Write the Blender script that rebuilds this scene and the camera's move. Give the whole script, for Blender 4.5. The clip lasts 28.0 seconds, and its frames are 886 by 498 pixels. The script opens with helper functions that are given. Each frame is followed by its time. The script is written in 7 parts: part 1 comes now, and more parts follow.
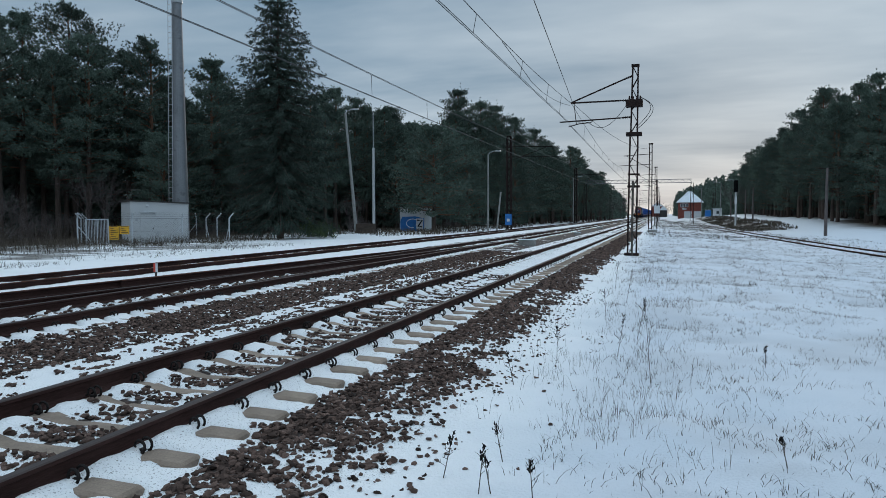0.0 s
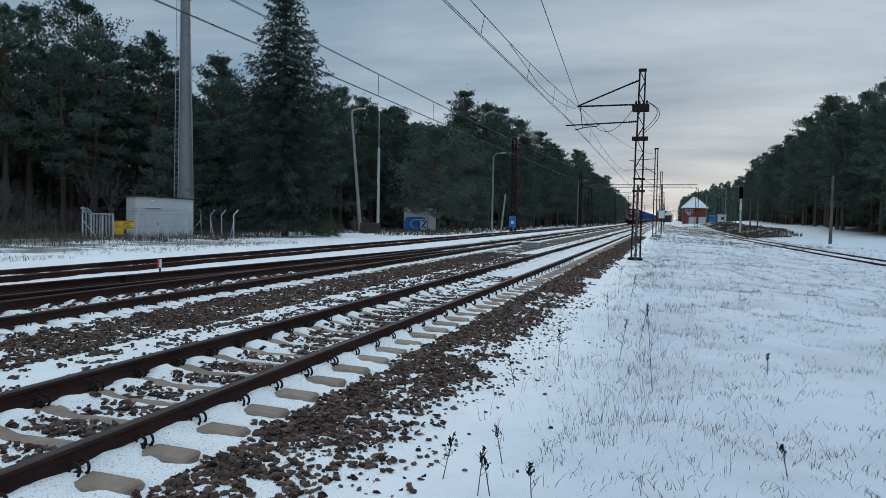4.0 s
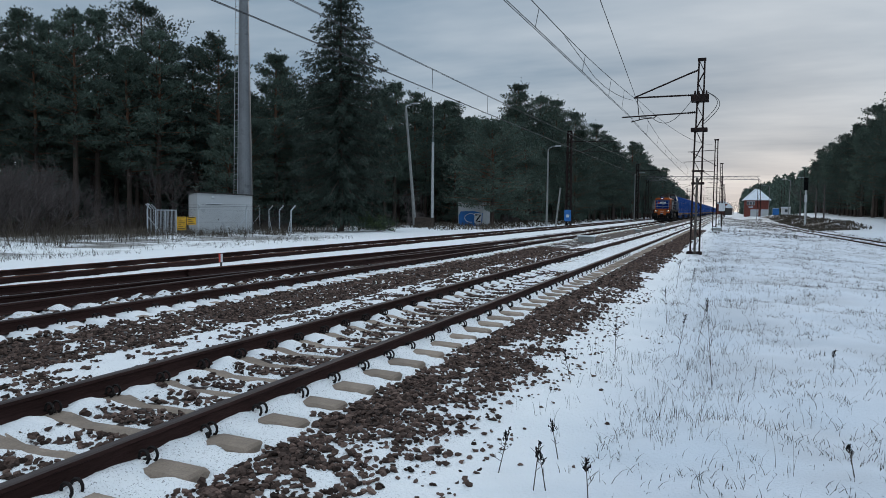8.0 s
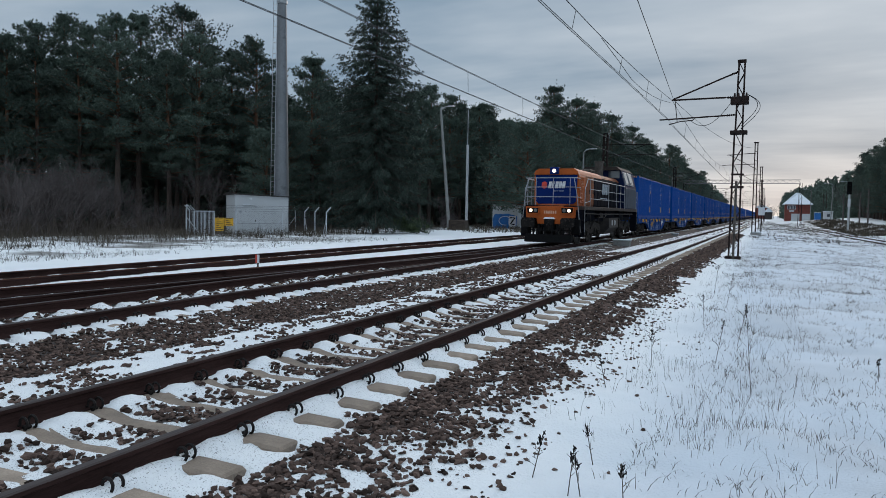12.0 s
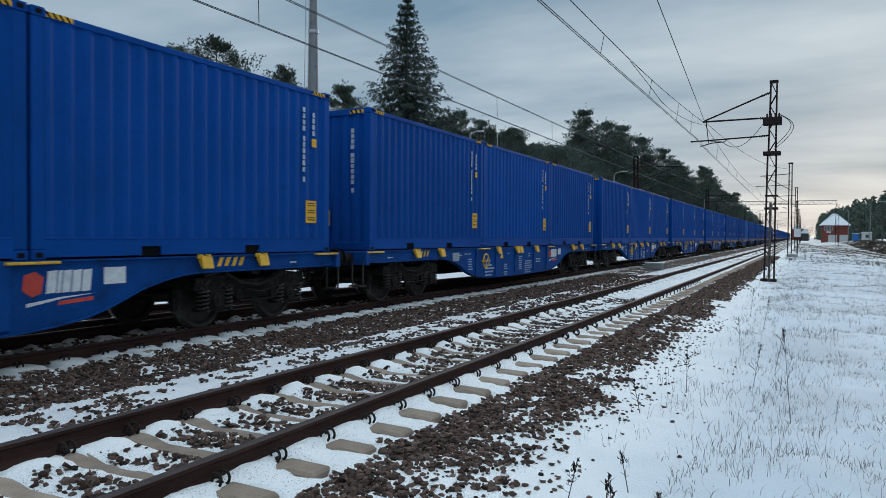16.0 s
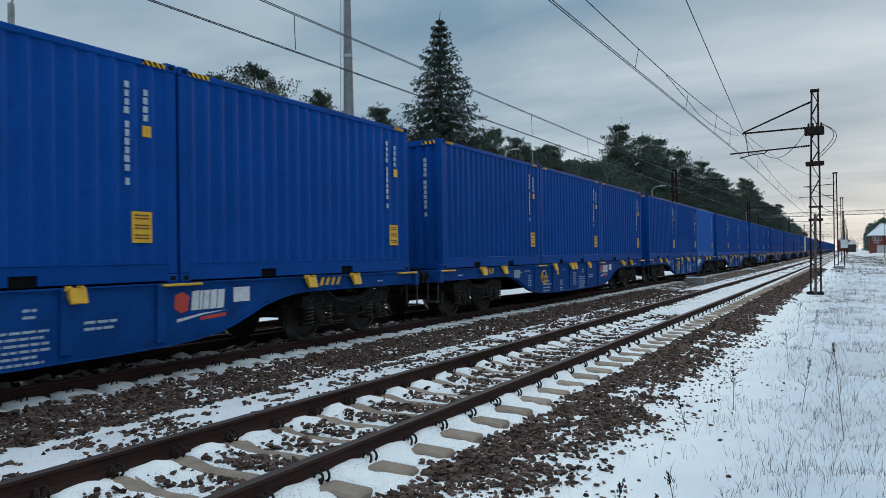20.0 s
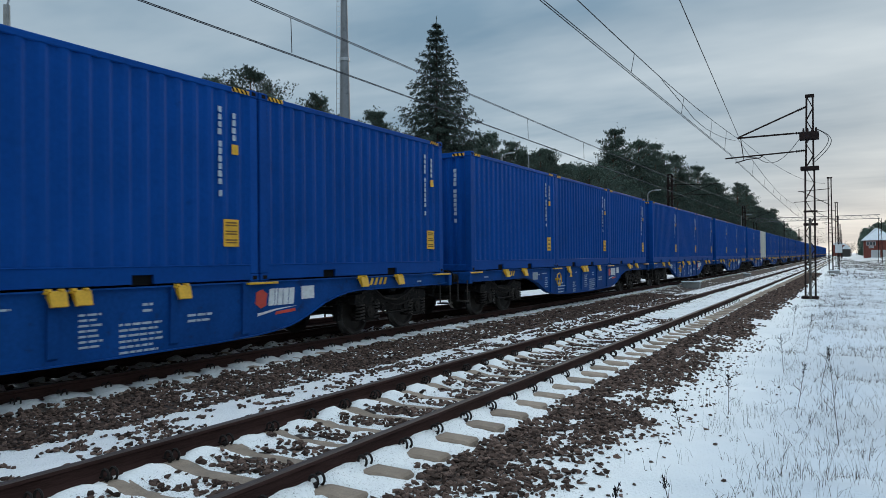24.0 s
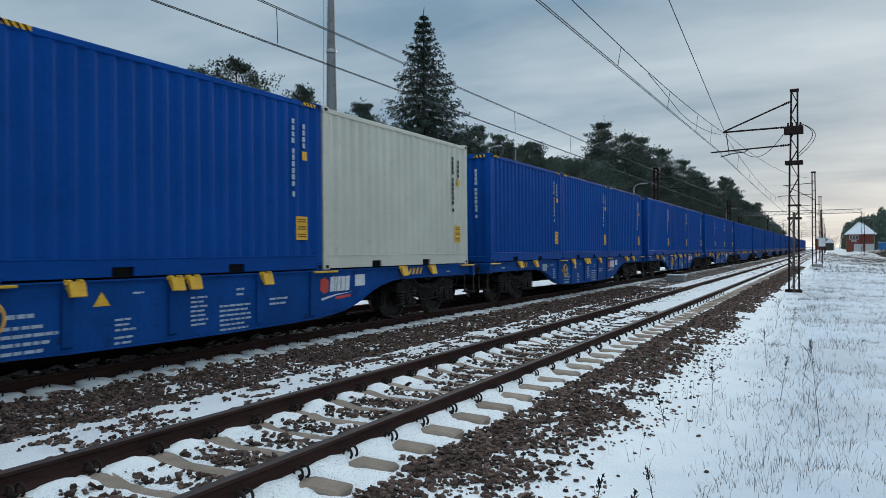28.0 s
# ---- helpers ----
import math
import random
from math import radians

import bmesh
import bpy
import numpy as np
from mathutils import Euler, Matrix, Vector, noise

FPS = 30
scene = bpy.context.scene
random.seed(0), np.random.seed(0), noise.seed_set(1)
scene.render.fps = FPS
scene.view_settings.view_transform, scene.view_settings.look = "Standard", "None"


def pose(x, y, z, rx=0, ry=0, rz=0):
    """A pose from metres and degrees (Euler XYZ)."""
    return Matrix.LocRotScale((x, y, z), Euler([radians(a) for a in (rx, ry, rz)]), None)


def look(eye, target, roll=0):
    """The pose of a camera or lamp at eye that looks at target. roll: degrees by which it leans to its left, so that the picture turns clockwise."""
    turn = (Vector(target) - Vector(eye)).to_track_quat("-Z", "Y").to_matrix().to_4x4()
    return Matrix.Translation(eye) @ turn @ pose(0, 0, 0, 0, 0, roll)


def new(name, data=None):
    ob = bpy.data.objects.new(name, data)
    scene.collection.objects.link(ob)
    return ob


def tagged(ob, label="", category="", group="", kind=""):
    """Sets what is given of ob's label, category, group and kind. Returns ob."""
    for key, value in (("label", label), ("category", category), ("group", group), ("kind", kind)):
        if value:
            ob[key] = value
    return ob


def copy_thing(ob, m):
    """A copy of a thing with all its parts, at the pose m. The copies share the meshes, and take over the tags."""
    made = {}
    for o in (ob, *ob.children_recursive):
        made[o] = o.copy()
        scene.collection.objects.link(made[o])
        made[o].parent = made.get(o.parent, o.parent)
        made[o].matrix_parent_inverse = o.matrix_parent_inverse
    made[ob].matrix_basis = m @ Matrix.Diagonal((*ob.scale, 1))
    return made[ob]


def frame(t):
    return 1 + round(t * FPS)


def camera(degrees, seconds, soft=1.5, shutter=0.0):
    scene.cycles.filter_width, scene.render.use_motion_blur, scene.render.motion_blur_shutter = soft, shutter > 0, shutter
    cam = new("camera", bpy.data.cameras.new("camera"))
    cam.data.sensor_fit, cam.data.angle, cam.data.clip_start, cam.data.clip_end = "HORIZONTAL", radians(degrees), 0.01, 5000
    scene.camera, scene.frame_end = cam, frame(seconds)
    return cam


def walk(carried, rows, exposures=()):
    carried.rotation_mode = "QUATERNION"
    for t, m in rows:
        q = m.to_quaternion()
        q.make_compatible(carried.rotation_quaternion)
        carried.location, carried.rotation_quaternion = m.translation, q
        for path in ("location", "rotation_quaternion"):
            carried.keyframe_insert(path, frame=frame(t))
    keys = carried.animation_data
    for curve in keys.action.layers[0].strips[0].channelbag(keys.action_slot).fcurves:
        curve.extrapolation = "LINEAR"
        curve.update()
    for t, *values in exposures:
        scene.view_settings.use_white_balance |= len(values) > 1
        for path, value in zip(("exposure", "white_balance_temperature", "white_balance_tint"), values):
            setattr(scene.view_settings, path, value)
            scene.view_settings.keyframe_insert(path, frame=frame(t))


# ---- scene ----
# ---- camera ----
cam = camera(61.88, 28.0, soft=0.45, shutter=0.06)
CAMERA_ROWS = [
    (0, pose(-0.002, 0.002, 1.457, 87.415, 0.170, 16.521)),
    (0.5, pose(-0.003, 0.003, 1.456, 87.499, 0.007, 16.496)),
    (1, pose(-0.003, 0.003, 1.456, 87.533, -0.130, 16.485)),
    (1.5, pose(-0.003, 0.004, 1.456, 87.568, -0.232, 16.512)),
    (2, pose(-0.003, 0.004, 1.456, 87.582, -0.426, 16.517)),
    (2.5, pose(-0.002, 0.002, 1.456, 87.640, -0.605, 16.453)),
    (3, pose(-0.001, 0.000, 1.457, 87.608, -0.783, 16.499)),
    (3.5, pose(-0.001, -0.002, 1.458, 87.542, -0.863, 16.622)),
    (5.5, pose(0.001, -0.024, 1.466, 87.255, -0.907, 18.223)),
    (6, pose(0.002, -0.027, 1.466, 87.166, -0.880, 18.818)),
    (6.5, pose(0.002, -0.029, 1.467, 87.107, -0.742, 19.343)),
    (7, pose(0.002, -0.030, 1.468, 87.025, -0.600, 20.071)),
    (7.5, pose(0.001, -0.031, 1.468, 86.985, -0.591, 20.545)),
    (8, pose(-0.000, -0.032, 1.467, 86.978, -0.561, 21.034)),
    (8.5, pose(-0.002, -0.032, 1.466, 86.915, -0.547, 21.613)),
    (9, pose(-0.003, -0.033, 1.466, 86.924, -0.540, 22.084)),
    (9.5, pose(-0.005, -0.033, 1.466, 86.893, -0.693, 22.465)),
    (10, pose(-0.007, -0.032, 1.467, 86.881, -0.784, 22.718)),
    (10.5, pose(-0.008, -0.032, 1.467, 86.854, -0.936, 23.009)),
    (11, pose(-0.009, -0.032, 1.468, 86.875, -0.935, 23.251)),
    (11.5, pose(-0.010, -0.034, 1.468, 86.957, -0.861, 23.501)),
    (12, pose(-0.010, -0.036, 1.468, 87.139, -0.881, 23.673)),
    (12.5, pose(-0.010, -0.037, 1.468, 87.357, -0.828, 23.902)),
    (14.5, pose(-0.006, -0.047, 1.471, 88.362, -0.718, 25.169)),
    (15, pose(-0.007, -0.048, 1.472, 88.607, -0.650, 25.365)),
    (15.5, pose(-0.008, -0.049, 1.474, 88.834, -0.469, 25.696)),
    (16, pose(-0.009, -0.051, 1.475, 88.997, -0.380, 25.998)),
    (16.5, pose(-0.009, -0.052, 1.476, 89.194, -0.295, 26.307)),
    (17, pose(-0.009, -0.054, 1.476, 89.354, -0.127, 26.708)),
    (17.5, pose(-0.010, -0.057, 1.477, 89.508, -0.038, 27.152)),
    (18, pose(-0.012, -0.058, 1.478, 89.674, 0.188, 27.608)),
    (18.5, pose(-0.013, -0.059, 1.478, 89.926, 0.361, 27.984)),
    (19, pose(-0.013, -0.059, 1.478, 90.155, 0.522, 28.313)),
    (19.5, pose(-0.013, -0.058, 1.478, 90.342, 0.656, 28.614)),
    (20, pose(-0.013, -0.058, 1.479, 90.487, 0.805, 28.885)),
    (20.5, pose(-0.013, -0.058, 1.480, 90.598, 0.783, 28.874)),
    (21, pose(-0.013, -0.057, 1.480, 90.729, 0.776, 28.930)),
    (21.5, pose(-0.013, -0.056, 1.480, 90.790, 0.762, 28.969)),
    (23.5, pose(-0.015, -0.056, 1.478, 90.777, 0.649, 28.683)),
    (24, pose(-0.016, -0.057, 1.479, 90.752, 0.640, 28.555)),
    (24.5, pose(-0.015, -0.057, 1.478, 90.681, 0.490, 28.453)),
    (25, pose(-0.013, -0.057, 1.477, 90.701, 0.617, 28.407)),
    (25.5, pose(-0.011, -0.055, 1.476, 90.630, 0.606, 28.211)),
    (26, pose(-0.011, -0.052, 1.475, 90.491, 0.554, 28.000)),
    (26.5, pose(-0.011, -0.050, 1.474, 90.419, 0.577, 27.833)),
    (27, pose(-0.011, -0.049, 1.475, 90.285, 0.505, 27.673)),
    (27.5, pose(-0.010, -0.048, 1.476, 90.221, 0.520, 27.606)),
    (28, pose(-0.009, -0.048, 1.476, 90.190, 0.509, 27.542)),
]
walk(cam, CAMERA_ROWS, exposures=[(0, -0.06, 6440, 13), (3.5, -0.06, 6440, 13), (6, -0.04, 6720, 17), (12.5, 0.02, 6720, 17), (15, 0.11, 6720, 13), (20, 0.15, 6780, 13), (28, 0.16, 6780, 13)])

# ---- world, sun ----
def make_world():
    w = bpy.data.worlds.new("overcast_sky")
    scene.world = w
    w.use_nodes = True
    nt = w.node_tree
    nt.nodes.clear()
    N = lambda kind: nt.nodes.new(kind)
    L = nt.links.new
    tc = N("ShaderNodeTexCoord")
    sep = N("ShaderNodeSeparateXYZ")
    L(tc.outputs["Generated"], sep.inputs[0])

    def m(op, a, b=None, c=None, clamp=False):
        n = N("ShaderNodeMath")
        n.operation, n.use_clamp = op, clamp
        for i, v in enumerate((a, b, c)):
            if v is None:
                continue
            if isinstance(v, (int, float)):
                n.inputs[i].default_value = v
            else:
                L(v, n.inputs[i])
        return n.outputs[0]

    def mixc(f, a, b):
        n = N("ShaderNodeMix")
        n.data_type = "RGBA"
        for i, v in ((0, f), (6, a), (7, b)):
            if isinstance(v, (int, float)):
                n.inputs[i].default_value = v
            elif isinstance(v, tuple):
                n.inputs[i].default_value = (*v, 1)
            else:
                L(v, n.inputs[i])
        return n.outputs[2]

    z = m("MAXIMUM", sep.outputs["Z"], 0.0)
    den = m("ADD", z, 0.10)
    comb = N("ShaderNodeCombineXYZ")
    L(m("DIVIDE", sep.outputs["X"], den), comb.inputs[0])
    L(m("DIVIDE", sep.outputs["Y"], den), comb.inputs[1])
    mp = N("ShaderNodeMapping")
    L(comb.outputs[0], mp.inputs[0])
    mp.inputs["Rotation"].default_value = (0, 0, radians(18))
    mp.inputs["Scale"].default_value = (0.50, 0.86, 1)
    mp.inputs["Location"].default_value = (2.3, 0.6, 0)
    n1 = N("ShaderNodeTexNoise")
    L(mp.outputs[0], n1.inputs["Vector"])
    n1.inputs["Scale"].default_value, n1.inputs["Detail"].default_value, n1.inputs["Roughness"].default_value = 0.75, 5, 0.5
    n1.inputs["Distortion"].default_value = 0.35
    n2 = N("ShaderNodeTexNoise")
    L(mp.outputs[0], n2.inputs["Vector"])
    n2.inputs["Scale"].default_value, n2.inputs["Detail"].default_value, n2.inputs["Roughness"].default_value = 2.6, 4, 0.55
    soft_part = m("MULTIPLY_ADD", m("SUBTRACT", n1.outputs[0], 0.5), 2.6, 0.52)
    cloud = m("MULTIPLY_ADD", m("SUBTRACT", n2.outputs[0], 0.5), 0.75, soft_part, True)
    cloudc = mixc(cloud, SKY_DARK, SKY_LIGHT)
    sky = N("ShaderNodeTexSky")
    sky.sky_type, sky.sun_disc = "NISHITA", False
    sky.sun_elevation, sky.sun_rotation = radians(9), radians(SUN_TURN)
    tint = N("ShaderNodeVectorMath")
    tint.operation = "SCALE"
    L(sky.outputs[0], tint.inputs[0])
    tint.inputs["Scale"].default_value = 0.10
    col = mixc(0.97, tint.outputs[0], cloudc)
    # an overcast sky is brightest overhead
    up = N("ShaderNodeMapRange")
    L(z, up.inputs[0])
    up.inputs[1].default_value, up.inputs[2].default_value = 0.30, 0.85
    up.inputs[3].default_value, up.inputs[4].default_value = 1.0, SKY_ZENITH
    sc = N("ShaderNodeVectorMath")
    sc.operation = "SCALE"
    L(col, sc.inputs[0])
    L(up.outputs[0], sc.inputs["Scale"])
    # the low sun behind thin cloud, along the line
    low = m("POWER", m("SUBTRACT", 1.0, z, None, True), 22.0)
    toward = m("POWER", m("MAXIMUM", m("ADD", m("MULTIPLY", sep.outputs["Y"], 0.995), m("MULTIPLY", sep.outputs["X"], 0.10)), 0.0), 30.0)
    glow = m("MULTIPLY", m("MULTIPLY", low, toward), m("MULTIPLY_ADD", cloud, 0.55, 0.55), None, True)
    fin = mixc(glow, sc.outputs[0], SKY_GLOW)
    bg = N("ShaderNodeBackground")
    L(fin, bg.inputs[0])
    bg.inputs[1].default_value = SKY_STRENGTH
    out = N("ShaderNodeOutputWorld")
    L(bg.outputs[0], out.inputs[0])


SUN_TURN = 4
SKY_DARK, SKY_LIGHT, SKY_GLOW = (0.172, 0.288, 0.395), (0.508, 0.620, 0.692), (1.08, 1.02, 0.90)
SKY_ZENITH = 2.05
SKY_STRENGTH = 1.0
make_world()
sun_data = bpy.data.lights.new("sun", "SUN")
sun_data.energy, sun_data.angle, sun_data.color = 0.5, radians(16), (1.0, 0.93, 0.84)
sun = new("sun", sun_data)
sun.matrix_world = look((20, 300, 90), (0, 0, 0))


# ---- materials ----
def material(name, base, rough=0.7, metal=0.0, vary=0.25, scale=6.0, fine=60.0, bump=0.15, second=None, amount=0.5, per_object=0.0,
             per_island=0.0, stretch=(1, 1, 1), emit=None, spec=0.5):
    """A surface with two scales of colour variation, optional second tone (dirt, wear, snow) and fine relief."""
    mt = bpy.data.materials.new(name)
    mt.use_nodes = True
    nt = mt.node_tree
    b = nt.nodes["Principled BSDF"]
    N, L = nt.nodes.new, nt.links.new
    b.inputs["Roughness"].default_value, b.inputs["Metallic"].default_value = rough, metal
    b.inputs["Specular IOR Level"].default_value = spec
    tc = N("ShaderNodeTexCoord")
    mp = N("ShaderNodeMapping")
    L(tc.outputs["Object"], mp.inputs[0])
    mp.inputs["Scale"].default_value = stretch
    big = N("ShaderNodeTexNoise")
    big.inputs["Scale"].default_value, big.inputs["Detail"].default_value = scale, 4
    L(mp.outputs[0], big.inputs["Vector"])
    small = N("ShaderNodeTexNoise")
    small.inputs["Scale"].default_value, small.inputs["Detail"].default_value = fine, 3
    L(mp.outputs[0], small.inputs["Vector"])
    ramp = N("ShaderNodeMapRange")
    L(big.outputs[0], ramp.inputs[0])
    ramp.inputs[1].default_value, ramp.inputs[2].default_value = 0.3, 0.7
    ramp.inputs[3].default_value, ramp.inputs[4].default_value = 1 - vary, 1 + vary
    r2 = N("ShaderNodeMapRange")
    L(small.outputs[0], r2.inputs[0])
    r2.inputs[1].default_value, r2.inputs[2].default_value = 0.3, 0.7
    r2.inputs[3].default_value, r2.inputs[4].default_value = 1 - vary * 0.6, 1 + vary * 0.6
    mul = N("ShaderNodeMath")
    mul.operation = "MULTIPLY"
    L(ramp.outputs[0], mul.inputs[0])
    L(r2.outputs[0], mul.inputs[1])
    value = mul.outputs[0]
    for amount_, node, socket in ((per_object, "ShaderNodeObjectInfo", "Random"), (per_island, "ShaderNodeNewGeometry", "Random Per Island")):
        if amount_:
            o = N(node)
            mr = N("ShaderNodeMapRange")
            L(o.outputs[socket], mr.inputs[0])
            mr.inputs[3].default_value, mr.inputs[4].default_value = 1 - amount_, 1 + amount_
            m2 = N("ShaderNodeMath")
            m2.operation = "MULTIPLY"
            L(value, m2.inputs[0])
            L(mr.outputs[0], m2.inputs[1])
            value = m2.outputs[0]
    sc = N("ShaderNodeVectorMath")
    sc.operation = "SCALE"
    sc.inputs[0].default_value = base
    L(value, sc.inputs["Scale"])
    colour = sc.outputs[0]
    if second:
        patch = N("ShaderNodeTexNoise")
        patch.inputs["Scale"].default_value, patch.inputs["Detail"].default_value, patch.inputs["Roughness"].default_value = scale * 2.3, 6, 0.65
        L(mp.outputs[0], patch.inputs["Vector"])
        pr = N("ShaderNodeMapRange")
        L(patch.outputs[0], pr.inputs[0])
        pr.inputs[1].default_value, pr.inputs[2].default_value = 0.72 - 0.4 * amount, 0.84 - 0.4 * amount
        mx = N("ShaderNodeMix")
        mx.data_type = "RGBA"
        L(pr.outputs[0], mx.inputs[0])
        L(colour, mx.inputs[6])
        mx.inputs[7].default_value = (*second, 1)
        colour = mx.outputs[2]
    L(colour, b.inputs["Base Color"])
    if bump:
        bp = N("ShaderNodeBump")
        bp.inputs["Strength"].default_value, bp.inputs["Distance"].default_value = bump, 0.02
        L(small.outputs[0], bp.inputs["Height"])
        L(bp.outputs[0], b.inputs["Normal"])
    if emit:
        b.inputs["Emission Color"].default_value = (*emit[:3], 1)
        b.inputs["Emission Strength"].default_value = emit[3]
    return mt


M = {}
M["snow"] = material("snow", (0.75, 0.79, 0.83), 0.75, vary=0.05, scale=1.3, fine=35, bump=0.25, spec=0.3)
M["stone"] = material("ballast_stone", (0.098, 0.064, 0.052), 0.85, vary=0.35, scale=9, fine=70, bump=0.4, per_island=0.75, spec=0.12)
M["rail"] = material("rusty_rail", (0.044, 0.022, 0.019), 0.9, 0.0, spec=0.12, vary=0.3, scale=4, fine=90, bump=0.3, stretch=(1, 0.15, 1))
M["railhead"] = material("worn_rail_head", (0.060, 0.045, 0.042), 0.62, 0.2, spec=0.25, vary=0.25, scale=3, fine=80, bump=0.05, stretch=(1, 0.1, 1))
M["rust"] = material("bright_rust", (0.105, 0.045, 0.028), 0.85, 0.1, spec=0.15, vary=0.35, scale=5, fine=80, bump=0.3)
M["concrete"] = material("sleeper_concrete", (0.285, 0.218, 0.168), 0.9, vary=0.2, scale=5, fine=70, bump=0.35, per_object=0.2)
M["concrete_grey"] = material("grey_concrete", (0.26, 0.26, 0.25), 0.88, vary=0.16, scale=2.5, fine=40, bump=0.2, second=(0.2, 0.2, 0.19), amount=0.35)
M["clip"] = material("spring_clip_steel", (0.022, 0.018, 0.017), 0.7, 0.3, spec=0.2, vary=0.3, scale=20, bump=0.1)
M["wood"] = material("tarred_wood", (0.060, 0.046, 0.038), 0.9, spec=0.15, vary=0.3, scale=6, fine=50, bump=0.4, per_object=0.25, stretch=(0.2, 1, 1))
M["blue"] = material("container_blue", (0.0024, 0.060, 0.268), 0.5, vary=0.10, scale=0.9, fine=14, bump=0.05, second=(0.003, 0.042, 0.18), amount=0.2, per_object=0.10, spec=0.035)
M["lightblue"] = material("container_light_blue", (0.006, 0.10, 0.40), 0.5, vary=0.08, scale=0.9, fine=14, bump=0.05, spec=0.12)
M["white_box"] = material("container_off_white", (0.56, 0.54, 0.46), 0.5, vary=0.07, scale=1.2, fine=20, bump=0.05, second=(0.38, 0.35, 0.28), amount=0.2)
M["wagon"] = material("wagon_blue", (0.004, 0.059, 0.235), 0.55, vary=0.15, scale=1.5, fine=20, bump=0.08, second=(0.012, 0.032, 0.10), amount=0.35, per_object=0.1, spec=0.05)
M["yellow"] = material("yellow_paint", (0.72, 0.38, 0.02), 0.5, vary=0.15, scale=4, fine=30, bump=0.05, second=(0.25, 0.15, 0.03), amount=0.25)
# black paint, and the shade inside fork pockets and casting holes
M["black"] = material("black_paint", (0.006, 0.006, 0.0065), 0.7, spec=0.08, vary=0.2, scale=4)
M["dark"] = material("grimy_running_gear", (0.010, 0.009, 0.009), 0.8, 0.1, spec=0.15, vary=0.45, scale=5, fine=40, bump=0.3, second=(0.055, 0.046, 0.040), amount=0.45)
M["wheel"] = material("wheel_steel", (0.040, 0.034, 0.031), 0.6, 0.5, vary=0.3, scale=6, fine=50, bump=0.15)
M["tread"] = material("polished_tread", (0.30, 0.29, 0.28), 0.35, 0.9, vary=0.15, scale=6)
M["white"] = material("white_marking", (0.62, 0.64, 0.66), 0.6, vary=0.14, scale=12, fine=60, bump=0.05)
M["code_paint"] = material("pale_lettering", (0.36, 0.44, 0.52), 0.6, vary=0.14, scale=12, fine=60, bump=0.05)
M["label_ink"] = material("label_print", (0.16, 0.075, 0.012), 0.7, vary=0.2, scale=20, bump=0)
M["grey_plate"] = material("grey_label", (0.27, 0.32, 0.36), 0.6, vary=0.12, scale=12)
M["red"] = material("red_marking", (0.55, 0.05, 0.03), 0.5, vary=0.15, scale=8)
M["orange"] = material("loco_orange", (0.40, 0.088, 0.018), 0.5, spec=0.15, vary=0.14, scale=2, fine=25, bump=0.05, second=(0.28, 0.085, 0.03), amount=0.3)
M["loco_blue"] = material("loco_blue", (0.004, 0.020, 0.12), 0.6, spec=0.06, vary=0.12, scale=2, fine=25, bump=0.05)
M["cab_navy"] = material("cab_navy", (0.004, 0.011, 0.042), 0.6, spec=0.06, vary=0.15, scale=2, fine=25, bump=0.05)
M["loco_grey"] = material("loco_dark_grey", (0.0065, 0.007, 0.012), 0.8, spec=0.04, vary=0.2, scale=2, fine=25, bump=0.08)
M["rust_orange"] = material("rust_stained_orange", (0.22, 0.062, 0.020), 0.6, spec=0.12, vary=0.3, scale=2.2, fine=25, bump=0.08, second=(0.06, 0.030, 0.018), amount=0.5)
M["pale_orange"] = material("faded_number_paint", (0.55, 0.30, 0.20), 0.6, vary=0.14, scale=12, fine=60, bump=0.05)
M["deck_steel"] = material("dirty_walkway_steel", (0.040, 0.031, 0.028), 0.75, spec=0.15, vary=0.3, scale=2.5, fine=30, bump=0.15, second=(0.10, 0.085, 0.075), amount=0.35)
M["gear"] = material("dusty_bogie_steel", (0.014, 0.012, 0.011), 0.8, 0.1, spec=0.15, vary=0.45, scale=5, fine=40, bump=0.3, second=(0.045, 0.036, 0.030), amount=0.4)
M["tank"] = material("dusty_fuel_tank", (0.050, 0.045, 0.043), 0.75, 0.1, spec=0.15, vary=0.3, scale=3, fine=40, bump=0.15, second=(0.03, 0.026, 0.024), amount=0.4)
M["stack"] = material("sooty_grey_steel", (0.10, 0.088, 0.078), 0.7, 0.2, spec=0.2, vary=0.3, scale=3, fine=40, bump=0.1, second=(0.035, 0.03, 0.027), amount=0.45)
M["handrail"] = material("pale_handrail_paint", (0.27, 0.28, 0.30), 0.5, vary=0.12, scale=5, fine=40, bump=0.05)
# lighter than cab_navy: the light falling on the cab side is in this colour
M["cab_side"] = material("grey_blue_cab_paint", (0.035, 0.050, 0.072), 0.5, spec=0.15, vary=0.2, scale=2, fine=25, bump=0.05, second=(0.06, 0.06, 0.06), amount=0.25)
M["cab_glass"] = material("cab_window_glass", (0.05, 0.06, 0.07), 0.05, 0.0, vary=0.1, bump=0, spec=1.0)
M["galvanised"] = material("pale_zinc_posts", (0.50, 0.53, 0.56), 0.55, 0.0, vary=0.12, scale=4, fine=40, bump=0.05)
M["steel"] = material("galvanised_steel", (0.40, 0.42, 0.44), 0.45, 0.6, vary=0.14, scale=4, fine=40, bump=0.05)
M["mast"] = material("mast_dark_steel", (0.026, 0.018, 0.017), 0.85, 0.1, spec=0.12, vary=0.35, scale=5, fine=60, bump=0.25, second=(0.06, 0.024, 0.018), amount=0.4)
M["wire"] = material("weathered_wire", (0.05, 0.05, 0.052), 0.7, 0.0, vary=0.1, bump=0, spec=0.2)
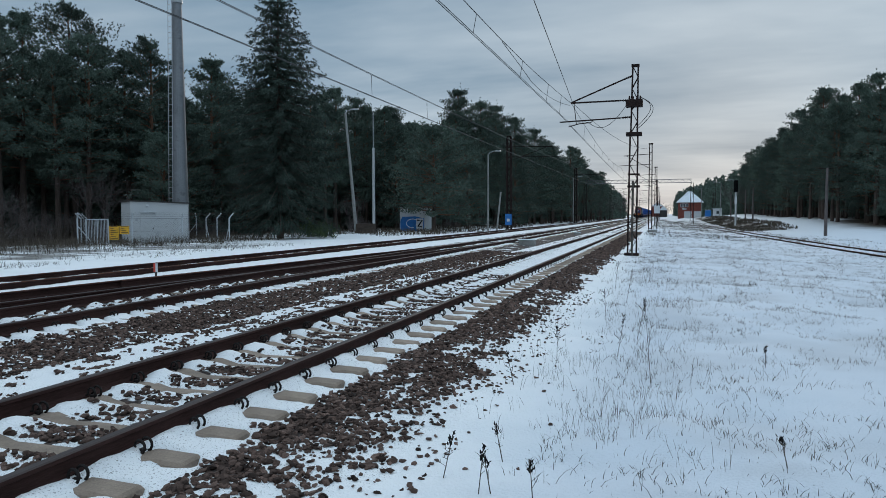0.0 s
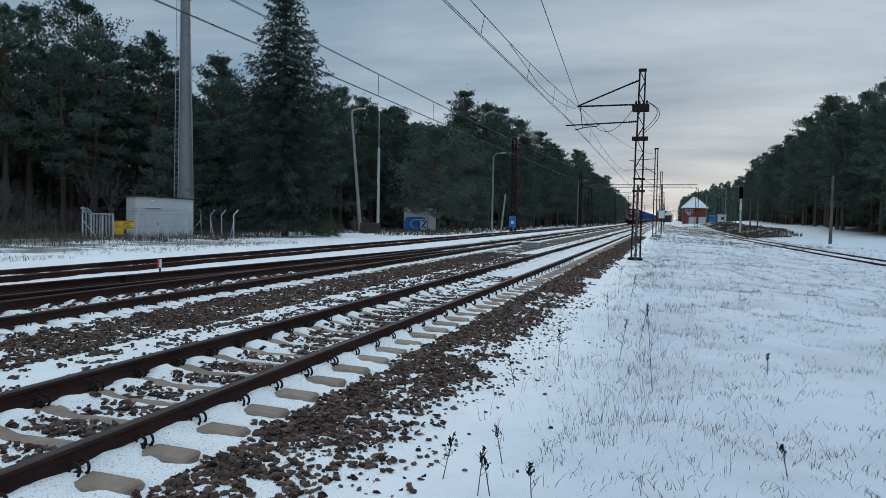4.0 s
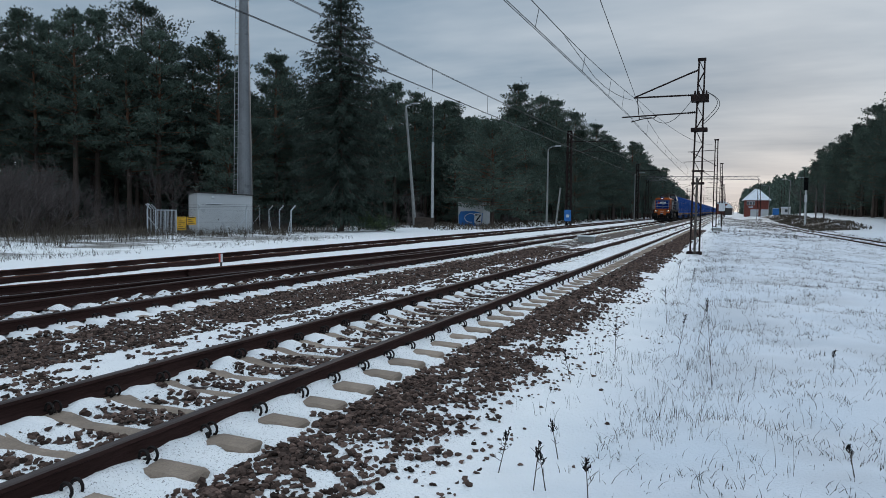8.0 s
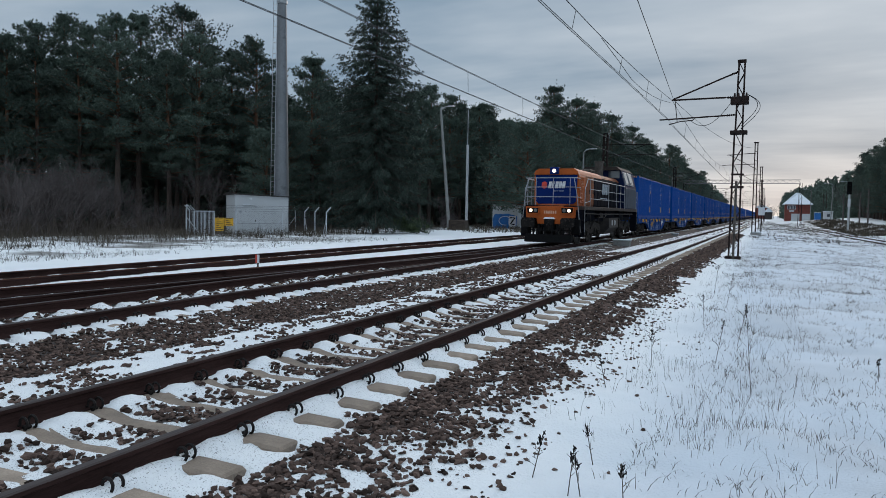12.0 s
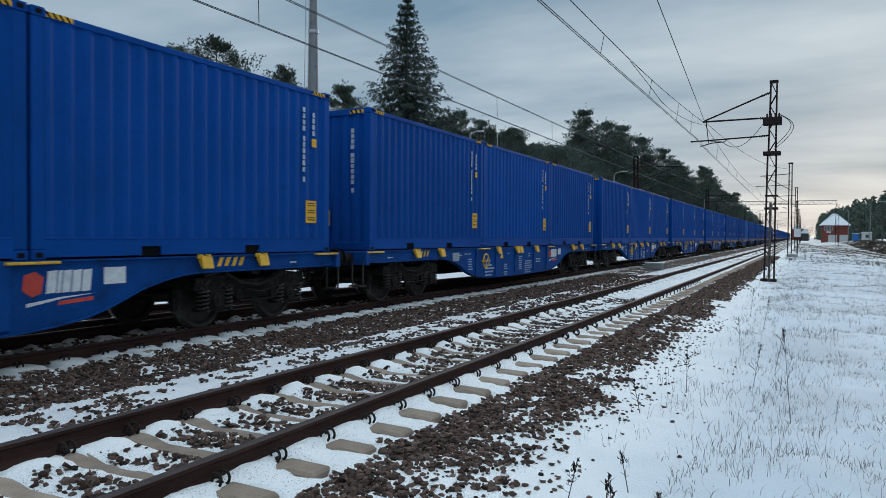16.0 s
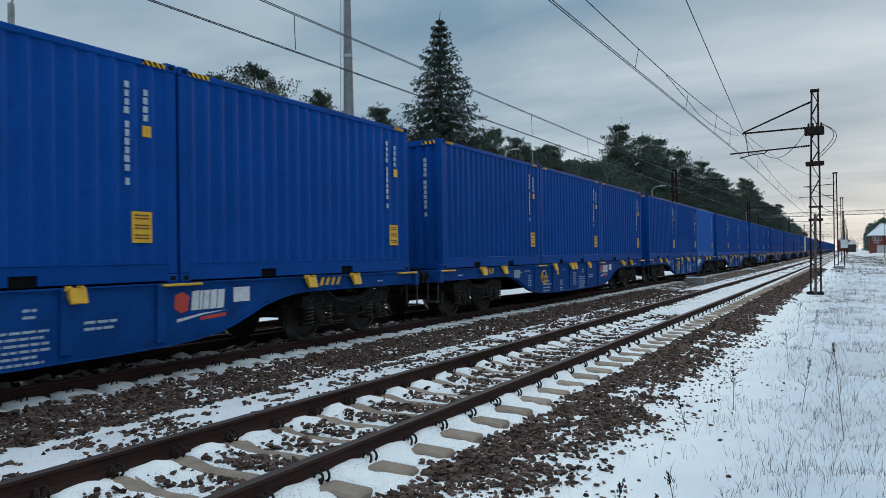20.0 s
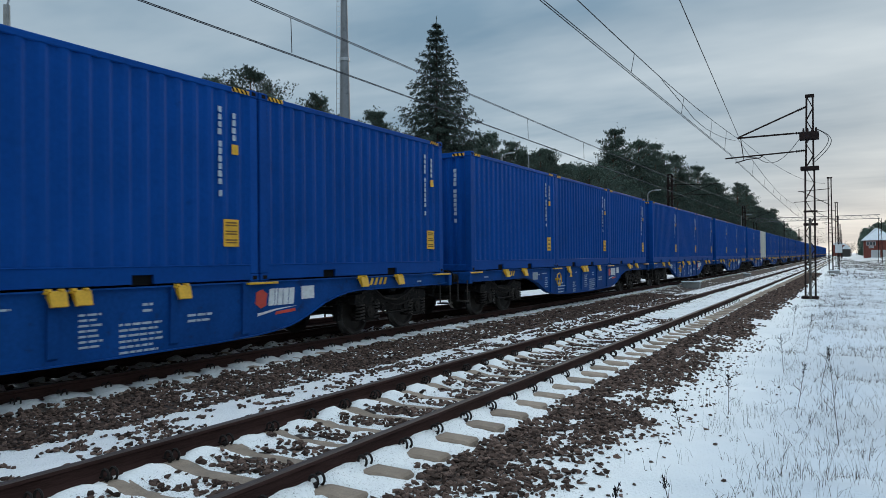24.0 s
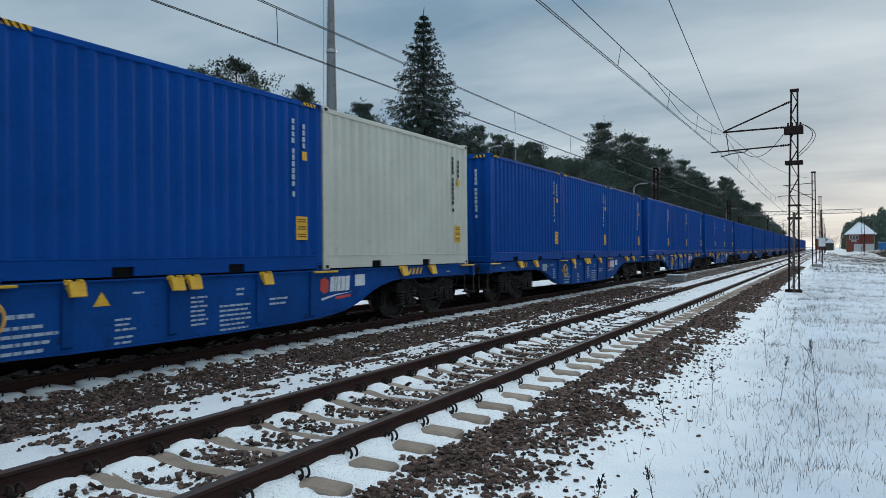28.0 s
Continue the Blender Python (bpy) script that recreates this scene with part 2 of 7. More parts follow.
M["tower"] = material("tower_galvanised", (0.20, 0.21, 0.222), 0.55, 0.35, vary=0.12, scale=0.7, fine=8, bump=0.05, second=(0.14, 0.145, 0.155), amount=0.4)
M["shed"] = material("pale_render", (0.50, 0.515, 0.525), 0.8, vary=0.05, scale=0.8, fine=18, bump=0.1, second=(0.42, 0.43, 0.43), amount=0.25)
M["roof_dark"] = material("dark_roof_edge", (0.04, 0.035, 0.033), 0.7, vary=0.2, scale=4)
M["brick"] = material("red_brick", (0.19, 0.052, 0.038), 0.9, vary=0.2, scale=2, fine=14, bump=0.3, second=(0.12, 0.042, 0.034), amount=0.4)
M["glass"] = material("dark_window", (0.08, 0.09, 0.10), 0.08, 0.0, vary=0.1, bump=0)
M["lamp"] = material("headlight", (0.9, 0.85, 0.75), 0.3, emit=(1.0, 0.80, 0.58, 1.8), bump=0)
M["lamp_off"] = material("lamp_lens", (0.12, 0.12, 0.12), 0.1, bump=0)
M["bark"] = material("pine_bark", (0.075, 0.052, 0.042), 0.95, vary=0.4, scale=2.5, fine=22, bump=0.5, stretch=(1, 1, 0.25), per_object=0.2)
M["bark_red"] = material("upper_pine_bark", (0.165, 0.08, 0.047), 0.9, vary=0.3, scale=2.5, fine=22, bump=0.4, stretch=(1, 1, 0.3))
M["needles"] = material("pine_needles", (0.098, 0.135, 0.110), 0.8, vary=0.35, scale=0.5, fine=3, bump=0, per_object=0.28, per_island=0.30, spec=0.2)
M["spruce"] = material("spruce_needles", (0.043, 0.061, 0.050), 0.8, vary=0.35, scale=0.6, fine=3, bump=0, per_object=0.15, per_island=0.3, spec=0.2)
M["twig"] = material("bare_twigs", (0.115, 0.094, 0.090), 0.9, vary=0.3, scale=1.5, fine=10, bump=0, per_object=0.2, per_island=0.2)
M["straw"] = material("dry_grass", (0.085, 0.070, 0.054), 0.85, vary=0.3, scale=1.2, fine=10, bump=0, per_island=0.4, spec=0.2)
M["stalk"] = material("dead_weed_stalk", (0.075, 0.058, 0.045), 0.9, vary=0.3, scale=5, bump=0, per_island=0.3)
M["graffiti_blue"] = material("graffiti_blue", (0.01, 0.14, 0.42), 0.6, vary=0.15, scale=3)
M["green"] = material("juniper_green", (0.05, 0.075, 0.03), 0.85, vary=0.3, scale=1, bump=0, per_island=0.3)


# ---- mesh tools ----
def mesh_object(name, verts, faces, mat, parent=None, label="", smooth=False):
    me = bpy.data.meshes.new(name)
    me.from_pydata([tuple(v) for v in verts], [], [tuple(f) for f in faces])
    if isinstance(mat, (list, tuple)):
        for k in mat:
            me.materials.append(M[k])
    else:
        me.materials.append(M[mat])
    if smooth:
        me.polygons.foreach_set("use_smooth", [True] * len(me.polygons))
    ob = new(name, me)
    if parent:
        ob.parent = parent
    if label:
        ob["label"] = label
    return ob


def part(name, bm, mat, parent=None, label="", smooth=False):
    """Links a bmesh as one mesh object under a thing or a part."""
    me = bpy.data.meshes.new(name)
    bmesh.ops.recalc_face_normals(bm, faces=bm.faces)
    bm.to_mesh(me)
    bm.free()
    for k in (mat if isinstance(mat, (list, tuple)) else (mat,)):
        me.materials.append(M[k])
    if smooth:
        me.polygons.foreach_set("use_smooth", [True] * len(me.polygons))
    ob = new(name, me)
    if parent:
        ob.parent = parent
    if label:
        ob["label"] = label
    return ob


def again(ob, parent, m):
    """Another part on the same mesh."""
    o = new(ob.name.split(".")[0], ob.data)
    o.parent = parent
    o.matrix_basis = m
    if "label" in ob:
        o["label"] = ob["label"]
    return o


def thing(name, m, label, category, group="", kind=""):
    ob = new(name)
    ob.empty_display_size = 0.2
    ob.matrix_basis = m
    return tagged(ob, label, category, group, kind)


def box(bm, x0, x1, y0, y1, z0, z1, bevel=0.0, mat=0):
    vs = [bm.verts.new(p) for p in ((x0, y0, z0), (x1, y0, z0), (x1, y1, z0), (x0, y1, z0), (x0, y0, z1), (x1, y0, z1), (x1, y1, z1), (x0, y1, z1))]
    fs = [bm.faces.new([vs[i] for i in f]) for f in ((3, 2, 1, 0), (4, 5, 6, 7), (0, 1, 5, 4), (1, 2, 6, 5), (2, 3, 7, 6), (3, 0, 4, 7))]
    for f in fs:
        f.material_index = mat
    if bevel:
        es = list({e for f in fs for e in f.edges})
        r = bmesh.ops.bevel(bm, geom=es, offset=bevel, segments=1, affect="EDGES", profile=0.5)
        for f in r["faces"]:
            f.material_index = mat


def bmbox(x0, x1, y0, y1, z0, z1, bevel=0.0):
    bm = bmesh.new()
    box(bm, x0, x1, y0, y1, z0, z1, bevel)
    return bm


def tube(bm, p, q, r, r2=None, n=8, caps=True, mat=0):
    """A straight round bar from p to q."""
    p, q = Vector(p), Vector(q)
    d = (q - p)
    if d.length < 1e-6:
        return
    d.normalize()
    a = d.orthogonal().normalized()
    b = d.cross(a)
    r2 = r if r2 is None else r2
    r0 = [bm.verts.new(p + (a * math.cos(2 * math.pi * i / n) + b * math.sin(2 * math.pi * i / n)) * r) for i in range(n)]
    r1 = [bm.verts.new(q + (a * math.cos(2 * math.pi * i / n) + b * math.sin(2 * math.pi * i / n)) * r2) for i in range(n)]
    fs = [bm.faces.new((r0[i], r0[(i + 1) % n], r1[(i + 1) % n], r1[i])) for i in range(n)]
    if caps:
        fs += [bm.faces.new(r0[::-1]), bm.faces.new(r1)]
    for f in fs:
        f.material_index = mat


def pipe(bm, pts, r, n=6, mat=0):
    """One connected tube swept along a line of points."""
    pts = [Vector(p) for p in pts]
    up, rings = None, []
    for i, p in enumerate(pts):
        d = (pts[min(i + 1, len(pts) - 1)] - pts[max(i - 1, 0)]).normalized()
        if up is None:
            up = Vector((0, 0, 1)) if abs(d.z) < 0.9 else Vector((1, 0, 0))
        up = up - d * up.dot(d)
        if up.length < 1e-4:
            up = Vector((1, 0, 0)) - d * d.x
        up.normalize()
        side = d.cross(up)
        rings.append([bm.verts.new(p + (up * math.cos(2 * math.pi * k / n) + side * math.sin(2 * math.pi * k / n)) * r) for k in range(n)])
    for a, b in zip(rings[:-1], rings[1:]):
        for k in range(n):
            bm.faces.new((a[k], a[(k + 1) % n], b[(k + 1) % n], b[k])).material_index = mat
    for ring in (rings[0], rings[-1]):
        bm.faces.new(ring).material_index = mat


def prism(bm, outline, axis, a, b, mat=0):
    """An outline in two axes, pushed out from a to b along the third ('x', 'y' or 'z')."""
    def put(u, v, w):
        return {"x": (w, u, v), "y": (u, w, v), "z": (u, v, w)}[axis]
    lo = [bm.verts.new(put(u, v, a)) for u, v in outline]
    hi = [bm.verts.new(put(u, v, b)) for u, v in outline]
    n = len(outline)
    fs = [bm.faces.new(lo[::-1]), bm.faces.new(hi)]
    fs += [bm.faces.new((lo[i], lo[(i + 1) % n], hi[(i + 1) % n], hi[i])) for i in range(n)]
    for f in fs:
        f.material_index = mat


def smoothstep(a, b, x):
    t = np.clip((x - a) / (b - a), 0, 1)
    return t * t * (3 - 2 * t)


def rise(y):
    """The line climbs gently in the distance."""
    return 0.0016 * 20 * math.log1p(math.exp((y - 90) / 20)) if y < 700 else 0.0016 * (y - 90)

# ---- plan of the line (rail tops at z = 0 beside the viewer) ----
TRACK1, TRACK2, TRACK4 = -4.28, -9.37, -14.62
HALF = 0.7535
SLEEPER0 = 3.652


def turnout_x(y):
    """The diverging track that leaves track 2 and runs towards track 4."""
    if y > 42:
        return TRACK2
    if y > 26:
        return TRACK2 - 0.09 * (42 - y) ** 2 / 32
    return max(TRACK2 - 0.72 - 0.09 * (26 - y), TRACK4)


SPUR = [(-20, 18.5), (0, 14.8), (20, 12.7), (30, 11.95), (40, 11.3), (54, 10.45), (67, 9.85), (80, 9.2), (95, 8.5), (120, 7.7), (140, 6.9), (186, 4.8), (230, 2.8), (330, -1.0), (420, -3.4)]


def spur_x(y):
    return float(np.interp(y, [a for a, _ in SPUR], [b for _, b in SPUR]))


def vnoise(x, y, scale, seed=0):
    """Smooth value noise on the plane, 0 to 1."""
    x, y = np.asarray(x) / scale, np.asarray(y) / scale
    xi, yi = np.floor(x).astype(np.int64), np.floor(y).astype(np.int64)
    fx, fy = x - xi, y - yi
    fx, fy = fx * fx * (3 - 2 * fx), fy * fy * (3 - 2 * fy)

    def h(a, b):
        n = (a * 374761393 + b * 668265263 + seed * 1442695041) & 0x7FFFFFFF
        n = ((n ^ (n >> 13)) * 1274126177) & 0x7FFFFFFF
        return ((n ^ (n >> 16)) & 0xFFFF) / 65535.0
    return (h(xi, yi) * (1 - fx) + h(xi + 1, yi) * fx) * (1 - fy) + (h(xi, yi + 1) * (1 - fx) + h(xi + 1, yi + 1) * fx) * fy


def fbm(x, y, scale, seed=0):
    return 0.5 * vnoise(x, y, scale, seed) + 0.3 * vnoise(x, y, scale * 0.45, seed + 1) + 0.2 * vnoise(x, y, scale * 0.2, seed + 2)


RISE = np.vectorize(rise)


def ground_z(x, y):
    x, y = np.asarray(x, float), np.asarray(y, float)
    bed = -0.215 + 0 * x
    # field beside the line
    field = -0.34 - 0.40 * smoothstep(1.0, 7.5, x) + 0.34 * (fbm(x, y, 2.4, 5) - 0.5) + 0.07 * (vnoise(x, y, 0.9, 9) - 0.5) * smoothstep(-2, 0, x)
    z = bed + (field - bed) * smoothstep(-2.75, -1.35, x)
    # dip between the two running lines
    z -= 0.06 * np.exp(-((x + 6.75) / 0.7) ** 2)
    # snow between the rails of the far sidings
    z += 0.075 * smoothstep(-12.6, -13.3, x) * smoothstep(-17.2, -15.9, x) * (0.8 + 0.4 * vnoise(x, y, 0.7, 15))
    z += (-0.33 + 0.215) * smoothstep(-15.9, -18.0, x) + 0.28 * (fbm(x, y, 5.0, 3) - 0.5) * smoothstep(-17, -24, x)
    z += 0.75 * smoothstep(15, 23, x) * smoothstep(55, 90, y) + 0.85 * smoothstep(11.2, 15.5, x + 0.02 * (y - 130)) * smoothstep(95, 125, y) * smoothstep(300, 220, y)
    z += 0.035 * (fbm(x, y, 0.45, 21) - 0.5)
    # cribs of track 1: snow lies between the sleepers and banks up against the rails
    ph = (y - SLEEPER0) / 0.6
    ph = np.abs(ph - np.round(ph))
    for c in (TRACK1, TRACK2):
        inside = smoothstep(1.32, 1.22, np.abs(x - c))
        first = c == TRACK1
        away = smoothstep(7, 20, y)
        edge = np.where(np.abs(x - c) > HALF, 0.11, 0.02) if first else 0.03
        crib = smoothstep(edge, edge + 0.09, ph + 0.10 * (vnoise(x, y, 0.22, 77) - 0.5))
        d = np.minimum(np.abs(x - c - HALF), np.abs(x - c + HALF))
        heap = 0.066 * smoothstep(0.40, 0.05, d) * np.where(np.abs(x - c) > HALF, 0.35, 1.0) * (0.15 + 0.85 * smoothstep(0.03, 0.12, d)) * smoothstep(0.20, 0.40, ph) * (0.5 + 0.8 * vnoise(x * 0 + np.round(x - c), np.round(y / 0.6), 1.0, 31))
        waist = smoothstep(0.62, 0.25, np.abs(x - c))
        z += inside * (-0.09 * (1 - crib) + ((np.where(np.abs(x - c) > HALF, 0.018, 0.046) if first else 0.036) - 0.014 * away - 0.05 * waist * (1 - away) + 0.035 * (fbm(x, y, 0.16, 83) - 0.5)) * crib + heap - 0.02 * waist * (1 - crib) * (1 - away))
    # level bed of the side track
    z = z + (-0.675 + 0.03 * (vnoise(x, y, 0.6, 99) - 0.5) - z) * smoothstep(2.6, 1.3, np.abs(x - np.interp(y, [a for a, _ in SPUR], [b for _, b in SPUR]))) * smoothstep(-3, 0, x)
    # snow drifted over the sleepers along the outer side of the near rails
    for c, a, b in ((TRACK1, 0.24, 0.07), (TRACK2, 0.46, 0.14)):
        d = x - c - HALF
        cover = smoothstep(a, b, d + 0.10 * (vnoise(x, y, 0.17, 91) - 0.5)) * smoothstep(-0.02, 0.03, d)
        top = -0.225 + (0.098 if c == TRACK1 else 0.078) * cover + 0.03 * (vnoise(x, y, 0.13, 93) - 0.5) + 0.035 * smoothstep(0.12, 0.38, ph) * smoothstep(0.35, 0.05, d) * (0.4 if c == TRACK1 else 0.3)
        if c == TRACK2:
            cover = cover * smoothstep(0.10, 0.19, ph + 0.14 * (vnoise(x, y, 0.2, 97) - 0.5))
        z = np.where(cover > 0.05, np.maximum(z, top), z)
    z = z + 0.016 * (vnoise(x, y, 0.11, 95) - 0.5) * smoothstep(-13, -12, x) * smoothstep(0.5, -1.0, x)
    z = z + RISE(y) + 0.75 * smoothstep(150, 260, y) * smoothstep(1, 8, x)
    return z


def bareness(x, y):
    """How far ballast or earth shows through the snow: above 0 it does."""
    x, y = np.asarray(x, float), np.asarray(y, float)
    p = np.zeros_like(x)

    def band(a, b, soft, v):
        return v * smoothstep(a - soft, a + soft, x) * smoothstep(b + soft, b - soft, x)
    p = np.maximum(p, band(-2.98, -2.45, 0.20, 0.67))
    p = np.maximum(p, band(-2.75, -1.85, 0.40, 0.505))
    p = np.maximum(p, band(-4.80, -3.75, 0.16, 0.51))
    p = np.maximum(p, band(-5.70, -5.25, 0.15, 0.46))
    p = np.maximum(p, band(-6.75, -5.6, 0.2, 0.35))
    p = np.maximum(p, band(-8.2, -6.75, 0.12, 0.625))
    p = np.maximum(p, band(-10.0, -8.75, 0.15, 0.50))
    p = np.maximum(p, band(-12.3, -10.0, 0.15, 0.55))
    p = np.maximum(p, band(-15.35, -13.85, 0.10, 0.66))
    far = smoothstep(16, 40, y)
    p = p + far * (band(-8.2, -5.2, 0.3, 0.08) + band(-3.0, -1.9, 0.25, 0.05) + band(-4.95, -3.62, 0.1, -0.10)) + smoothstep(7, 17, y) * band(-4.95, -3.62, 0.1, -0.10)
    p = p + smoothstep(32, 60, y) * (band(-4.95, -3.62, 0.1, 0.24) + band(-8.2, -5.2, 0.3, 0.14) + band(-12.3, -8.2, 0.2, 0.10))
    n = 0.38 * fbm(x, y, 0.75, 41) + 0.62 * fbm(x, y, 0.19, 47)
    return n - (1.0 - p)


def bare(x, y):
    """Where the ground itself is bare, 0 to 1."""
    return smoothstep(0.07, 0.18, bareness(x, y))


def stony(x, y):
    """How thickly loose stones lie, also through thin snow, 0 to 1."""
    return smoothstep(-0.22, 0.10, bareness(x, y))


def build_ground():
    def axis(pieces):
        out = [pieces[0][0]]
        for a, b, s0, s1 in pieces:
            v = a
            while v < b - 1e-6:
                f = (v - a) / (b - a)
                v = min(b, v + s0 * (s1 / s0) ** f)
                out.append(v)
        return np.array(out)
    xs = axis([(-1500, -60, 300, 8), (-60, -18, 5, 0.8), (-18, -9.0, 0.6, 0.10), (-9.0, -8.0, 0.09, 0.075), (-8.0, 0.6, 0.062, 0.062), (0.6, 8, 0.08, 0.6), (8, 60, 0.8, 8), (60, 1500, 9, 300)])
    ys = axis([(-600, -20, 150, 6), (-20, -6, 4, 0.3), (-6, 1.5, 0.14, 0.08), (1.5, 12, 0.06, 0.075), (12, 30, 0.08, 0.12), (30, 60, 0.12, 0.3), (60, 120, 0.4, 2.5), (120, 500, 3, 25), (500, 3200, 40, 400)])
    X, Y = np.meshgrid(xs, ys)
    Z = ground_z(X, Y)
    B = bare(X, Y)
    E_ = smoothstep(-32, -38, X) * smoothstep(0.36, 0.5, fbm(X, Y, 3, 61) + 0.3 * smoothstep(-36, -46, X))
    U = X + 0.02 * (Y - 130)
    E_ = np.maximum(E_, 0.95 * smoothstep(11.0, 11.9, U) * smoothstep(16.8, 15.0, U + 1.5 * fbm(X, Y, 4, 63)) * smoothstep(98, 112, Y) * smoothstep(270, 235, Y) * smoothstep(0.28, 0.40, fbm(X, Y, 2.5, 64)))
    E_ = np.maximum(E_, smoothstep(19, 25, X) * smoothstep(0.5, 0.6, fbm(X, Y, 4, 61) + 0.2))
    E_ = np.maximum(E_, 0.75 * smoothstep(-29.3, -31.5, X) * smoothstep(-50, -44, X) * smoothstep(18, 26, Y) * smoothstep(75, 60, Y) * smoothstep(0.44, 0.60, fbm(X, Y, 2.2, 66)))
    E_ = np.maximum(E_, smoothstep(-1.6, 0.5, X) * smoothstep(16, 8, X) * (0.03 + 0.16 * smoothstep(0.35, 0.7, fbm(X, Y, 1.6, 71)) + 0.10 * smoothstep(25, 120, Y)))
    E_ = np.maximum(E_, 0.85 * smoothstep(-22.5, -26, X) * smoothstep(48, 34, Y) * smoothstep(0.40, 0.52, fbm(X, Y, 1.8, 68)))
    nx, ny = len(xs), len(ys)
    idx = np.arange(nx * ny).reshape(ny, nx)
    quads = np.stack([idx[:-1, :-1], idx[:-1, 1:], idx[1:, 1:], idx[1:, :-1]], -1).reshape(-1, 4)
    me = bpy.data.meshes.new("ground")
    me.vertices.add(nx * ny)
    me.vertices.foreach_set("co", np.stack([X, Y, Z], -1).astype(np.float32).ravel())
    me.loops.add(quads.size)
    me.loops.foreach_set("vertex_index", quads.astype(np.int32).ravel())
    me.polygons.add(len(quads))
    me.polygons.foreach_set("loop_start", np.arange(0, quads.size, 4, dtype=np.int32))
    me.polygons.foreach_set("use_smooth", np.ones(len(quads), bool))
    me.update()
    G_ = np.maximum(smoothstep(-0.42, 0.02, bareness(X, Y)) * smoothstep(-13, -12.2, X), 0.75 * smoothstep(-3.65, -3.4, X) * smoothstep(-2.2, -2.7, X))
    for nm, arr in (("bare", B), ("earth", E_), ("grit", G_), ("thin", smoothstep(-1.9, -0.2, X) * smoothstep(160, 60, Y))):
        at = me.attributes.new(nm, "FLOAT", "POINT")
        at.data.foreach_set("value", arr.astype(np.float32).ravel())
    me.materials.append(ground_material())
    ob = new("ground", me)
    tagged(ob, "snow-covered ground with brown track ballast showing through", "ground", kind="structure")


def ground_material():
    mt = bpy.data.materials.new("snow_and_ballast")
    mt.use_nodes = True
    nt = mt.node_tree
    b = nt.nodes["Principled BSDF"]
    N, L = nt.nodes.new, nt.links.new
    tc = N("ShaderNodeTexCoord")

    def noise_(scale, detail=4, rough=0.5):
        n = N("ShaderNodeTexNoise")
        n.inputs["Scale"].default_value, n.inputs["Detail"].default_value, n.inputs["Roughness"].default_value = scale, detail, rough
        L(tc.outputs["Object"], n.inputs["Vector"])
        return n.outputs[0]

    def ramp(src, lo, hi, a, c):
        r = N("ShaderNodeMapRange")
        L(src, r.inputs[0])
        r.inputs[1].default_value, r.inputs[2].default_value, r.inputs[3].default_value, r.inputs[4].default_value = lo, hi, a, c
        return r.outputs[0]

    def mix(f, a, c):
        n = N("ShaderNodeMix")
        n.data_type = "RGBA"
        L(f, n.inputs[0])
        for i, v in ((6, a), (7, c)):
            if isinstance(v, tuple):
                n.inputs[i].default_value = (*v, 1)
            else:
                L(v, n.inputs[i])
        return n.outputs[2]

    def attr(nm):
        a = N("ShaderNodeAttribute")
        a.attribute_name = nm
        return a.outputs["Fac"]
    snow = mix(ramp(noise_(0.8), 0.35, 0.7, 0, 1), (0.835, 0.838, 0.838), (0.895, 0.893, 0.886))
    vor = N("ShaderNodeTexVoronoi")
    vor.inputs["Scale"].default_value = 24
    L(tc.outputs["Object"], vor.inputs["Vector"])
    # ballast browns darkened: shade in the gaps between stones is mixed in
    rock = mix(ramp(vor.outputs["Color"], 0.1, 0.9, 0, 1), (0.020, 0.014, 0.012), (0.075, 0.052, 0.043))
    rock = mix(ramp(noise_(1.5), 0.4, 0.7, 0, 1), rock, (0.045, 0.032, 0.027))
    earth = mix(ramp(noise_(2.0), 0.35, 0.65, 0, 1), (0.06, 0.045, 0.033), (0.13, 0.10, 0.07))
    edge = N("ShaderNodeMath")
    edge.operation = "MULTIPLY_ADD"
    L(noise_(26, 3), edge.inputs[0])
    edge.inputs[1].default_value = 0.9
    L(attr("bare"), edge.inputs[2])
    barem = ramp(edge.outputs[0], 0.82, 1.0, 0, 1)
    snow = mix(attr("thin"), snow, (0.665, 0.712, 0.768))
    speck = N("ShaderNodeMath")
    speck.operation = "MULTIPLY"
    L(ramp(noise_(75, 2, 0.6), 0.60, 0.66, 0, 1), speck.inputs[0])
    L(attr("grit"), speck.inputs[1])
    snow = mix(speck.outputs[0], snow, (0.10, 0.078, 0.066))
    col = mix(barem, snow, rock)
    col = mix(attr("earth"), col, earth)
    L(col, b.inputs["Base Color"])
    b.inputs["Roughness"].default_value = 0.8
    b.inputs["Specular IOR Level"].default_value = 0.3
    h = N("ShaderNodeMath")
    h.operation = "MULTIPLY_ADD"
    L(vor.outputs["Distance"], h.inputs[0])
    L(barem, h.inputs[1])
    L(noise_(42, 3), h.inputs[2])
    bp = N("ShaderNodeBump")
    bp.inputs["Strength"].default_value, bp.inputs["Distance"].default_value = 0.6, 0.02
    L(h.outputs[0], bp.inputs["Height"])
    L(bp.outputs[0], b.inputs["Normal"])
    return mt


build_ground()

# ---- rails and sleepers ----
RAIL_PROFILE = [(-0.075, -0.172), (0.075, -0.172), (0.075, -0.160), (0.022, -0.143), (0.0085, -0.125), (0.0085, -0.055), (0.022, -0.042), (0.036, -0.034),
                (0.036, -0.010), (0.026, -0.001), (0.0, 0.0), (-0.026, -0.001), (-0.036, -0.010), (-0.036, -0.034), (-0.022, -0.042), (-0.0085, -0.055),
                (-0.0085, -0.125), (-0.022, -0.143), (-0.075, -0.160)]


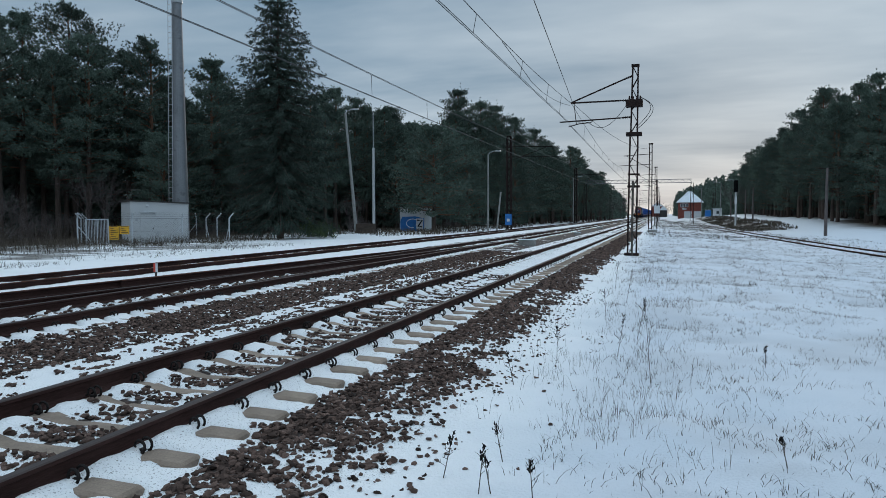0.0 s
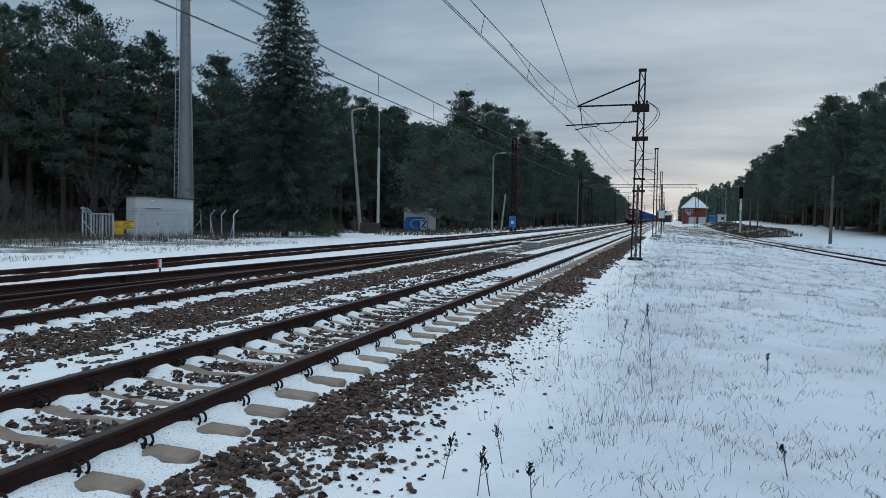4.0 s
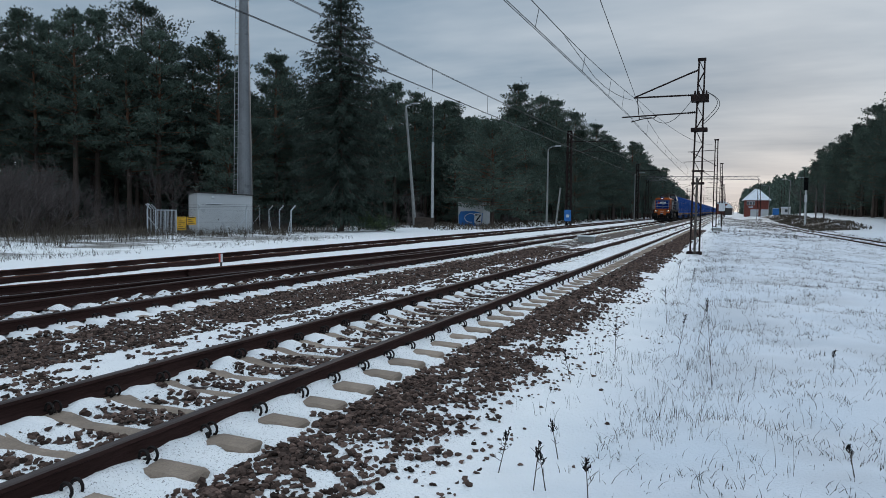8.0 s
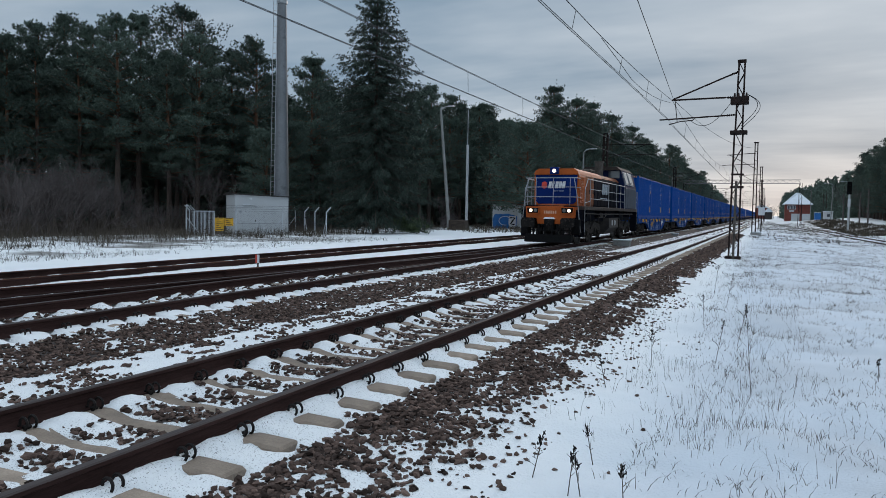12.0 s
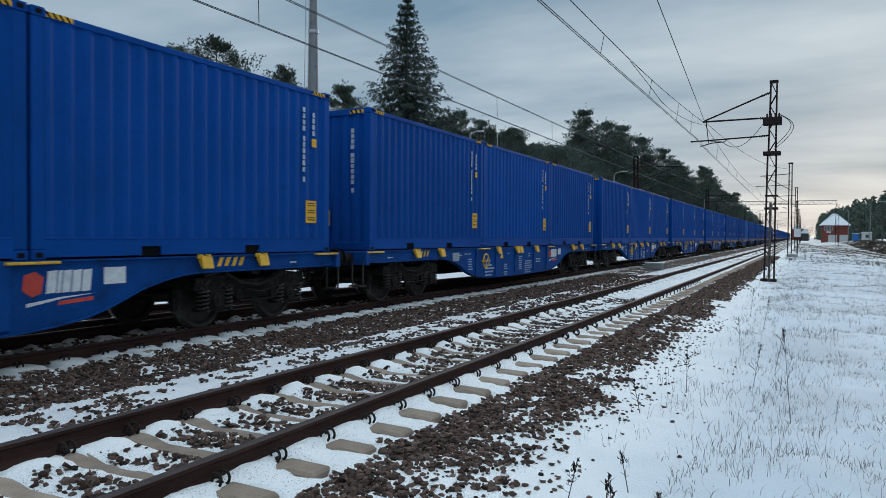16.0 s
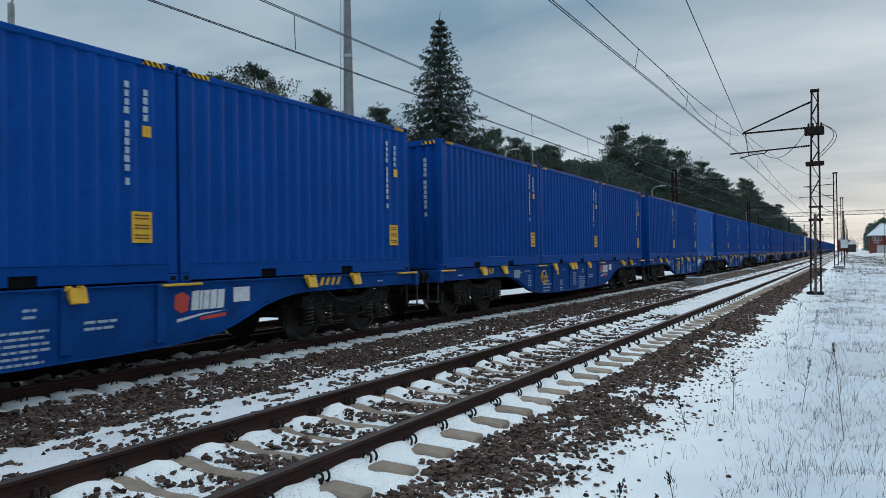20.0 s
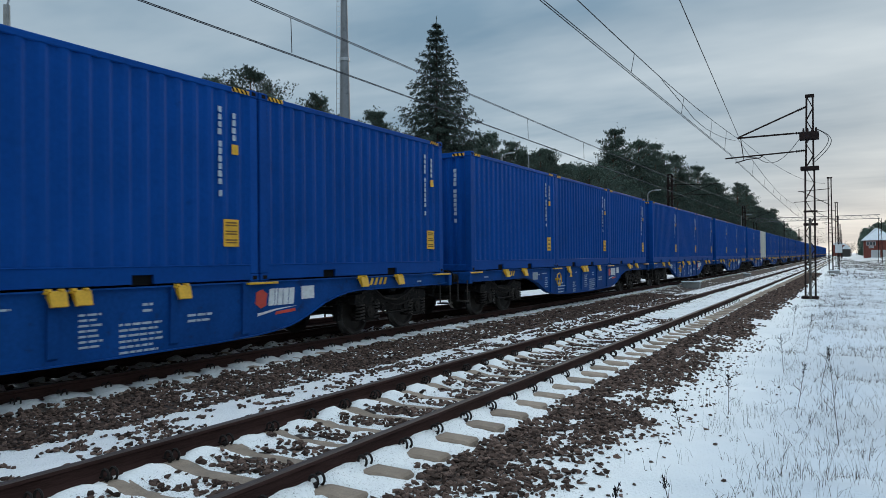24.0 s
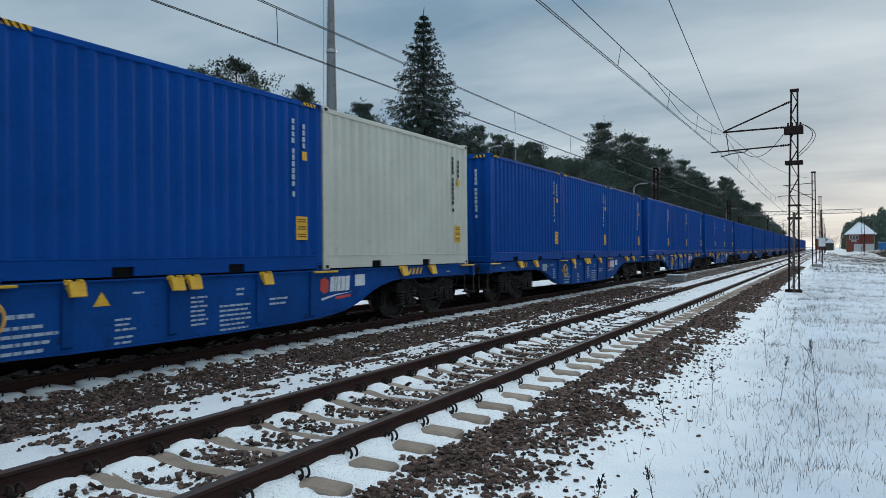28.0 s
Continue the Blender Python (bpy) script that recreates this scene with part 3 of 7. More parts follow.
def rail_mesh(name, path, parent, head="railhead", label="", drop=0.0):
    """A rail along a path of (x, y) points, with the head worn bright."""
    n = len(RAIL_PROFILE)
    vs, fs, mi = [], [], []
    for i, (x, y) in enumerate(path):
        a, b = path[max(i - 1, 0)], path[min(i + 1, len(path) - 1)]
        t = Vector((b[0] - a[0], b[1] - a[1], 0)).normalized()
        side = Vector((t.y, -t.x, 0))
        for u, v in RAIL_PROFILE:
            vs.append((x + side.x * u, y + side.y * u, v + rise(y) + drop))
    for i in range(len(path) - 1):
        for j in range(n):
            k = (j + 1) % n
            fs.append((i * n + j, i * n + k, (i + 1) * n + k, (i + 1) * n + j))
            mi.append(1 if 8 <= j <= 11 else 0)
    ob = mesh_object(name, vs, fs, ("rail", head), parent, label)
    ob.data.polygons.foreach_set("material_index", mi)
    return ob


YS = [-60, -20, -5, 0, 3, 6, 9, 12, 15, 18, 21, 24, 27, 30, 33, 36, 39, 42, 50, 60, 75, 90, 110, 130, 160, 200, 250, 320, 420, 600]


def sleeper_mesh():
    """A prestressed concrete sleeper: seats high under the rails, waist low, chamfered top edges."""
    prof = [(-1.25, -0.205, 0.13), (-1.23, -0.185, 0.125), (-0.95, -0.172, 0.12), (-0.55, -0.172, 0.12), (-0.32, -0.222, 0.10), (0.32, -0.222, 0.10), (0.55, -0.172, 0.12), (0.95, -0.172, 0.12), (1.23, -0.185, 0.125), (1.25, -0.205, 0.13)]
    vs, fs = [], []
    for x, z, w in prof:
        vs += [(x, -w - 0.012, -0.36), (x, -w, z - 0.02), (x, -w + 0.025, z), (x, w - 0.025, z), (x, w, z - 0.02), (x, w + 0.012, -0.36)]
    for i in range(len(prof) - 1):
        for j in range(5):
            fs.append((i * 6 + j, i * 6 + j + 1, (i + 1) * 6 + j + 1, (i + 1) * 6 + j))
    fs += [tuple(range(5, -1, -1)), tuple(len(vs) - 6 + k for k in range(6))]
    return vs, fs


def clip_bm():
    """A pair of sprung steel loops on a cast shoulder, holding the rail foot."""
    bm = bmesh.new()
    box(bm, -0.015, 0.035, -0.03, 0.03, -0.172, -0.145, 0.010)
    for s in (-0.034, 0.034):
        pts = [(-0.04, s, -0.150)]
        for k in range(10):
            a = math.pi * (1.12 - k / 9 * 1.55)
            pts.append((0.024 + 0.043 * math.cos(a), s * (1 + 0.15 * k / 9), -0.126 + 0.046 * math.sin(a)))
        pipe(bm, pts, 0.0105, n=5)
    return bm


def build_track1():
    tr = thing("railway_track", pose(0, 0, 0), "running line with rusty steel rails on concrete sleepers", "railway track", kind="structure")
    for s in (HALF, -HALF):
        rail_mesh("rail", [(TRACK1 + s, y) for y in YS], tr, label="rust-brown steel rail with a worn head")
    vs, fs = sleeper_mesh()
    first = mesh_object("sleeper", vs, fs, "concrete", tr)
    clip = None
    rng = random.Random(4)
    for k in range(-15, 110):
        y = SLEEPER0 + 0.6 * k
        m = pose(TRACK1 + rng.uniform(-0.012, 0.012), y, rise(y) + rng.uniform(-0.004, 0.004), 0, 0, rng.uniform(-0.5, 0.5))
        if k == -15:
            sl = first
            sl.matrix_basis = m
        else:
            sl = again(first, tr, m)
        if -4 < k < 42:
            for cx, turn in ((HALF + 0.085, 0), (HALF - 0.085, 180), (-HALF + 0.085, 0), (-HALF - 0.085, 180)):
                mm = pose(cx, 0, 0, 0, 0, turn)
                if clip is None:
                    clip = part("rail_clip", clip_bm(), "clip", sl, "sprung steel loop")
                    clip.matrix_basis = mm
                else:
                    again(clip, sl, mm)
    far_v, far_f = [], []
    for k in range(110, 520):
        y = SLEEPER0 + 0.6 * k
        o = len(far_v)
        far_v += [(a + TRACK1, b + y, c + rise(y)) for a, b, c in vs]
        far_f += [tuple(o + i for i in f) for f in fs]
    tagged(mesh_object("distant_sleepers", far_v, far_f, "concrete", tr), kind="stuff")


def build_track2():
    tr = thing("railway_track", pose(0, 0, 0), "second running line with dark rails and snowy concrete sleepers", "railway track", kind="structure")
    for s in (HALF, -HALF):
        rail_mesh("rail", [(TRACK2 + s, y) for y in YS], tr, label="dark steel rail with a worn head")
    vs, fs = sleeper_mesh()
    first = mesh_object("sleeper", vs, fs, "concrete", tr)
    block = None
    rng = random.Random(8)
    for k in range(-14, 100):
        y = SLEEPER0 + 0.25 + 0.6 * k
        m = pose(TRACK2 + rng.uniform(-0.015, 0.015), y, rise(y), 0, 0, rng.uniform(-0.5, 0.5))
        sl = first if k == -14 else again(first, tr, m)
        sl.matrix_basis = m
        if -4 < k < 50:
            for cx, turn in ((HALF + 0.10, 0), (HALF - 0.10, 180)):
                mm = pose(cx, 0, 0, 0, 0, turn)
                if block is None:
                    block = part("rail_clip", clip_bm(), "clip", sl, "sprung steel loop")
                    block.matrix_basis = mm
                else:
                    again(block, sl, mm)
    far_v, far_f = [], []
    for k in range(100, 520):
        y = SLEEPER0 + 0.6 * k
        o = len(far_v)
        far_v += [(a + TRACK2, b + y, c + rise(y)) for a, b, c in vs]
        far_f += [tuple(o + i for i in f) for f in fs]
    tagged(mesh_object("distant_sleepers", far_v, far_f, "concrete", tr), kind="stuff")


def build_turnout():
    tr = thing("turnout", pose(0, 0, 0), "turnout with a rusty diverging track on tarred sleepers", "railway track", kind="structure")
    ys = [-30 + 2 * i for i in range(36)]
    rail_mesh("rail", [(turnout_x(y) + HALF - 0.015, y) for y in ys if y <= 40], tr, drop=0.004, label="dark steel switch rail")
    rail_mesh("rail", [(turnout_x(y) - HALF, y) for y in ys if y <= 42], tr, head="rust", drop=0.004, label="rusty steel rail")
    rail_mesh("check_rail", [(TRACK2 + HALF - 0.11, y) for y in (14, 16, 18, 20)], tr, drop=0.01)
    rail_mesh("check_rail", [(turnout_x(y) - HALF + 0.11, y) for y in (14, 16, 18, 20)], tr, head="rust", drop=0.01)
    first = None
    rng = random.Random(3)
    for k in range(-12, 62):
        y = 3.9 + 0.62 * k
        x0 = turnout_x(y) - 1.3
        m = pose(x0 + rng.uniform(-0.06, 0.06), y, rng.uniform(-0.01, 0.01) + 0.004)
        if first is None:
            first = part("timber_sleeper", bmbox(0, 1.5, -0.12, 0.12, -0.34, -0.185, 0.015), "wood", tr)
            first.matrix_basis = m
        else:
            again(first, tr, m)
    part("switch_rod", bmbox(-9.9, -7.9, 41.9, 41.96, -0.12, -0.08), "mast", tr)


def build_track4():
    tr = thing("railway_track", pose(0, 0, 0), "snowed-in siding with dark rusty rails", "railway track", kind="structure")
    for s in (HALF, -HALF):
        rail_mesh("rail", [(TRACK4 + s, y) for y in YS], tr, head="rust", drop=0.0, label="rusty rail half buried in snow")


def build_spur():
    tr = thing("railway_track", pose(0, 0, 0), "curving snowed-in side track with dark rails", "railway track", kind="structure")
    ys = [-20, 0, 10] + list(range(16, 100, 4)) + [110, 125, 140, 160, 185, 210, 240, 280, 330, 400]
    for s in (HALF, -HALF):
        rail_mesh("rail", [(spur_x(y) + s, y) for y in ys], tr, head="rust", drop=-0.58, label="dark rail in the snow")


build_track1()
build_track2()
build_turnout()
build_track4()
build_spur()

# ---- the freight train: positions along the line ----
FRONT = [(0, 301), (1.5, 266.0), (3.5, 219.6), (5.5, 173.6), (7, 139.6), (8.5, 106.9), (9.5, 85.5), (10.5, 64.3), (11, 53.9), (11.5, 43.9), (12, 33.9), (12.5, 24.1), (13.5, 4.4), (14.5, -15.8), (15, -25.2), (16, -44.37), (17, -64.32), (18, -83.72), (19, -103.11), (20, -121.8), (21.5, -150.93), (23.5, -189.5), (24.5, -208.7), (25, -218.4), (26.5, -247.2), (28, -276.0)]
FIRST_LOAD, WAGON = 18.05, 19.74
WAGONS = 30
MOVING = []


def train_rows(offset):
    """Poses along track 2 of a thing that stands offset metres behind the locomotive's lamps."""
    rows = []
    for t, y in FRONT:
        p = y + offset
        z0, z1 = rise(p), rise(p + 14)
        rows.append((t, pose(TRACK2, p, z0, math.degrees(math.atan2(z1 - z0, 14)), 0, 0)))
    return rows


# ---- container ----
def corrugated(bm, length, z0, z1, x, out, period=0.279, depth=0.027):
    """A trapezoidal corrugated wall along y at x; out is +1 or -1 for the way it faces."""
    n = max(2, round(length / period))
    p = length / n
    ys, ds = [], []
    for i in range(n):
        for f, d in ((0.0, 0), (0.26, 0), (0.5, 1), (0.76, 1)):
            ys.append(i * p + f * p)
            ds.append(d)
    ys.append(length)
    ds.append(0)
    lo = [bm.verts.new((x - out * depth * d, y, z0)) for y, d in zip(ys, ds)]
    hi = [bm.verts.new((x - out * depth * d, y, z1)) for y, d in zip(ys, ds)]
    for i in range(len(ys) - 1):
        bm.faces.new((lo[i], lo[i + 1], hi[i + 1], hi[i]))


CL, CW, CH = 6.058, 2.438, 3.0
MARKS = CH - 0.06


def marks_bm(rows, x, face="x"):
    """White lettering too small to read, as little blocks: rows of (y0, y1, z0, z1)."""
    bm = bmesh.new()
    for y0, y1, z0, z1 in rows:
        if face == "x":
            box(bm, x, x + 0.004, y0, y1, z0, z1)
        else:
            box(bm, y0, y1, x - 0.004, x, z0, z1)
    return bm


def code_rows(y, w, z1, z0, seed, gap=4):
    rng = random.Random(seed)
    out, z, k = [], z1, 0
    while z > z0:
        h = 0.094
        out.append((y + rng.uniform(0, 0.2) * w, y + w, z - h, z - rng.uniform(0, 0.012)))
        z -= h + 0.018
        k += 1
        if k in (gap, gap + 6):
            z -= 0.07
    return out


def container(paint, label, seed, far=False):
    c = thing("shipping_container", pose(0, 0, 0), label, "shipping container", "containers on the train")
    hw = CW / 2
    for s in (1, -1):
        bm = bmesh.new()
        corrugated(bm, CL - 0.36, 0.245, CH - 0.12, s * (hw - 0.012), s)
        w = part("side_wall", bm, paint, c)
        w.location = (0, 0.18, 0)
        bm = bmesh.new()
        xa, xb = (hw - 0.05, hw + 0.0) if s > 0 else (-hw, -hw + 0.05)
        box(bm, xa, xb, 0.17, CL - 0.17, CH - 0.12, CH - 0.03, 0.012)
        part("top_rail", bm, paint, c)
        # lower sill plate under the corrugation, with notches cut for the fork pockets
        bm = bmesh.new()
        xa, xb = (hw - 0.045, hw - 0.006) if s > 0 else (-hw + 0.006, -hw + 0.045)
        ys = [0.17, 1.61, 1.96, 3.70, 4.05, CL - 0.17]
        low, cut = 0.028, 0.15
        prism(bm, [(ys[0], low), (ys[1], low), (ys[1], cut), (ys[2], cut), (ys[2], low), (ys[3], low), (ys[3], cut), (ys[4], cut), (ys[4], low), (ys[5], low), (ys[5], 0.25), (ys[0], 0.25)], "x", xa, xb)
        box(bm, *((hw - 0.03, hw + 0.004) if s > 0 else (-hw - 0.004, -hw + 0.03)), ys[0], ys[5], 0.25, 0.272, 0.006)
        part("bottom_rail", bm, paint, c)
    # black blocks set in the pockets stand for the shade in them
    for y in (1.615, 3.705):
        part("fork_pocket", bmbox(-hw + 0.05, hw - 0.05, y, y + 0.34, 0.014, 0.149), "black", c, "fork-lift pocket filled black for the shade inside")
    for y0, out in ((0.0, -1), (CL, 1)):
        bm = bmesh.new()
        n = 8
        p = (CW - 0.32) / n
        xs, ds = [], []
        for i in range(n):
            for f, d in ((0, 0), (0.3, 0), (0.5, 1), (0.8, 1)):
                xs.append(-hw + 0.16 + (i + f) * p)
                ds.append(d)
        xs.append(hw - 0.16)
        ds.append(0)
        ya = y0 - out * 0.03
        lo = [bm.verts.new((x, ya - out * 0.045 * d, 0.18)) for x, d in zip(xs, ds)]
        hi = [bm.verts.new((x, ya - out * 0.045 * d, CH - 0.12)) for x, d in zip(xs, ds)]
        for i in range(len(xs) - 1):
            bm.faces.new((lo[i], lo[i + 1], hi[i + 1], hi[i]))
        part("end_wall", bm, paint, c)
        a, b = sorted((y0, y0 - out * 0.09))
        part("end_header", bmbox(-hw + 0.16, hw - 0.16, a, b, CH - 0.14, CH - 0.01, 0.012), paint, c)
        part("end_sill", bmbox(-hw + 0.16, hw - 0.16, a, b, 0.01, 0.18, 0.012), paint, c)
    post = cast = None
    for x in (hw - 0.085, -hw + 0.085):
        for y in (0.09, CL - 0.09):
            m = pose(x, y, 0)
            if post is None:
                post = part("corner_post", bmbox(-0.083, 0.083, -0.089, 0.089, 0.118, CH - 0.118, 0.014), paint, c)
                post.matrix_basis = m
            else:
                again(post, c, m)
            for z in ((0, CH - 0.118) if not far else ()):
                mm = pose(x, y, z)
                if cast is None:
                    bm = bmbox(-0.089, 0.089, -0.094, 0.094, 0, 0.118, 0.012)
                    # no hole is cut: thin black plates give its shade
                    for a in (-0.091, 0.088):
                        box(bm, a, a + 0.003, -0.045, 0.045, 0.03, 0.088, mat=1)
                    cast = part("corner_casting", bm, (paint, "black"), c, "corner casting with a black plate for the shade in its hole")
                    cast.matrix_basis = mm
                else:
                    again(cast, c, mm)
    bm = bmesh.new()
    n = 24
    p = (CL - 0.36) / n
    rows = []
    for i in range(n):
        for f, d in ((0.1, 0), (0.4, 0), (0.5, 1), (0.9, 1)):
            rows.append((0.18 + (i + f) * p, CH - 0.03 - 0.02 * d))
    rows = [(0.09, CH - 0.03)] + rows + [(CL - 0.09, CH - 0.03)]
    a = [bm.verts.new((-hw + 0.05, y, z)) for y, z in rows]
    b = [bm.verts.new((hw - 0.05, y, z)) for y, z in rows]
    for i in range(len(rows) - 1):
        bm.faces.new((a[i], b[i], b[i + 1], a[i + 1]))
    part("roof", bm, paint, c)
    if far:
        return c
    if paint != "white_box":
        # black and yellow warning bands at the upper corners
        for y0, y1 in ((0.19, 0.55), (CL - 0.55, CL - 0.19)):
            bm = bmesh.new()
            box(bm, hw + 0.001, hw + 0.004, y0, y1, CH - 0.10, CH - 0.035)
            k = 4
            w = (y1 - y0) / k
            for i in range(k):
                u = y0 + i * w
                prism(bm, [(u + 0.03, CH - 0.101), (u + 0.03 + w * 0.45, CH - 0.101), (u + w * 0.45 - 0.02, CH - 0.034), (u - 0.02, CH - 0.034)], "x", hw + 0.003, hw + 0.006, mat=1)
            part("warning_band", bm, ("yellow", "black"), c, "black and yellow striped band")
        for x0, x1 in ((-hw + 0.17, -hw + 0.5), (hw - 0.5, hw - 0.17)):
            bm = bmesh.new()
            box(bm, x0, x1, -0.005, -0.002, CH - 0.11, CH - 0.04)
            for i in range(3):
                u = x0 + i * 0.11
                prism(bm, [(u + 0.03, CH - 0.111), (u + 0.08, CH - 0.111), (u + 0.05, CH - 0.039), (u, CH - 0.039)], "y", -0.008, -0.004, mat=1)
            part("warning_band", bm, ("yellow", "black"), c, "black and yellow striped band")
    # lettering that cannot be read, labels
    dark = "code_paint" if paint != "white_box" else "loco_grey"
    tagged(part("code_marking", marks_bm(code_rows(CL - 0.84, 0.075, MARKS - 0.30, MARKS - 1.66, seed), hw - 0.008), dark, c, "column of small pale characters"), kind="stuff")
    tagged(part("size_marking", marks_bm(code_rows(CL - 0.55, 0.075, MARKS - 0.36, MARKS - 0.74, seed + 1, 9), hw - 0.008), dark, c, "column of small pale characters"), kind="stuff")
    tagged(part("code_marking", marks_bm(code_rows(hw - 0.50, 0.085, MARKS - 0.36, MARKS - 1.72, seed + 2), -0.004 + 0.03, "y"), dark, c, "column of small pale characters"), kind="stuff")
    part("small_label", bmbox(hw - 0.008, hw + 0.001, CL - 0.56, CL - 0.43, MARKS - 1.00, MARKS - 0.85), "yellow", c, "small yellow label")
    lbl = part("warning_label", bmbox(hw - 0.008, hw + 0.001, CL - 0.74, CL - 0.43, MARKS - 2.40, MARKS - 1.99), "yellow", c, "yellow warning label with dark lines")
    bm = bmesh.new()
    for z in (2.03, 2.07, 2.16, 2.20, 2.29, 2.33):
        box(bm, hw + 0.000, hw + 0.003, CL - 0.70, CL - 0.47, MARKS - z - 0.022, MARKS - z)
    tagged(part("lettering", bm, "label_ink", lbl), kind="stuff")
    bm = bmesh.new()
    box(bm, hw - 1.30, hw - 1.03, -0.006, 0.028, MARKS - 2.42, MARKS - 2.08)
    part("warning_label", bm, "yellow", c, "yellow warning label")
    return c


# ---- wagon ----
def wheel_bm():
    bm = bmesh.new()
    prof = [(0.10, 0.065), (0.13, 0.07), (0.13, 0.03), (0.36, 0.012), (0.40, 0.06), (0.455, 0.063), (0.462, -0.04), (0.49, -0.052), (0.49, -0.075), (0.40, -0.075), (0.37, -0.02), (0.13, 0.0), (0.10, 0.0)]
    n = 28
    rings = []
    for i in range(n):
        a = 2 * math.pi * i / n
        rings.append([bm.verts.new((x, r * math.cos(a), r * math.sin(a))) for r, x in prof])
    for i in range(n):
        A_, B_ = rings[i], rings[(i + 1) % n]
        for j in range(len(prof) - 1):
            f = bm.faces.new((A_[j], A_[j + 1], B_[j + 1], B_[j]))
            f.material_index = 1 if j in (5,) else 0
    return bm


def bogie(parent, m, far=False):
    """A two-axle cast bogie with coil springs on the axle boxes."""
    bg = part("bogie", bogie_frame_bm(), "dark", parent, "grimy cast bogie frame")
    bg.matrix_basis = m
    wh = bx = spring = ax = None
    for y in (-0.9, 0.9):
        bm = bmesh.new()
        tube(bm, (-1.0, 0, 0), (1.0, 0, 0), 0.08, n=10)
        if ax is None:
            ax = part("axle", bm, "wheel", bg)
            ax.matrix_basis = pose(0, y, 0.46)
        else:
            bm.free()
            again(ax, bg, pose(0, y, 0.46))
        for s in (1, -1):
            mm = pose(s * 0.755, y, 0.46, 0, 0, 0 if s > 0 else 180)
            if wh is None:
                wh = part("wheel", wheel_bm(), ("wheel", "tread"), bg, "solid steel wheel with a bright rim")
                wh.matrix_basis = mm
            else:
                again(wh, bg, mm)
            mm = pose(s * 1.04, y, 0.46, 0, 0, 0 if s > 0 else 180)
            if bx is None:
                bm = bmesh.new()
                box(bm, -0.11, 0.10, -0.19, 0.19, -0.14, 0.17, 0.03)
                tube(bm, (0.09, 0, 0), (0.15, 0, 0), 0.12, n=14)
                tube(bm, (0.15, 0, 0), (0.165, 0, 0), 0.05, n=8)
                box(bm, -0.1, 0.1, -0.34, 0.34, -0.17, -0.12, 0.01)
                for dy in (-0.13, 0.13):
                    tube(bm, (0.1, dy, 0.1), (0.125, dy, 0.1), 0.022, n=6)
                    tube(bm, (0.1, dy, -0.08), (0.125, dy, -0.08), 0.022, n=6)
                bx = part("axle_box", bm, "gear", bg, "dusty axle box with bolt heads")
                bx.matrix_basis = mm
            else:
                again(bx, bg, mm)
            for dy in (-0.26, 0.26) if not far else ():
                mm = pose(s * 1.10, y + dy, 0.29)
                if spring is None:
                    bm = bmesh.new()
                    pts = [(0.085 * math.cos(k * 2 * math.pi / 8), 0.085 * math.sin(k * 2 * math.pi / 8), 0.0078 * k) for k in range(44)]
                    pipe(bm, pts, 0.019, n=5)
                    spring = part("coil_spring", bm, "wheel", bg)
                    spring.matrix_basis = mm
                else:
                    again(spring, bg, mm)
    if not far:
        bm = bmesh.new()
        pipe(bm, [(1.17, -1.2, 0.84), (1.2, -0.8, 0.90), (1.2, -0.45, 0.70), (1.2, 0.0, 0.64), (1.2, 0.4, 0.72), (1.2, 0.75, 0.90), (1.17, 1.25, 0.86)], 0.026, n=6)
        pipe(bm, [(1.17, -0.3, 0.60), (1.21, 0.05, 0.52), (1.21, 0.45, 0.60), (1.17, 0.6, 0.78)], 0.018, n=5)
        part("brake_pipe", bm, "gear", bg, "dusty brake pipe slung along the frame")
    return bg


def bogie_frame_bm():
    bm = bmesh.new()
    for s in (1, -1):
        out = [(-1.35, 0.62), (-1.32, 0.80), (-0.6, 0.86), (-0.35, 0.74), (0.35, 0.74), (0.6, 0.86), (1.32, 0.80), (1.35, 0.62), (1.15, 0.60), (0.65, 0.60), (0.42, 0.44), (-0.42, 0.44), (-0.65, 0.60), (-1.15, 0.60)]
        a, b = sorted((s * 0.96, s * 1.12))
        prism(bm, out, "x", a, b)
        for y in (-0.42, 0.42):
            tube(bm, (s * 1.13, y, 0.50), (s * 1.17, y, 0.50), 0.06, n=10)
        pipe(bm, [(s * 1.15, -0.75, 0.66), (s * 1.18, -0.4, 0.40), (s * 1.18, 0.4, 0.40), (s * 1.15, 0.75, 0.66)], 0.02, n=5)
        for y in (-1.42, 1.42):
            box(bm, min(s * 0.7, s * 0.8), max(s * 0.7, s * 0.8), y - 0.05, y + 0.05, 0.3, 0.62)
    box(bm, -0.97, 0.97, -0.2, 0.2, 0.5, 0.74)
    box(bm, -0.97, 0.97, -1.34, -1.24, 0.64, 0.76)
    box(bm, -0.97, 0.97, 1.24, 1.34, 0.64, 0.76)
    return bm


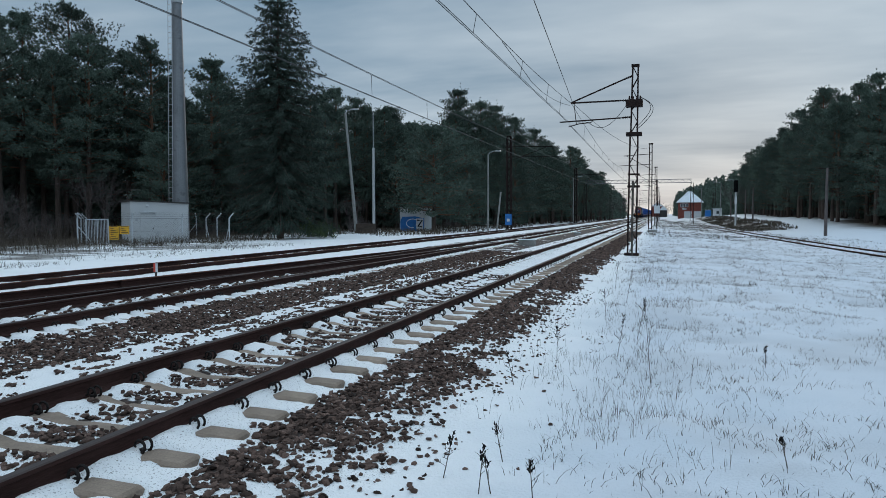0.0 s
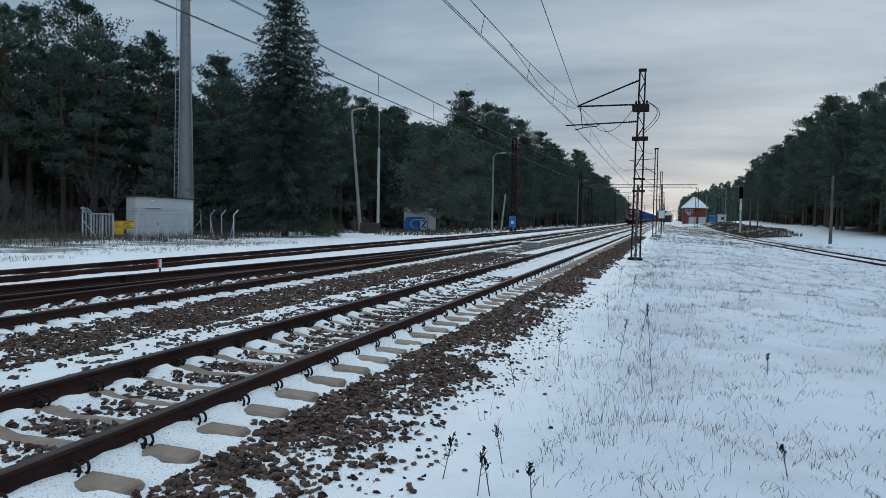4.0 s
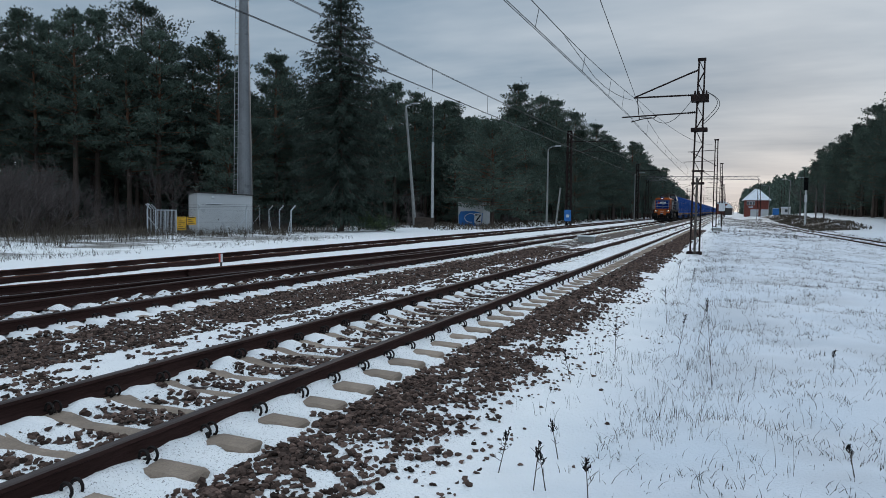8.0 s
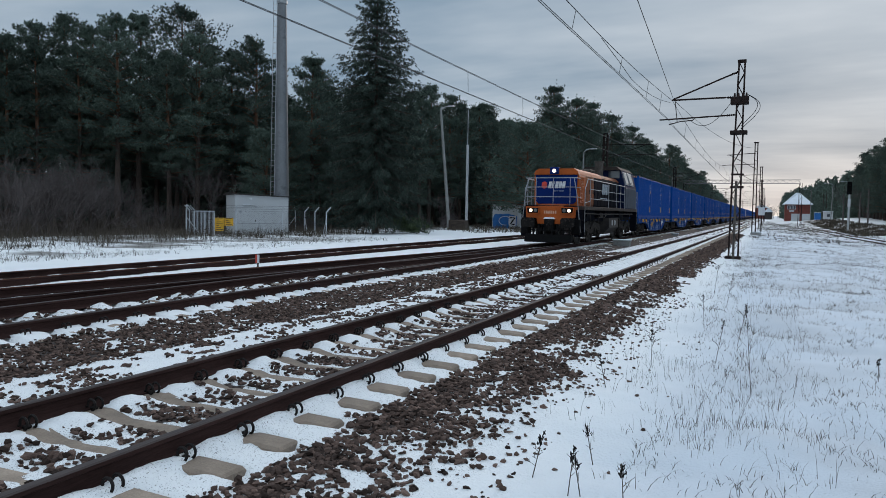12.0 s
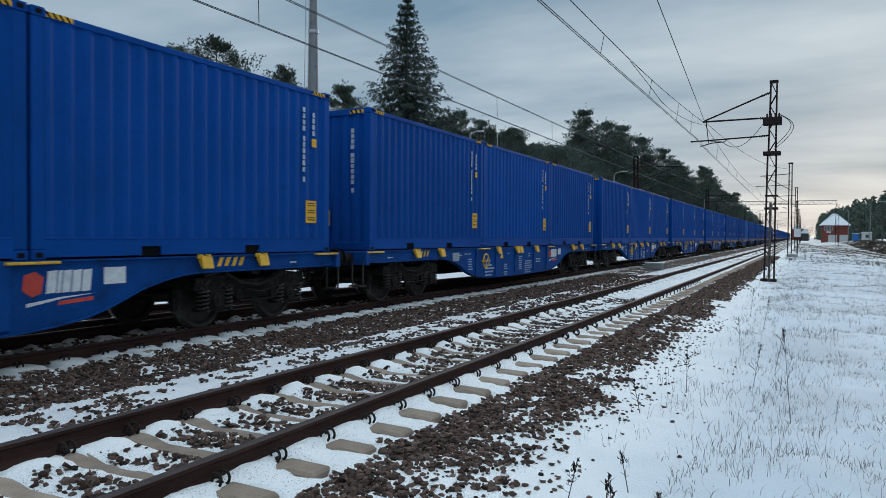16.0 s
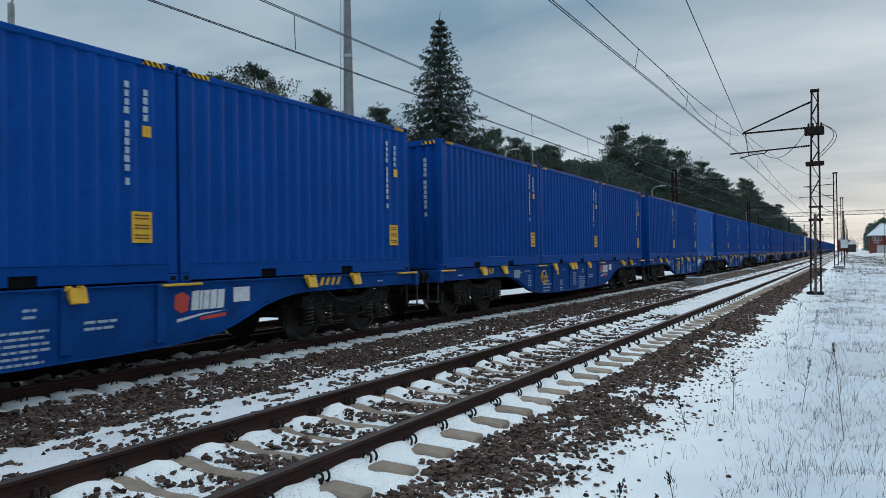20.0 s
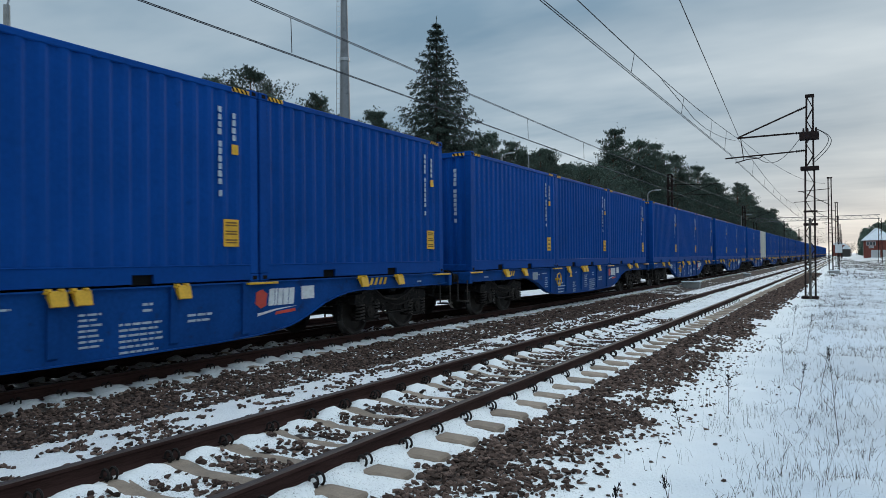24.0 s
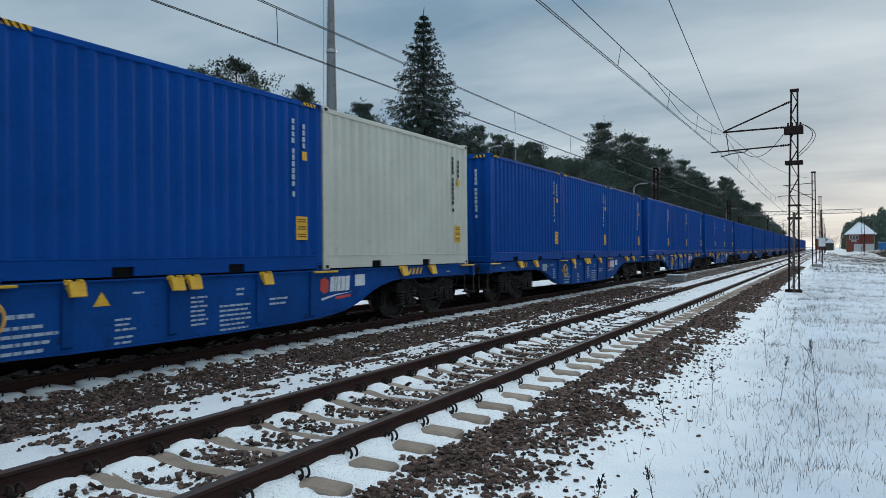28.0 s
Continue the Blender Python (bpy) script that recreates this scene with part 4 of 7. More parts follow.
def wagon(far=False):
    w = thing("container_wagon", pose(0, 0, 0), "blue flat container wagon with fish-belly side beams and yellow lashing points", "railway wagon", "wagons of the train")
    LEN = 18.27
    top = 1.135
    curve = [(-0.12, 0.93), (0.3, 0.91), (3.4, 0.91), (3.75, 0.885), (4.1, 0.82), (4.45, 0.73), (4.75, 0.61), (5.05, 0.50), (5.35, 0.415), (5.74, 0.355), (6.25, 0.315), (7.06, 0.29), (8.6, 0.275)]
    left = curve
    right = [(LEN - y, z) for y, z in reversed(curve)]
    outline = [(-0.12, top), ] + left + right + [(LEN + 0.12, top)]
    for s in (1, -1):
        x0, x1 = (1.14, 1.20) if s > 0 else (-1.20, -1.14)
        bm = bmesh.new()
        prism(bm, outline, "x", x0, x1)
        beam = part("side_beam", bm, "wagon", w)
        # flanges
        bm = bmesh.new()
        xa, xb = (1.10, 1.245) if s > 0 else (-1.245, -1.10)
        box(bm, xa, xb, -0.12, LEN + 0.12, top, top + 0.02)
        low = left + right
        for (ya, za), (yb, zb) in zip(low[:-1], low[1:]):
            v = [bm.verts.new(p) for p in ((xa, ya, za), (xb, ya, za), (xb, yb, zb), (xa, yb, zb), (xa, ya, za - 0.018), (xb, ya, za - 0.018), (xb, yb, zb - 0.018), (xa, yb, zb - 0.018))]
            for f in ((0, 1, 2, 3), (7, 6, 5, 4), (1, 5, 6, 2), (0, 3, 7, 4)):
                bm.faces.new([v[i] for i in f])
        part("flange", bm, "wagon", w)
        rib = None
        for y in () if far else (5.62, 7.08, 8.70, 10.48, 11.86):
            mm = pose(s * 1.2, y, 0)
            if rib is None:
                bm = bmesh.new()
                prism(bm, [(0, 0.33), (s * 0.03, 0.36), (s * 0.042, 0.75), (s * 0.052, 0.98), (s * 0.052, top), (0, top)], "y", -0.07, 0.07)
                rib = part("rib", bm, "wagon", w)
                rib.matrix_basis = mm
            else:
                again(rib, w, mm)
    bm = bmesh.new()
    box(bm, -0.3, 0.3, -0.1, LEN + 0.1, 0.78, 1.1)
    for y in (2.03, 5.9, 9.1, 12.3, 16.24):
        box(bm, -1.14, 1.14, y - 0.1, y + 0.1, 0.82, 1.1)
    box(bm, -1.14, 1.14, 5.5, 12.8, 0.60, 0.66)
    tube(bm, (-0.6, 7.2, 0.55), (-0.6, 9.4, 0.55), 0.22, n=12)
    box(bm, -0.2, 0.8, 10, 11.4, 0.35, 0.6)
    part("centre_sill", bm, "dark", w)
    # end beams, buffers, couplings, steps
    buf = step = None
    for end, y in ((-1, -0.12), (1, LEN + 0.12)):
        a, b = sorted((y, y + end * 0.14))
        part("end_beam", bmbox(-1.3, 1.3, a, b, 0.86, 1.15, 0.015), "wagon", w)
        for s in (1, -1):
            mm = pose(s * 0.875, y + end * 0.14, 1.0, 0, 0, 0 if end > 0 else 180)
            if buf is None:
                bm = bmesh.new()
                tube(bm, (0, 0, 0), (0, 0.28, 0), 0.11, n=14)
                tube(bm, (0, 0.28, 0), (0, 0.53, 0), 0.085, n=14)
                tube(bm, (0, 0.53, 0), (0, 0.565, 0), 0.21, 0.20, n=18)
                buf = part("buffer", bm, "dark", w, "greasy dark buffer")
                buf.matrix_basis = mm
            else:
                again(buf, w, mm)
            mm = pose(s * 1.1, y + end * 0.16, 0, 0, 0, 0)
            if step is None:
                bm = bmesh.new()
                box(bm, -0.14, 0.14, -0.12, 0.12, 0.42, 0.45)
                tube(bm, (-0.13, 0, 0.44), (-0.13, 0, 0.95), 0.018, n=6)
                tube(bm, (0.13, 0, 0.44), (0.13, 0, 0.95), 0.018, n=6)
                step = part("shunter_step", bm, "wheel", w, "dark metal foot step")
                step.matrix_basis = mm
            else:
                again(step, w, mm)
        bm = bmesh.new()
        tube(bm, (0, y + end * 0.14, 1.0), (0, y + end * 0.58, 0.98), 0.035, n=6)
        part("coupling", bm, "dark", w)
        bm = bmesh.new()
        pipe(bm, [(0.35, y + end * 0.14, 0.9), (0.36, y + end * 0.35, 0.55), (0.33, y + end * 0.55, 0.6)], 0.022, n=5)
        part("brake_hose", bm, "dark", w)
        bm = bmesh.new()
        pipe(bm, [(-0.35, y + end * 0.14, 0.9), (-0.36, y + end * 0.35, 0.55), (-0.33, y + end * 0.55, 0.6)], 0.022, n=5)
        part("brake_hose", bm, "dark", w)
    bogie(w, pose(0, 2.03, 0), far)
    bogie(w, pose(0, LEN - 2.03, 0), far)
    # folded yellow spigots and their brackets
    spig = None
    for y in (2.0, 3.3, 7.15, 8.71, 9.03, 10.58, 14.95, 16.25):
        mm = pose(1.245, y, 1.13)
        if spig is None:
            bm = bmesh.new()
            prism(bm, [(0, 0.02), (0.06, 0.01), (0.10, -0.16), (0.075, -0.172), (0.0, -0.05)], "y", -0.10, 0.12)
            box(bm, -0.03, 0.05, -0.13, 0.13, -0.02, 0.02, 0.010)
            for dy in (-0.09, 0.07):
                box(bm, -0.02, 0.07, dy - 0.03, dy + 0.03, 0.0, 0.045, 0.012)
            spig = part("folding_spigot", bm, "yellow", w, "folded yellow container spigot")
            spig.matrix_basis = mm
        else:
            again(spig, w, mm)
    if far:
        return w
    bar = None
    for y in (0.12, 6.08, 12.19, 18.12):
        mm = pose(1.26, y, 1.12)
        if bar is None:
            bm = bmesh.new()
            box(bm, -0.05, 0.05, -0.34, 0.34, -0.012, 0.022, 0.008)
            bar = part("lashing_bar", bm, "yellow", w, "yellow bar")
            bar.matrix_basis = mm
        else:
            again(bar, w, mm)
    for y in (2.45, 15.6):
        bm = bmesh.new()
        for k in range(4):
            u = y - 0.32 + k * 0.16
            prism(bm, [(u, 0.98), (u + 0.08, 0.98), (u + 0.15, 1.12), (u + 0.07, 1.12)], "x", 1.2, 1.206)
        part("warning_stripes", bm, "yellow", w, "slanting yellow stripes")
    # hand brake wheel
    bm = bmesh.new()
    pipe(bm, [(1.33, 6.05 + 0.2 * math.cos(k * math.pi / 9), 0.78 + 0.2 * math.sin(k * math.pi / 9)) for k in range(19)], 0.018, n=5)
    for a in (0.5, 2.6, 4.7):
        tube(bm, (1.33, 6.05, 0.78), (1.33, 6.05 + 0.2 * math.cos(a), 0.78 + 0.2 * math.sin(a)), 0.013, n=5)
    tube(bm, (1.2, 6.05, 0.78), (1.34, 6.05, 0.78), 0.03, n=8)
    part("brake_wheel", bm, "yellow", w, "yellow hand brake wheel")
    # plates and lettering that cannot be read
    for y0, y1, z0, z1, mt in ((4.1, 4.5, 0.82, 1.04, "grey_plate"), (13.22, 13.56, 0.82, 1.04, "white")):
        part("plate", bmbox(1.2, 1.206, y0, y1, z0, z1), mt, w, "pale plate")
    rng = random.Random(12)
    for y0, y1, z0, z1, n in ((4.45, 4.7, 0.95, 1.02, 1), (4.85, 5.3, 0.98, 1.04, 1), (5.1, 5.4, 0.56, 0.90, 5), (6.33, 6.72, 0.75, 0.98, 1), (6.28, 7.0, 0.34, 0.72, 4), (7.77, 8.09, 0.48, 0.68, 3), (7.76, 8.07, 0.31, 0.45, 2),
                              (8.05, 8.27, 0.95, 1.01, 1), (9.05, 9.4, 0.43, 0.89, 7), (9.62, 10.34, 0.30, 0.73, 6), (9.98, 10.18, 0.82, 0.98, 2), (10.74, 11.2, 0.62, 0.78, 2), (0.75, 1.0, 0.98, 1.05, 1), (17.1, 17.3, 0.98, 1.05, 1)):
        rows = []
        for k in range(n):
            h = (z1 - z0) / n
            u, end = y0, y1 - rng.uniform(0, 0.3) * (y1 - y0)
            while u < end - 0.02:
                v = min(end, u + rng.uniform(0.05, 0.17))
                rows.append((u, v, z0 + k * h, z0 + k * h + min(0.42 * h, 0.05)))
                u = v + rng.uniform(0.015, 0.035)
        tagged(part("lettering", marks_bm(rows, 1.201), "code_paint", w, "small white lettering"), kind="stuff")
    # the owner's mark: a red shape and slanting pale blocks over a white sweep
    bm = bmesh.new()
    prism(bm, [(12.10, 0.80), (12.22, 0.72), (12.34, 0.76), (12.37, 0.95), (12.26, 1.02), (12.12, 0.98)], "x", 1.201, 1.207)
    prism(bm, [(12.56, 0.60), (13.06, 0.63), (13.06, 0.68), (12.58, 0.65)], "x", 1.201, 1.205)
    part("mark_red", bm, "red", w, "red painted shape")
    bm = bmesh.new()
    for k in range(5):
        u, wd = (12.40, 12.545, 12.615, 12.745, 12.885)[k], (0.128, 0.052, 0.112, 0.122, 0.128)[k]
        prism(bm, [(u, 0.75), (u + wd, 0.755), (u + wd + 0.028, 1.03), (u + 0.028, 1.02)], "x", 1.201, 1.207)
    prism(bm, [(12.15, 0.60), (12.6, 0.675), (13.1, 0.72), (12.6, 0.70), (12.15, 0.645)], "x", 1.201, 1.205)
    part("mark_white", bm, "white", w, "white slanting blocks")
    bm = bmesh.new()
    prism(bm, [(7.45, 0.82), (7.70, 0.82), (7.575, 1.0)], "x", 1.201, 1.206)
    part("warning_sign", bm, "yellow", w, "yellow warning triangle")
    return w


def loco():
    g = thing("diesel_locomotive", pose(0, 0, 0), "orange and dark blue diesel locomotive with lit headlights and pale handrails", "locomotive")
    deck = 1.84
    # frame and walkway
    bm = bmesh.new()
    box(bm, -1.49, 1.49, 0.55, 15.75, deck - 0.17, deck, 0.015)
    part("walkway", bm, "deck_steel", g, "brown-grey walkway edge")
    bm = bmesh.new()
    box(bm, -1.05, 1.05, 0.25, 15.7, 1.10, deck - 0.17, 0.03)
    for y in (1.9, 4.9, 6.2, 10.4, 13.2, 14.6):
        box(bm, -1.32, 1.32, y - 0.06, y + 0.06, 1.35, deck - 0.17)
    part("underframe", bm, "loco_grey", g)
    # nose: two lamp boxes, a lower middle piece and a sloped apron above
    bm = bmesh.new()
    out = [(-1.20, 1.80), (-1.16, 1.27), (-0.66, 1.27), (-0.60, 0.98), (0.60, 0.98), (0.66, 1.27), (1.16, 1.27), (1.20, 1.80)]
    prism(bm, out, "y", -0.03, 0.55)
    nose = part("front_box", bm, "orange", g, "orange nose box")
    bm = bmesh.new()
    prism(bm, [(-0.03, 1.80), (0.10, 1.88), (0.98, 1.95), (0.98, 1.80)], "x", -0.62, 0.62)
    part("apron", bm, "orange", nose)
    part("nose_deck", bmbox(-1.2, 1.2, 0.0, 1.0, 1.802, 1.86, 0.01), "loco_grey", nose, "dark front platform")
    bm = bmesh.new()
    for k in range(6):
        u = -0.30 + k * 0.105
        box(bm, u, u + 0.07, -0.036, -0.03, 1.47, 1.61)
    part("lettering", bm, "pale_orange", nose, "row of pale characters")
    for s in (1, -1):
        bm = bmesh.new()
        prism(bm, [(s * 0.50, 1.77), (s * 0.54, 1.47), (s * 1.10, 1.47), (s * 1.16, 1.77)], "y", -0.11, -0.03)
        rim = part("lamp_frame", bm, "orange", g, "orange lamp surround")
        bm = bmesh.new()
        prism(bm, [(s * 0.54, 1.74), (s * 0.575, 1.50), (s * 1.075, 1.50), (s * 1.12, 1.74)], "y", -0.114, -0.108)
        part("lamp_recess", bm, "black", rim, "black lamp recess")
        bm = bmesh.new()
        tube(bm, (s * 0.92, -0.135, 1.62), (s * 0.92, -0.112, 1.62), 0.078, n=18)
        part("headlight", bm, "lamp", rim, "lit headlight")
        bm = bmesh.new()
        tube(bm, (s * 0.69, -0.125, 1.62), (s * 0.69, -0.112, 1.62), 0.082, n=18)
        part("tail_light", bm, "lamp_off", rim, "dark lamp")
    # hood: orange front bay with a recessed blue panel, then the dark engine bay
    side = [(-1.08, deck), (-1.10, 3.30), (-1.02, 3.47), (-0.84, 3.58), (0.84, 3.58), (1.02, 3.47), (1.10, 3.30), (1.08, deck)]
    bm = bmesh.new()
    prism(bm, side, "y", 1.0, 2.35)
    part("hood_front", bm, "orange", g, "orange front part of the hood")
    bm = bmesh.new()
    prism(bm, side, "y", 2.35, 4.25)
    part("hood_front", bm, "rust_orange", g, "rust-stained orange bay of the hood")
    bm = bmesh.new()
    prism(bm, side, "y", 4.25, 11.3)
    part("hood", bm, "loco_grey", g, "dark engine hood")
    bm = bmesh.new()
    prism(bm, [(-1.10, 3.36), (-1.04, 3.52), (-0.86, 3.64), (0.86, 3.64), (1.04, 3.52), (1.10, 3.36)], "y", 0.88, 6.2)
    part("hood_canopy", bm, "orange", g, "orange roof visor")
    bm = bmesh.new()
    prism(bm, [(-1.08, 3.40), (-0.9, 3.60), (0.9, 3.60), (1.08, 3.40)], "y", 6.2, 11.3)
    part("hood_roof", bm, "rust_orange", g, "dull orange hood roof")
    bm = bmesh.new()
    prism(bm, [(-1.0, 2.08), (-0.86, 1.95), (0.86, 1.95), (0.98, 2.08), (1.02, 3.33), (-1.03, 3.33)], "y", 0.955, 1.0)
    pn = part("front_panel", bm, "loco_blue", g, "dark blue front panel")
    bm = bmesh.new()
    for k in range(5):
        u = -0.40 + k * 0.168
        w = 0.10 if k == 1 else 0.145
        prism(bm, [(u, 2.70), (u + w, 2.70), (u + w + 0.05, 3.02), (u + 0.05, 3.02)], "y", 0.945, 0.955)
    part("mark_white", bm, "white", pn, "white slanting blocks")
    bm = bmesh.new()
    prism(bm, [(-0.72, 2.74), (-0.60, 2.68), (-0.47, 2.72), (-0.45, 2.96), (-0.56, 3.03), (-0.71, 2.98)], "y", 0.945, 0.955)
    part("mark_red", bm, "red", pn, "red painted shape")
    bm = bmesh.new()
    for k in range(4):
        box(bm, -0.12 + k * 0.13, -0.02 + k * 0.13, 0.948, 0.955, 2.55, 2.585)
    part("lettering", bm, "code_paint", pn, "short row of pale characters")
    lamp_box = part("lamp_hood", bmbox(-0.30, 0.14, 0.80, 1.25, 3.36, 3.70, 0.03), "loco_blue", g, "blue lamp box on the visor")
    bm = bmesh.new()
    tube(bm, (-0.08, 0.77, 3.53), (-0.08, 0.80, 3.53), 0.088, n=18)
    part("headlight", bm, "lamp", lamp_box, "lit roof headlight")
    # louvres and doors on both sides
    for s in (1, -1):
        lv = None
        for k in range(15):
            mm = pose(0, 0, 2.02 + k * 0.085)
            if lv is None:
                bm = bmesh.new()
                prism(bm, [(s * 1.08, 0.0), (s * 1.135, 0.0), (s * 1.11, 0.055), (s * 1.08, 0.055)], "y", 1.18, 1.75)
                for dy in (0.18, 0.37):
                    box(bm, *sorted((s * 1.08, s * 1.14)), 1.18 + dy, 1.20 + dy, 0, 0.06)
                lv = part("louvre", bm, "orange", g)
                lv.matrix_basis = mm
            else:
                again(lv, g, mm)
        for y0, y1, mt, lb in ((1.86, 2.32, "orange", "narrow orange door"), (2.42, 3.28, "rust_orange", "rust-stained hood door"), (3.34, 4.20, "rust_orange", "rust-stained hood door")):
            dr = part("hood_door", bmbox(*sorted((s * 1.09, s * 1.118)), y0, y1, 1.92, 3.25, 0.010), mt, g, lb)
            part("door_latch", bmbox(*sorted((s * 1.118, s * 1.145)), y1 - 0.12, y1 - 0.07, 2.5, 2.68), "wheel", dr)
        dr = None
        for k in range(8):
            mm = pose(0, 4.30 + k * 0.87, 0)
            if dr is None:
                bm = bmesh.new()
                box(bm, *sorted((s * 1.085, s * 1.116)), 0.03, 0.84, 1.92, 3.22, 0.012)
                box(bm, *sorted((s * 1.11, s * 1.14)), 0.1, 0.13, 2.45, 2.65)
                dr = part("hood_door", bm, "loco_grey", g, "dark hood door")
                dr.matrix_basis = mm
            else:
                again(dr, g, mm)
        bm = bmesh.new()
        for k in range(4):
            u = 6.3 + k * 0.50
            prism(bm, [(u, 2.55), (u + 0.40, 2.55), (u + 0.45, 3.12), (u + 0.06, 3.12)], "x", *sorted((s * 1.117, s * 1.123)))
        part("mark_white", bm, "grey_plate", g, "worn pale slanting blocks")
        bm = bmesh.new()
        for k in range(5):
            box(bm, *sorted((s * 1.117, s * 1.122)), 5.9 + k * 0.5, 6.25 + k * 0.5, 2.30, 2.36)
        part("lettering", bm, "code_paint", g, "row of pale characters")
    # exhaust and roof fittings
    bm = bmesh.new()
    tube(bm, (0.12, 10.1, 3.5), (0.12, 10.1, 4.52), 0.25, n=18)
    tube(bm, (0.12, 10.1, 4.52), (0.12, 10.1, 4.60), 0.29, n=18)
    part("exhaust_stack", bm, "stack", g, "grey exhaust stack")
    part("air_intake", bmbox(-0.85, -0.2, 9.3, 11.0, 3.58, 4.1, 0.05), "stack", g)
    # cab with sides leaning in above the waist
    y0, y1 = 11.3, 15.45
    bm = bmesh.new()
    prism(bm, [(-1.45, deck), (-1.45, 3.15), (-1.18, 4.16), (-0.92, 4.32), (0.92, 4.32), (1.18, 4.16), (1.45, 3.15), (1.45, deck)], "y", y0, y1)
    cab = part("cab", bm, "cab_navy", g, "dark blue cab")
    bm = bmesh.new()
    prism(bm, [(-1.20, 4.14), (-0.94, 4.36), (0.94, 4.36), (1.20, 4.14)], "y", y0 - 0.12, y1 + 0.1)
    part("cab_roof", bm, "deck_steel", cab, "brown-grey cab roof")
    for s in (1, -1):
        for ya, yb in ((y0 + 0.35, y0 + 1.55), (y0 + 1.85, y0 + 3.2)):
            bm = bmesh.new()
            w0, w1 = (1.425, 3.28), (1.215, 4.06)
            v = [bm.verts.new((s * (x + o), y, z + 0.26 * o)) for o in (-0.02, 0.016) for (x, z), y in ((w0, ya), (w0, yb), (w1, yb), (w1, ya))]
            for f in ((0, 1, 2, 3), (4, 5, 6, 7), (0, 1, 5, 4), (1, 2, 6, 5), (2, 3, 7, 6), (3, 0, 4, 7)):
                bm.faces.new([v[i] for i in f])
            fr = part("cab_window", bm, "steel", cab, "pale framed window")
            bm = bmesh.new()
            w0, w1 = (1.428, 3.34), (1.232, 4.0)
            v = [bm.verts.new((s * (x + 0.012), y, z)) for (x, z), y in ((w0, ya + 0.07), (w0, yb - 0.07), (w1, yb - 0.07), (w1, ya + 0.07))]
            bm.faces.new(v)
            r = bmesh.ops.extrude_face_region(bm, geom=bm.faces[:])
            bmesh.ops.translate(bm, vec=(s * 0.012, 0, 0.003), verts=[e for e in r["geom"] if isinstance(e, bmesh.types.BMVert)])
            part("pane", bm, "cab_glass", fr)
        # door and lower panel carry the side light in their colour
        part("cab_door", bmbox(*sorted((s * 1.45, s * 1.468)), y0 + 0.25, y0 + 1.05, deck + 0.04, 3.1, 0.008), "cab_side", cab, "side door, grey-blue from light put into its colour")
        part("cab_panel", bmbox(*sorted((s * 1.45, s * 1.462)), y0 + 1.15, y1 - 0.05, deck + 0.04, 3.1, 0.008), "cab_side", cab, "lower side panel, grey-blue from light put into its colour")
    for xa, xb in ((-1.12, -0.25), (0.45, 1.12)):
        part("cab_window", bmbox(xa, xb, y0 - 0.03, y0 + 0.01, 3.66, 4.10, 0.006), "cab_glass", cab)
    # handrails, bent at the ends, with stanchions
    bm = bmesh.new()
    for z in (2.26, 2.72, 3.15):
        pipe(bm, [(-1.25, 0.95, z), (-1.25, 0.12, z), (-1.12, 0.0, z), (1.04, 0.0, z), (1.18, 0.12, z), (1.2, 0.95, z)], 0.018, n=6)
    for x in (-1.12, -0.72, 0.12, 0.92):
        tube(bm, (x, 0.0, 1.86), (x, 0.0, 3.15), 0.018, n=6)
    for s in (1, -1):
        pipe(bm, [(s * 1.10, 0.0, 3.15), (s * 1.24, 0.02, 2.4), (s * 1.42, 0.05, 0.75), (s * 1.42, 0.2, 0.6)], 0.02, n=6)
    part("front_handrail", bm, "handrail", g, "pale tubular handrail")
    for s in (1, -1):
        bm = bmesh.new()
        pipe(bm, [(s * 1.47, 0.72, 0.62), (s * 1.47, 0.70, 2.65), (s * 1.47, 1.3, 3.15), (s * 1.47, 11.1, 3.15), (s * 1.47, 11.2, 3.0), (s * 1.47, 11.2, deck)], 0.021, n=6)
        for z in (2.22, 2.68):
            pipe(bm, [(s * 1.47, 1.8, z), (s * 1.47, 11.2, z)], 0.017, n=6)
        pipe(bm, [(s * 1.47, 0.7, 2.0), (s * 1.47, 1.8, 2.1)], 0.017, n=6)
        for y in (1.8, 6.3, 8.6, 9.9):
            tube(bm, (s * 1.47, y, deck - 0.02), (s * 1.47, y, 3.15), 0.017, n=6)
        part("side_handrail", bm, "handrail", g, "pale tubular handrail")
        bm = bmesh.new()
        pipe(bm, [(s * 1.46, 15.5, deck), (s * 1.46, 15.5, 2.95), (s * 1.46, 15.95, 2.95), (s * 1.46, 16.0, 0.7)], 0.02, n=6)
        for z in (2.3, 2.6):
            pipe(bm, [(s * 1.46, 15.5, z), (s * 1.46, 15.97, z)], 0.016, n=6)
        part("rear_handrail", bm, "handrail", g, "pale tubular handrail")
        for y in (0.42, 15.75):
            bm = bmesh.new()
            for z in (0.42, 0.80, 1.18):
                box(bm, *sorted((s * 1.12, s * 1.48)), y - 0.22, y + 0.22, z, z + 0.03)
            for dy in (-0.23, 0.23):
                box(bm, *sorted((s * 1.12, s * 1.47)), y + dy - 0.012, y + dy + 0.012, 0.40, deck - 0.17)
            part("steps", bm, "loco_grey", g)
    # fuel tank with its filler plate, air tanks, cable duct
    bm = bmesh.new()
    prism(bm, [(-1.36, 1.28), (-1.40, 0.75), (-1.05, 0.38), (1.05, 0.38), (1.40, 0.75), (1.36, 1.28)], "y", 7.1, 9.75)
    tank = part("fuel_tank", bm, "tank", g, "grey-brown fuel tank")
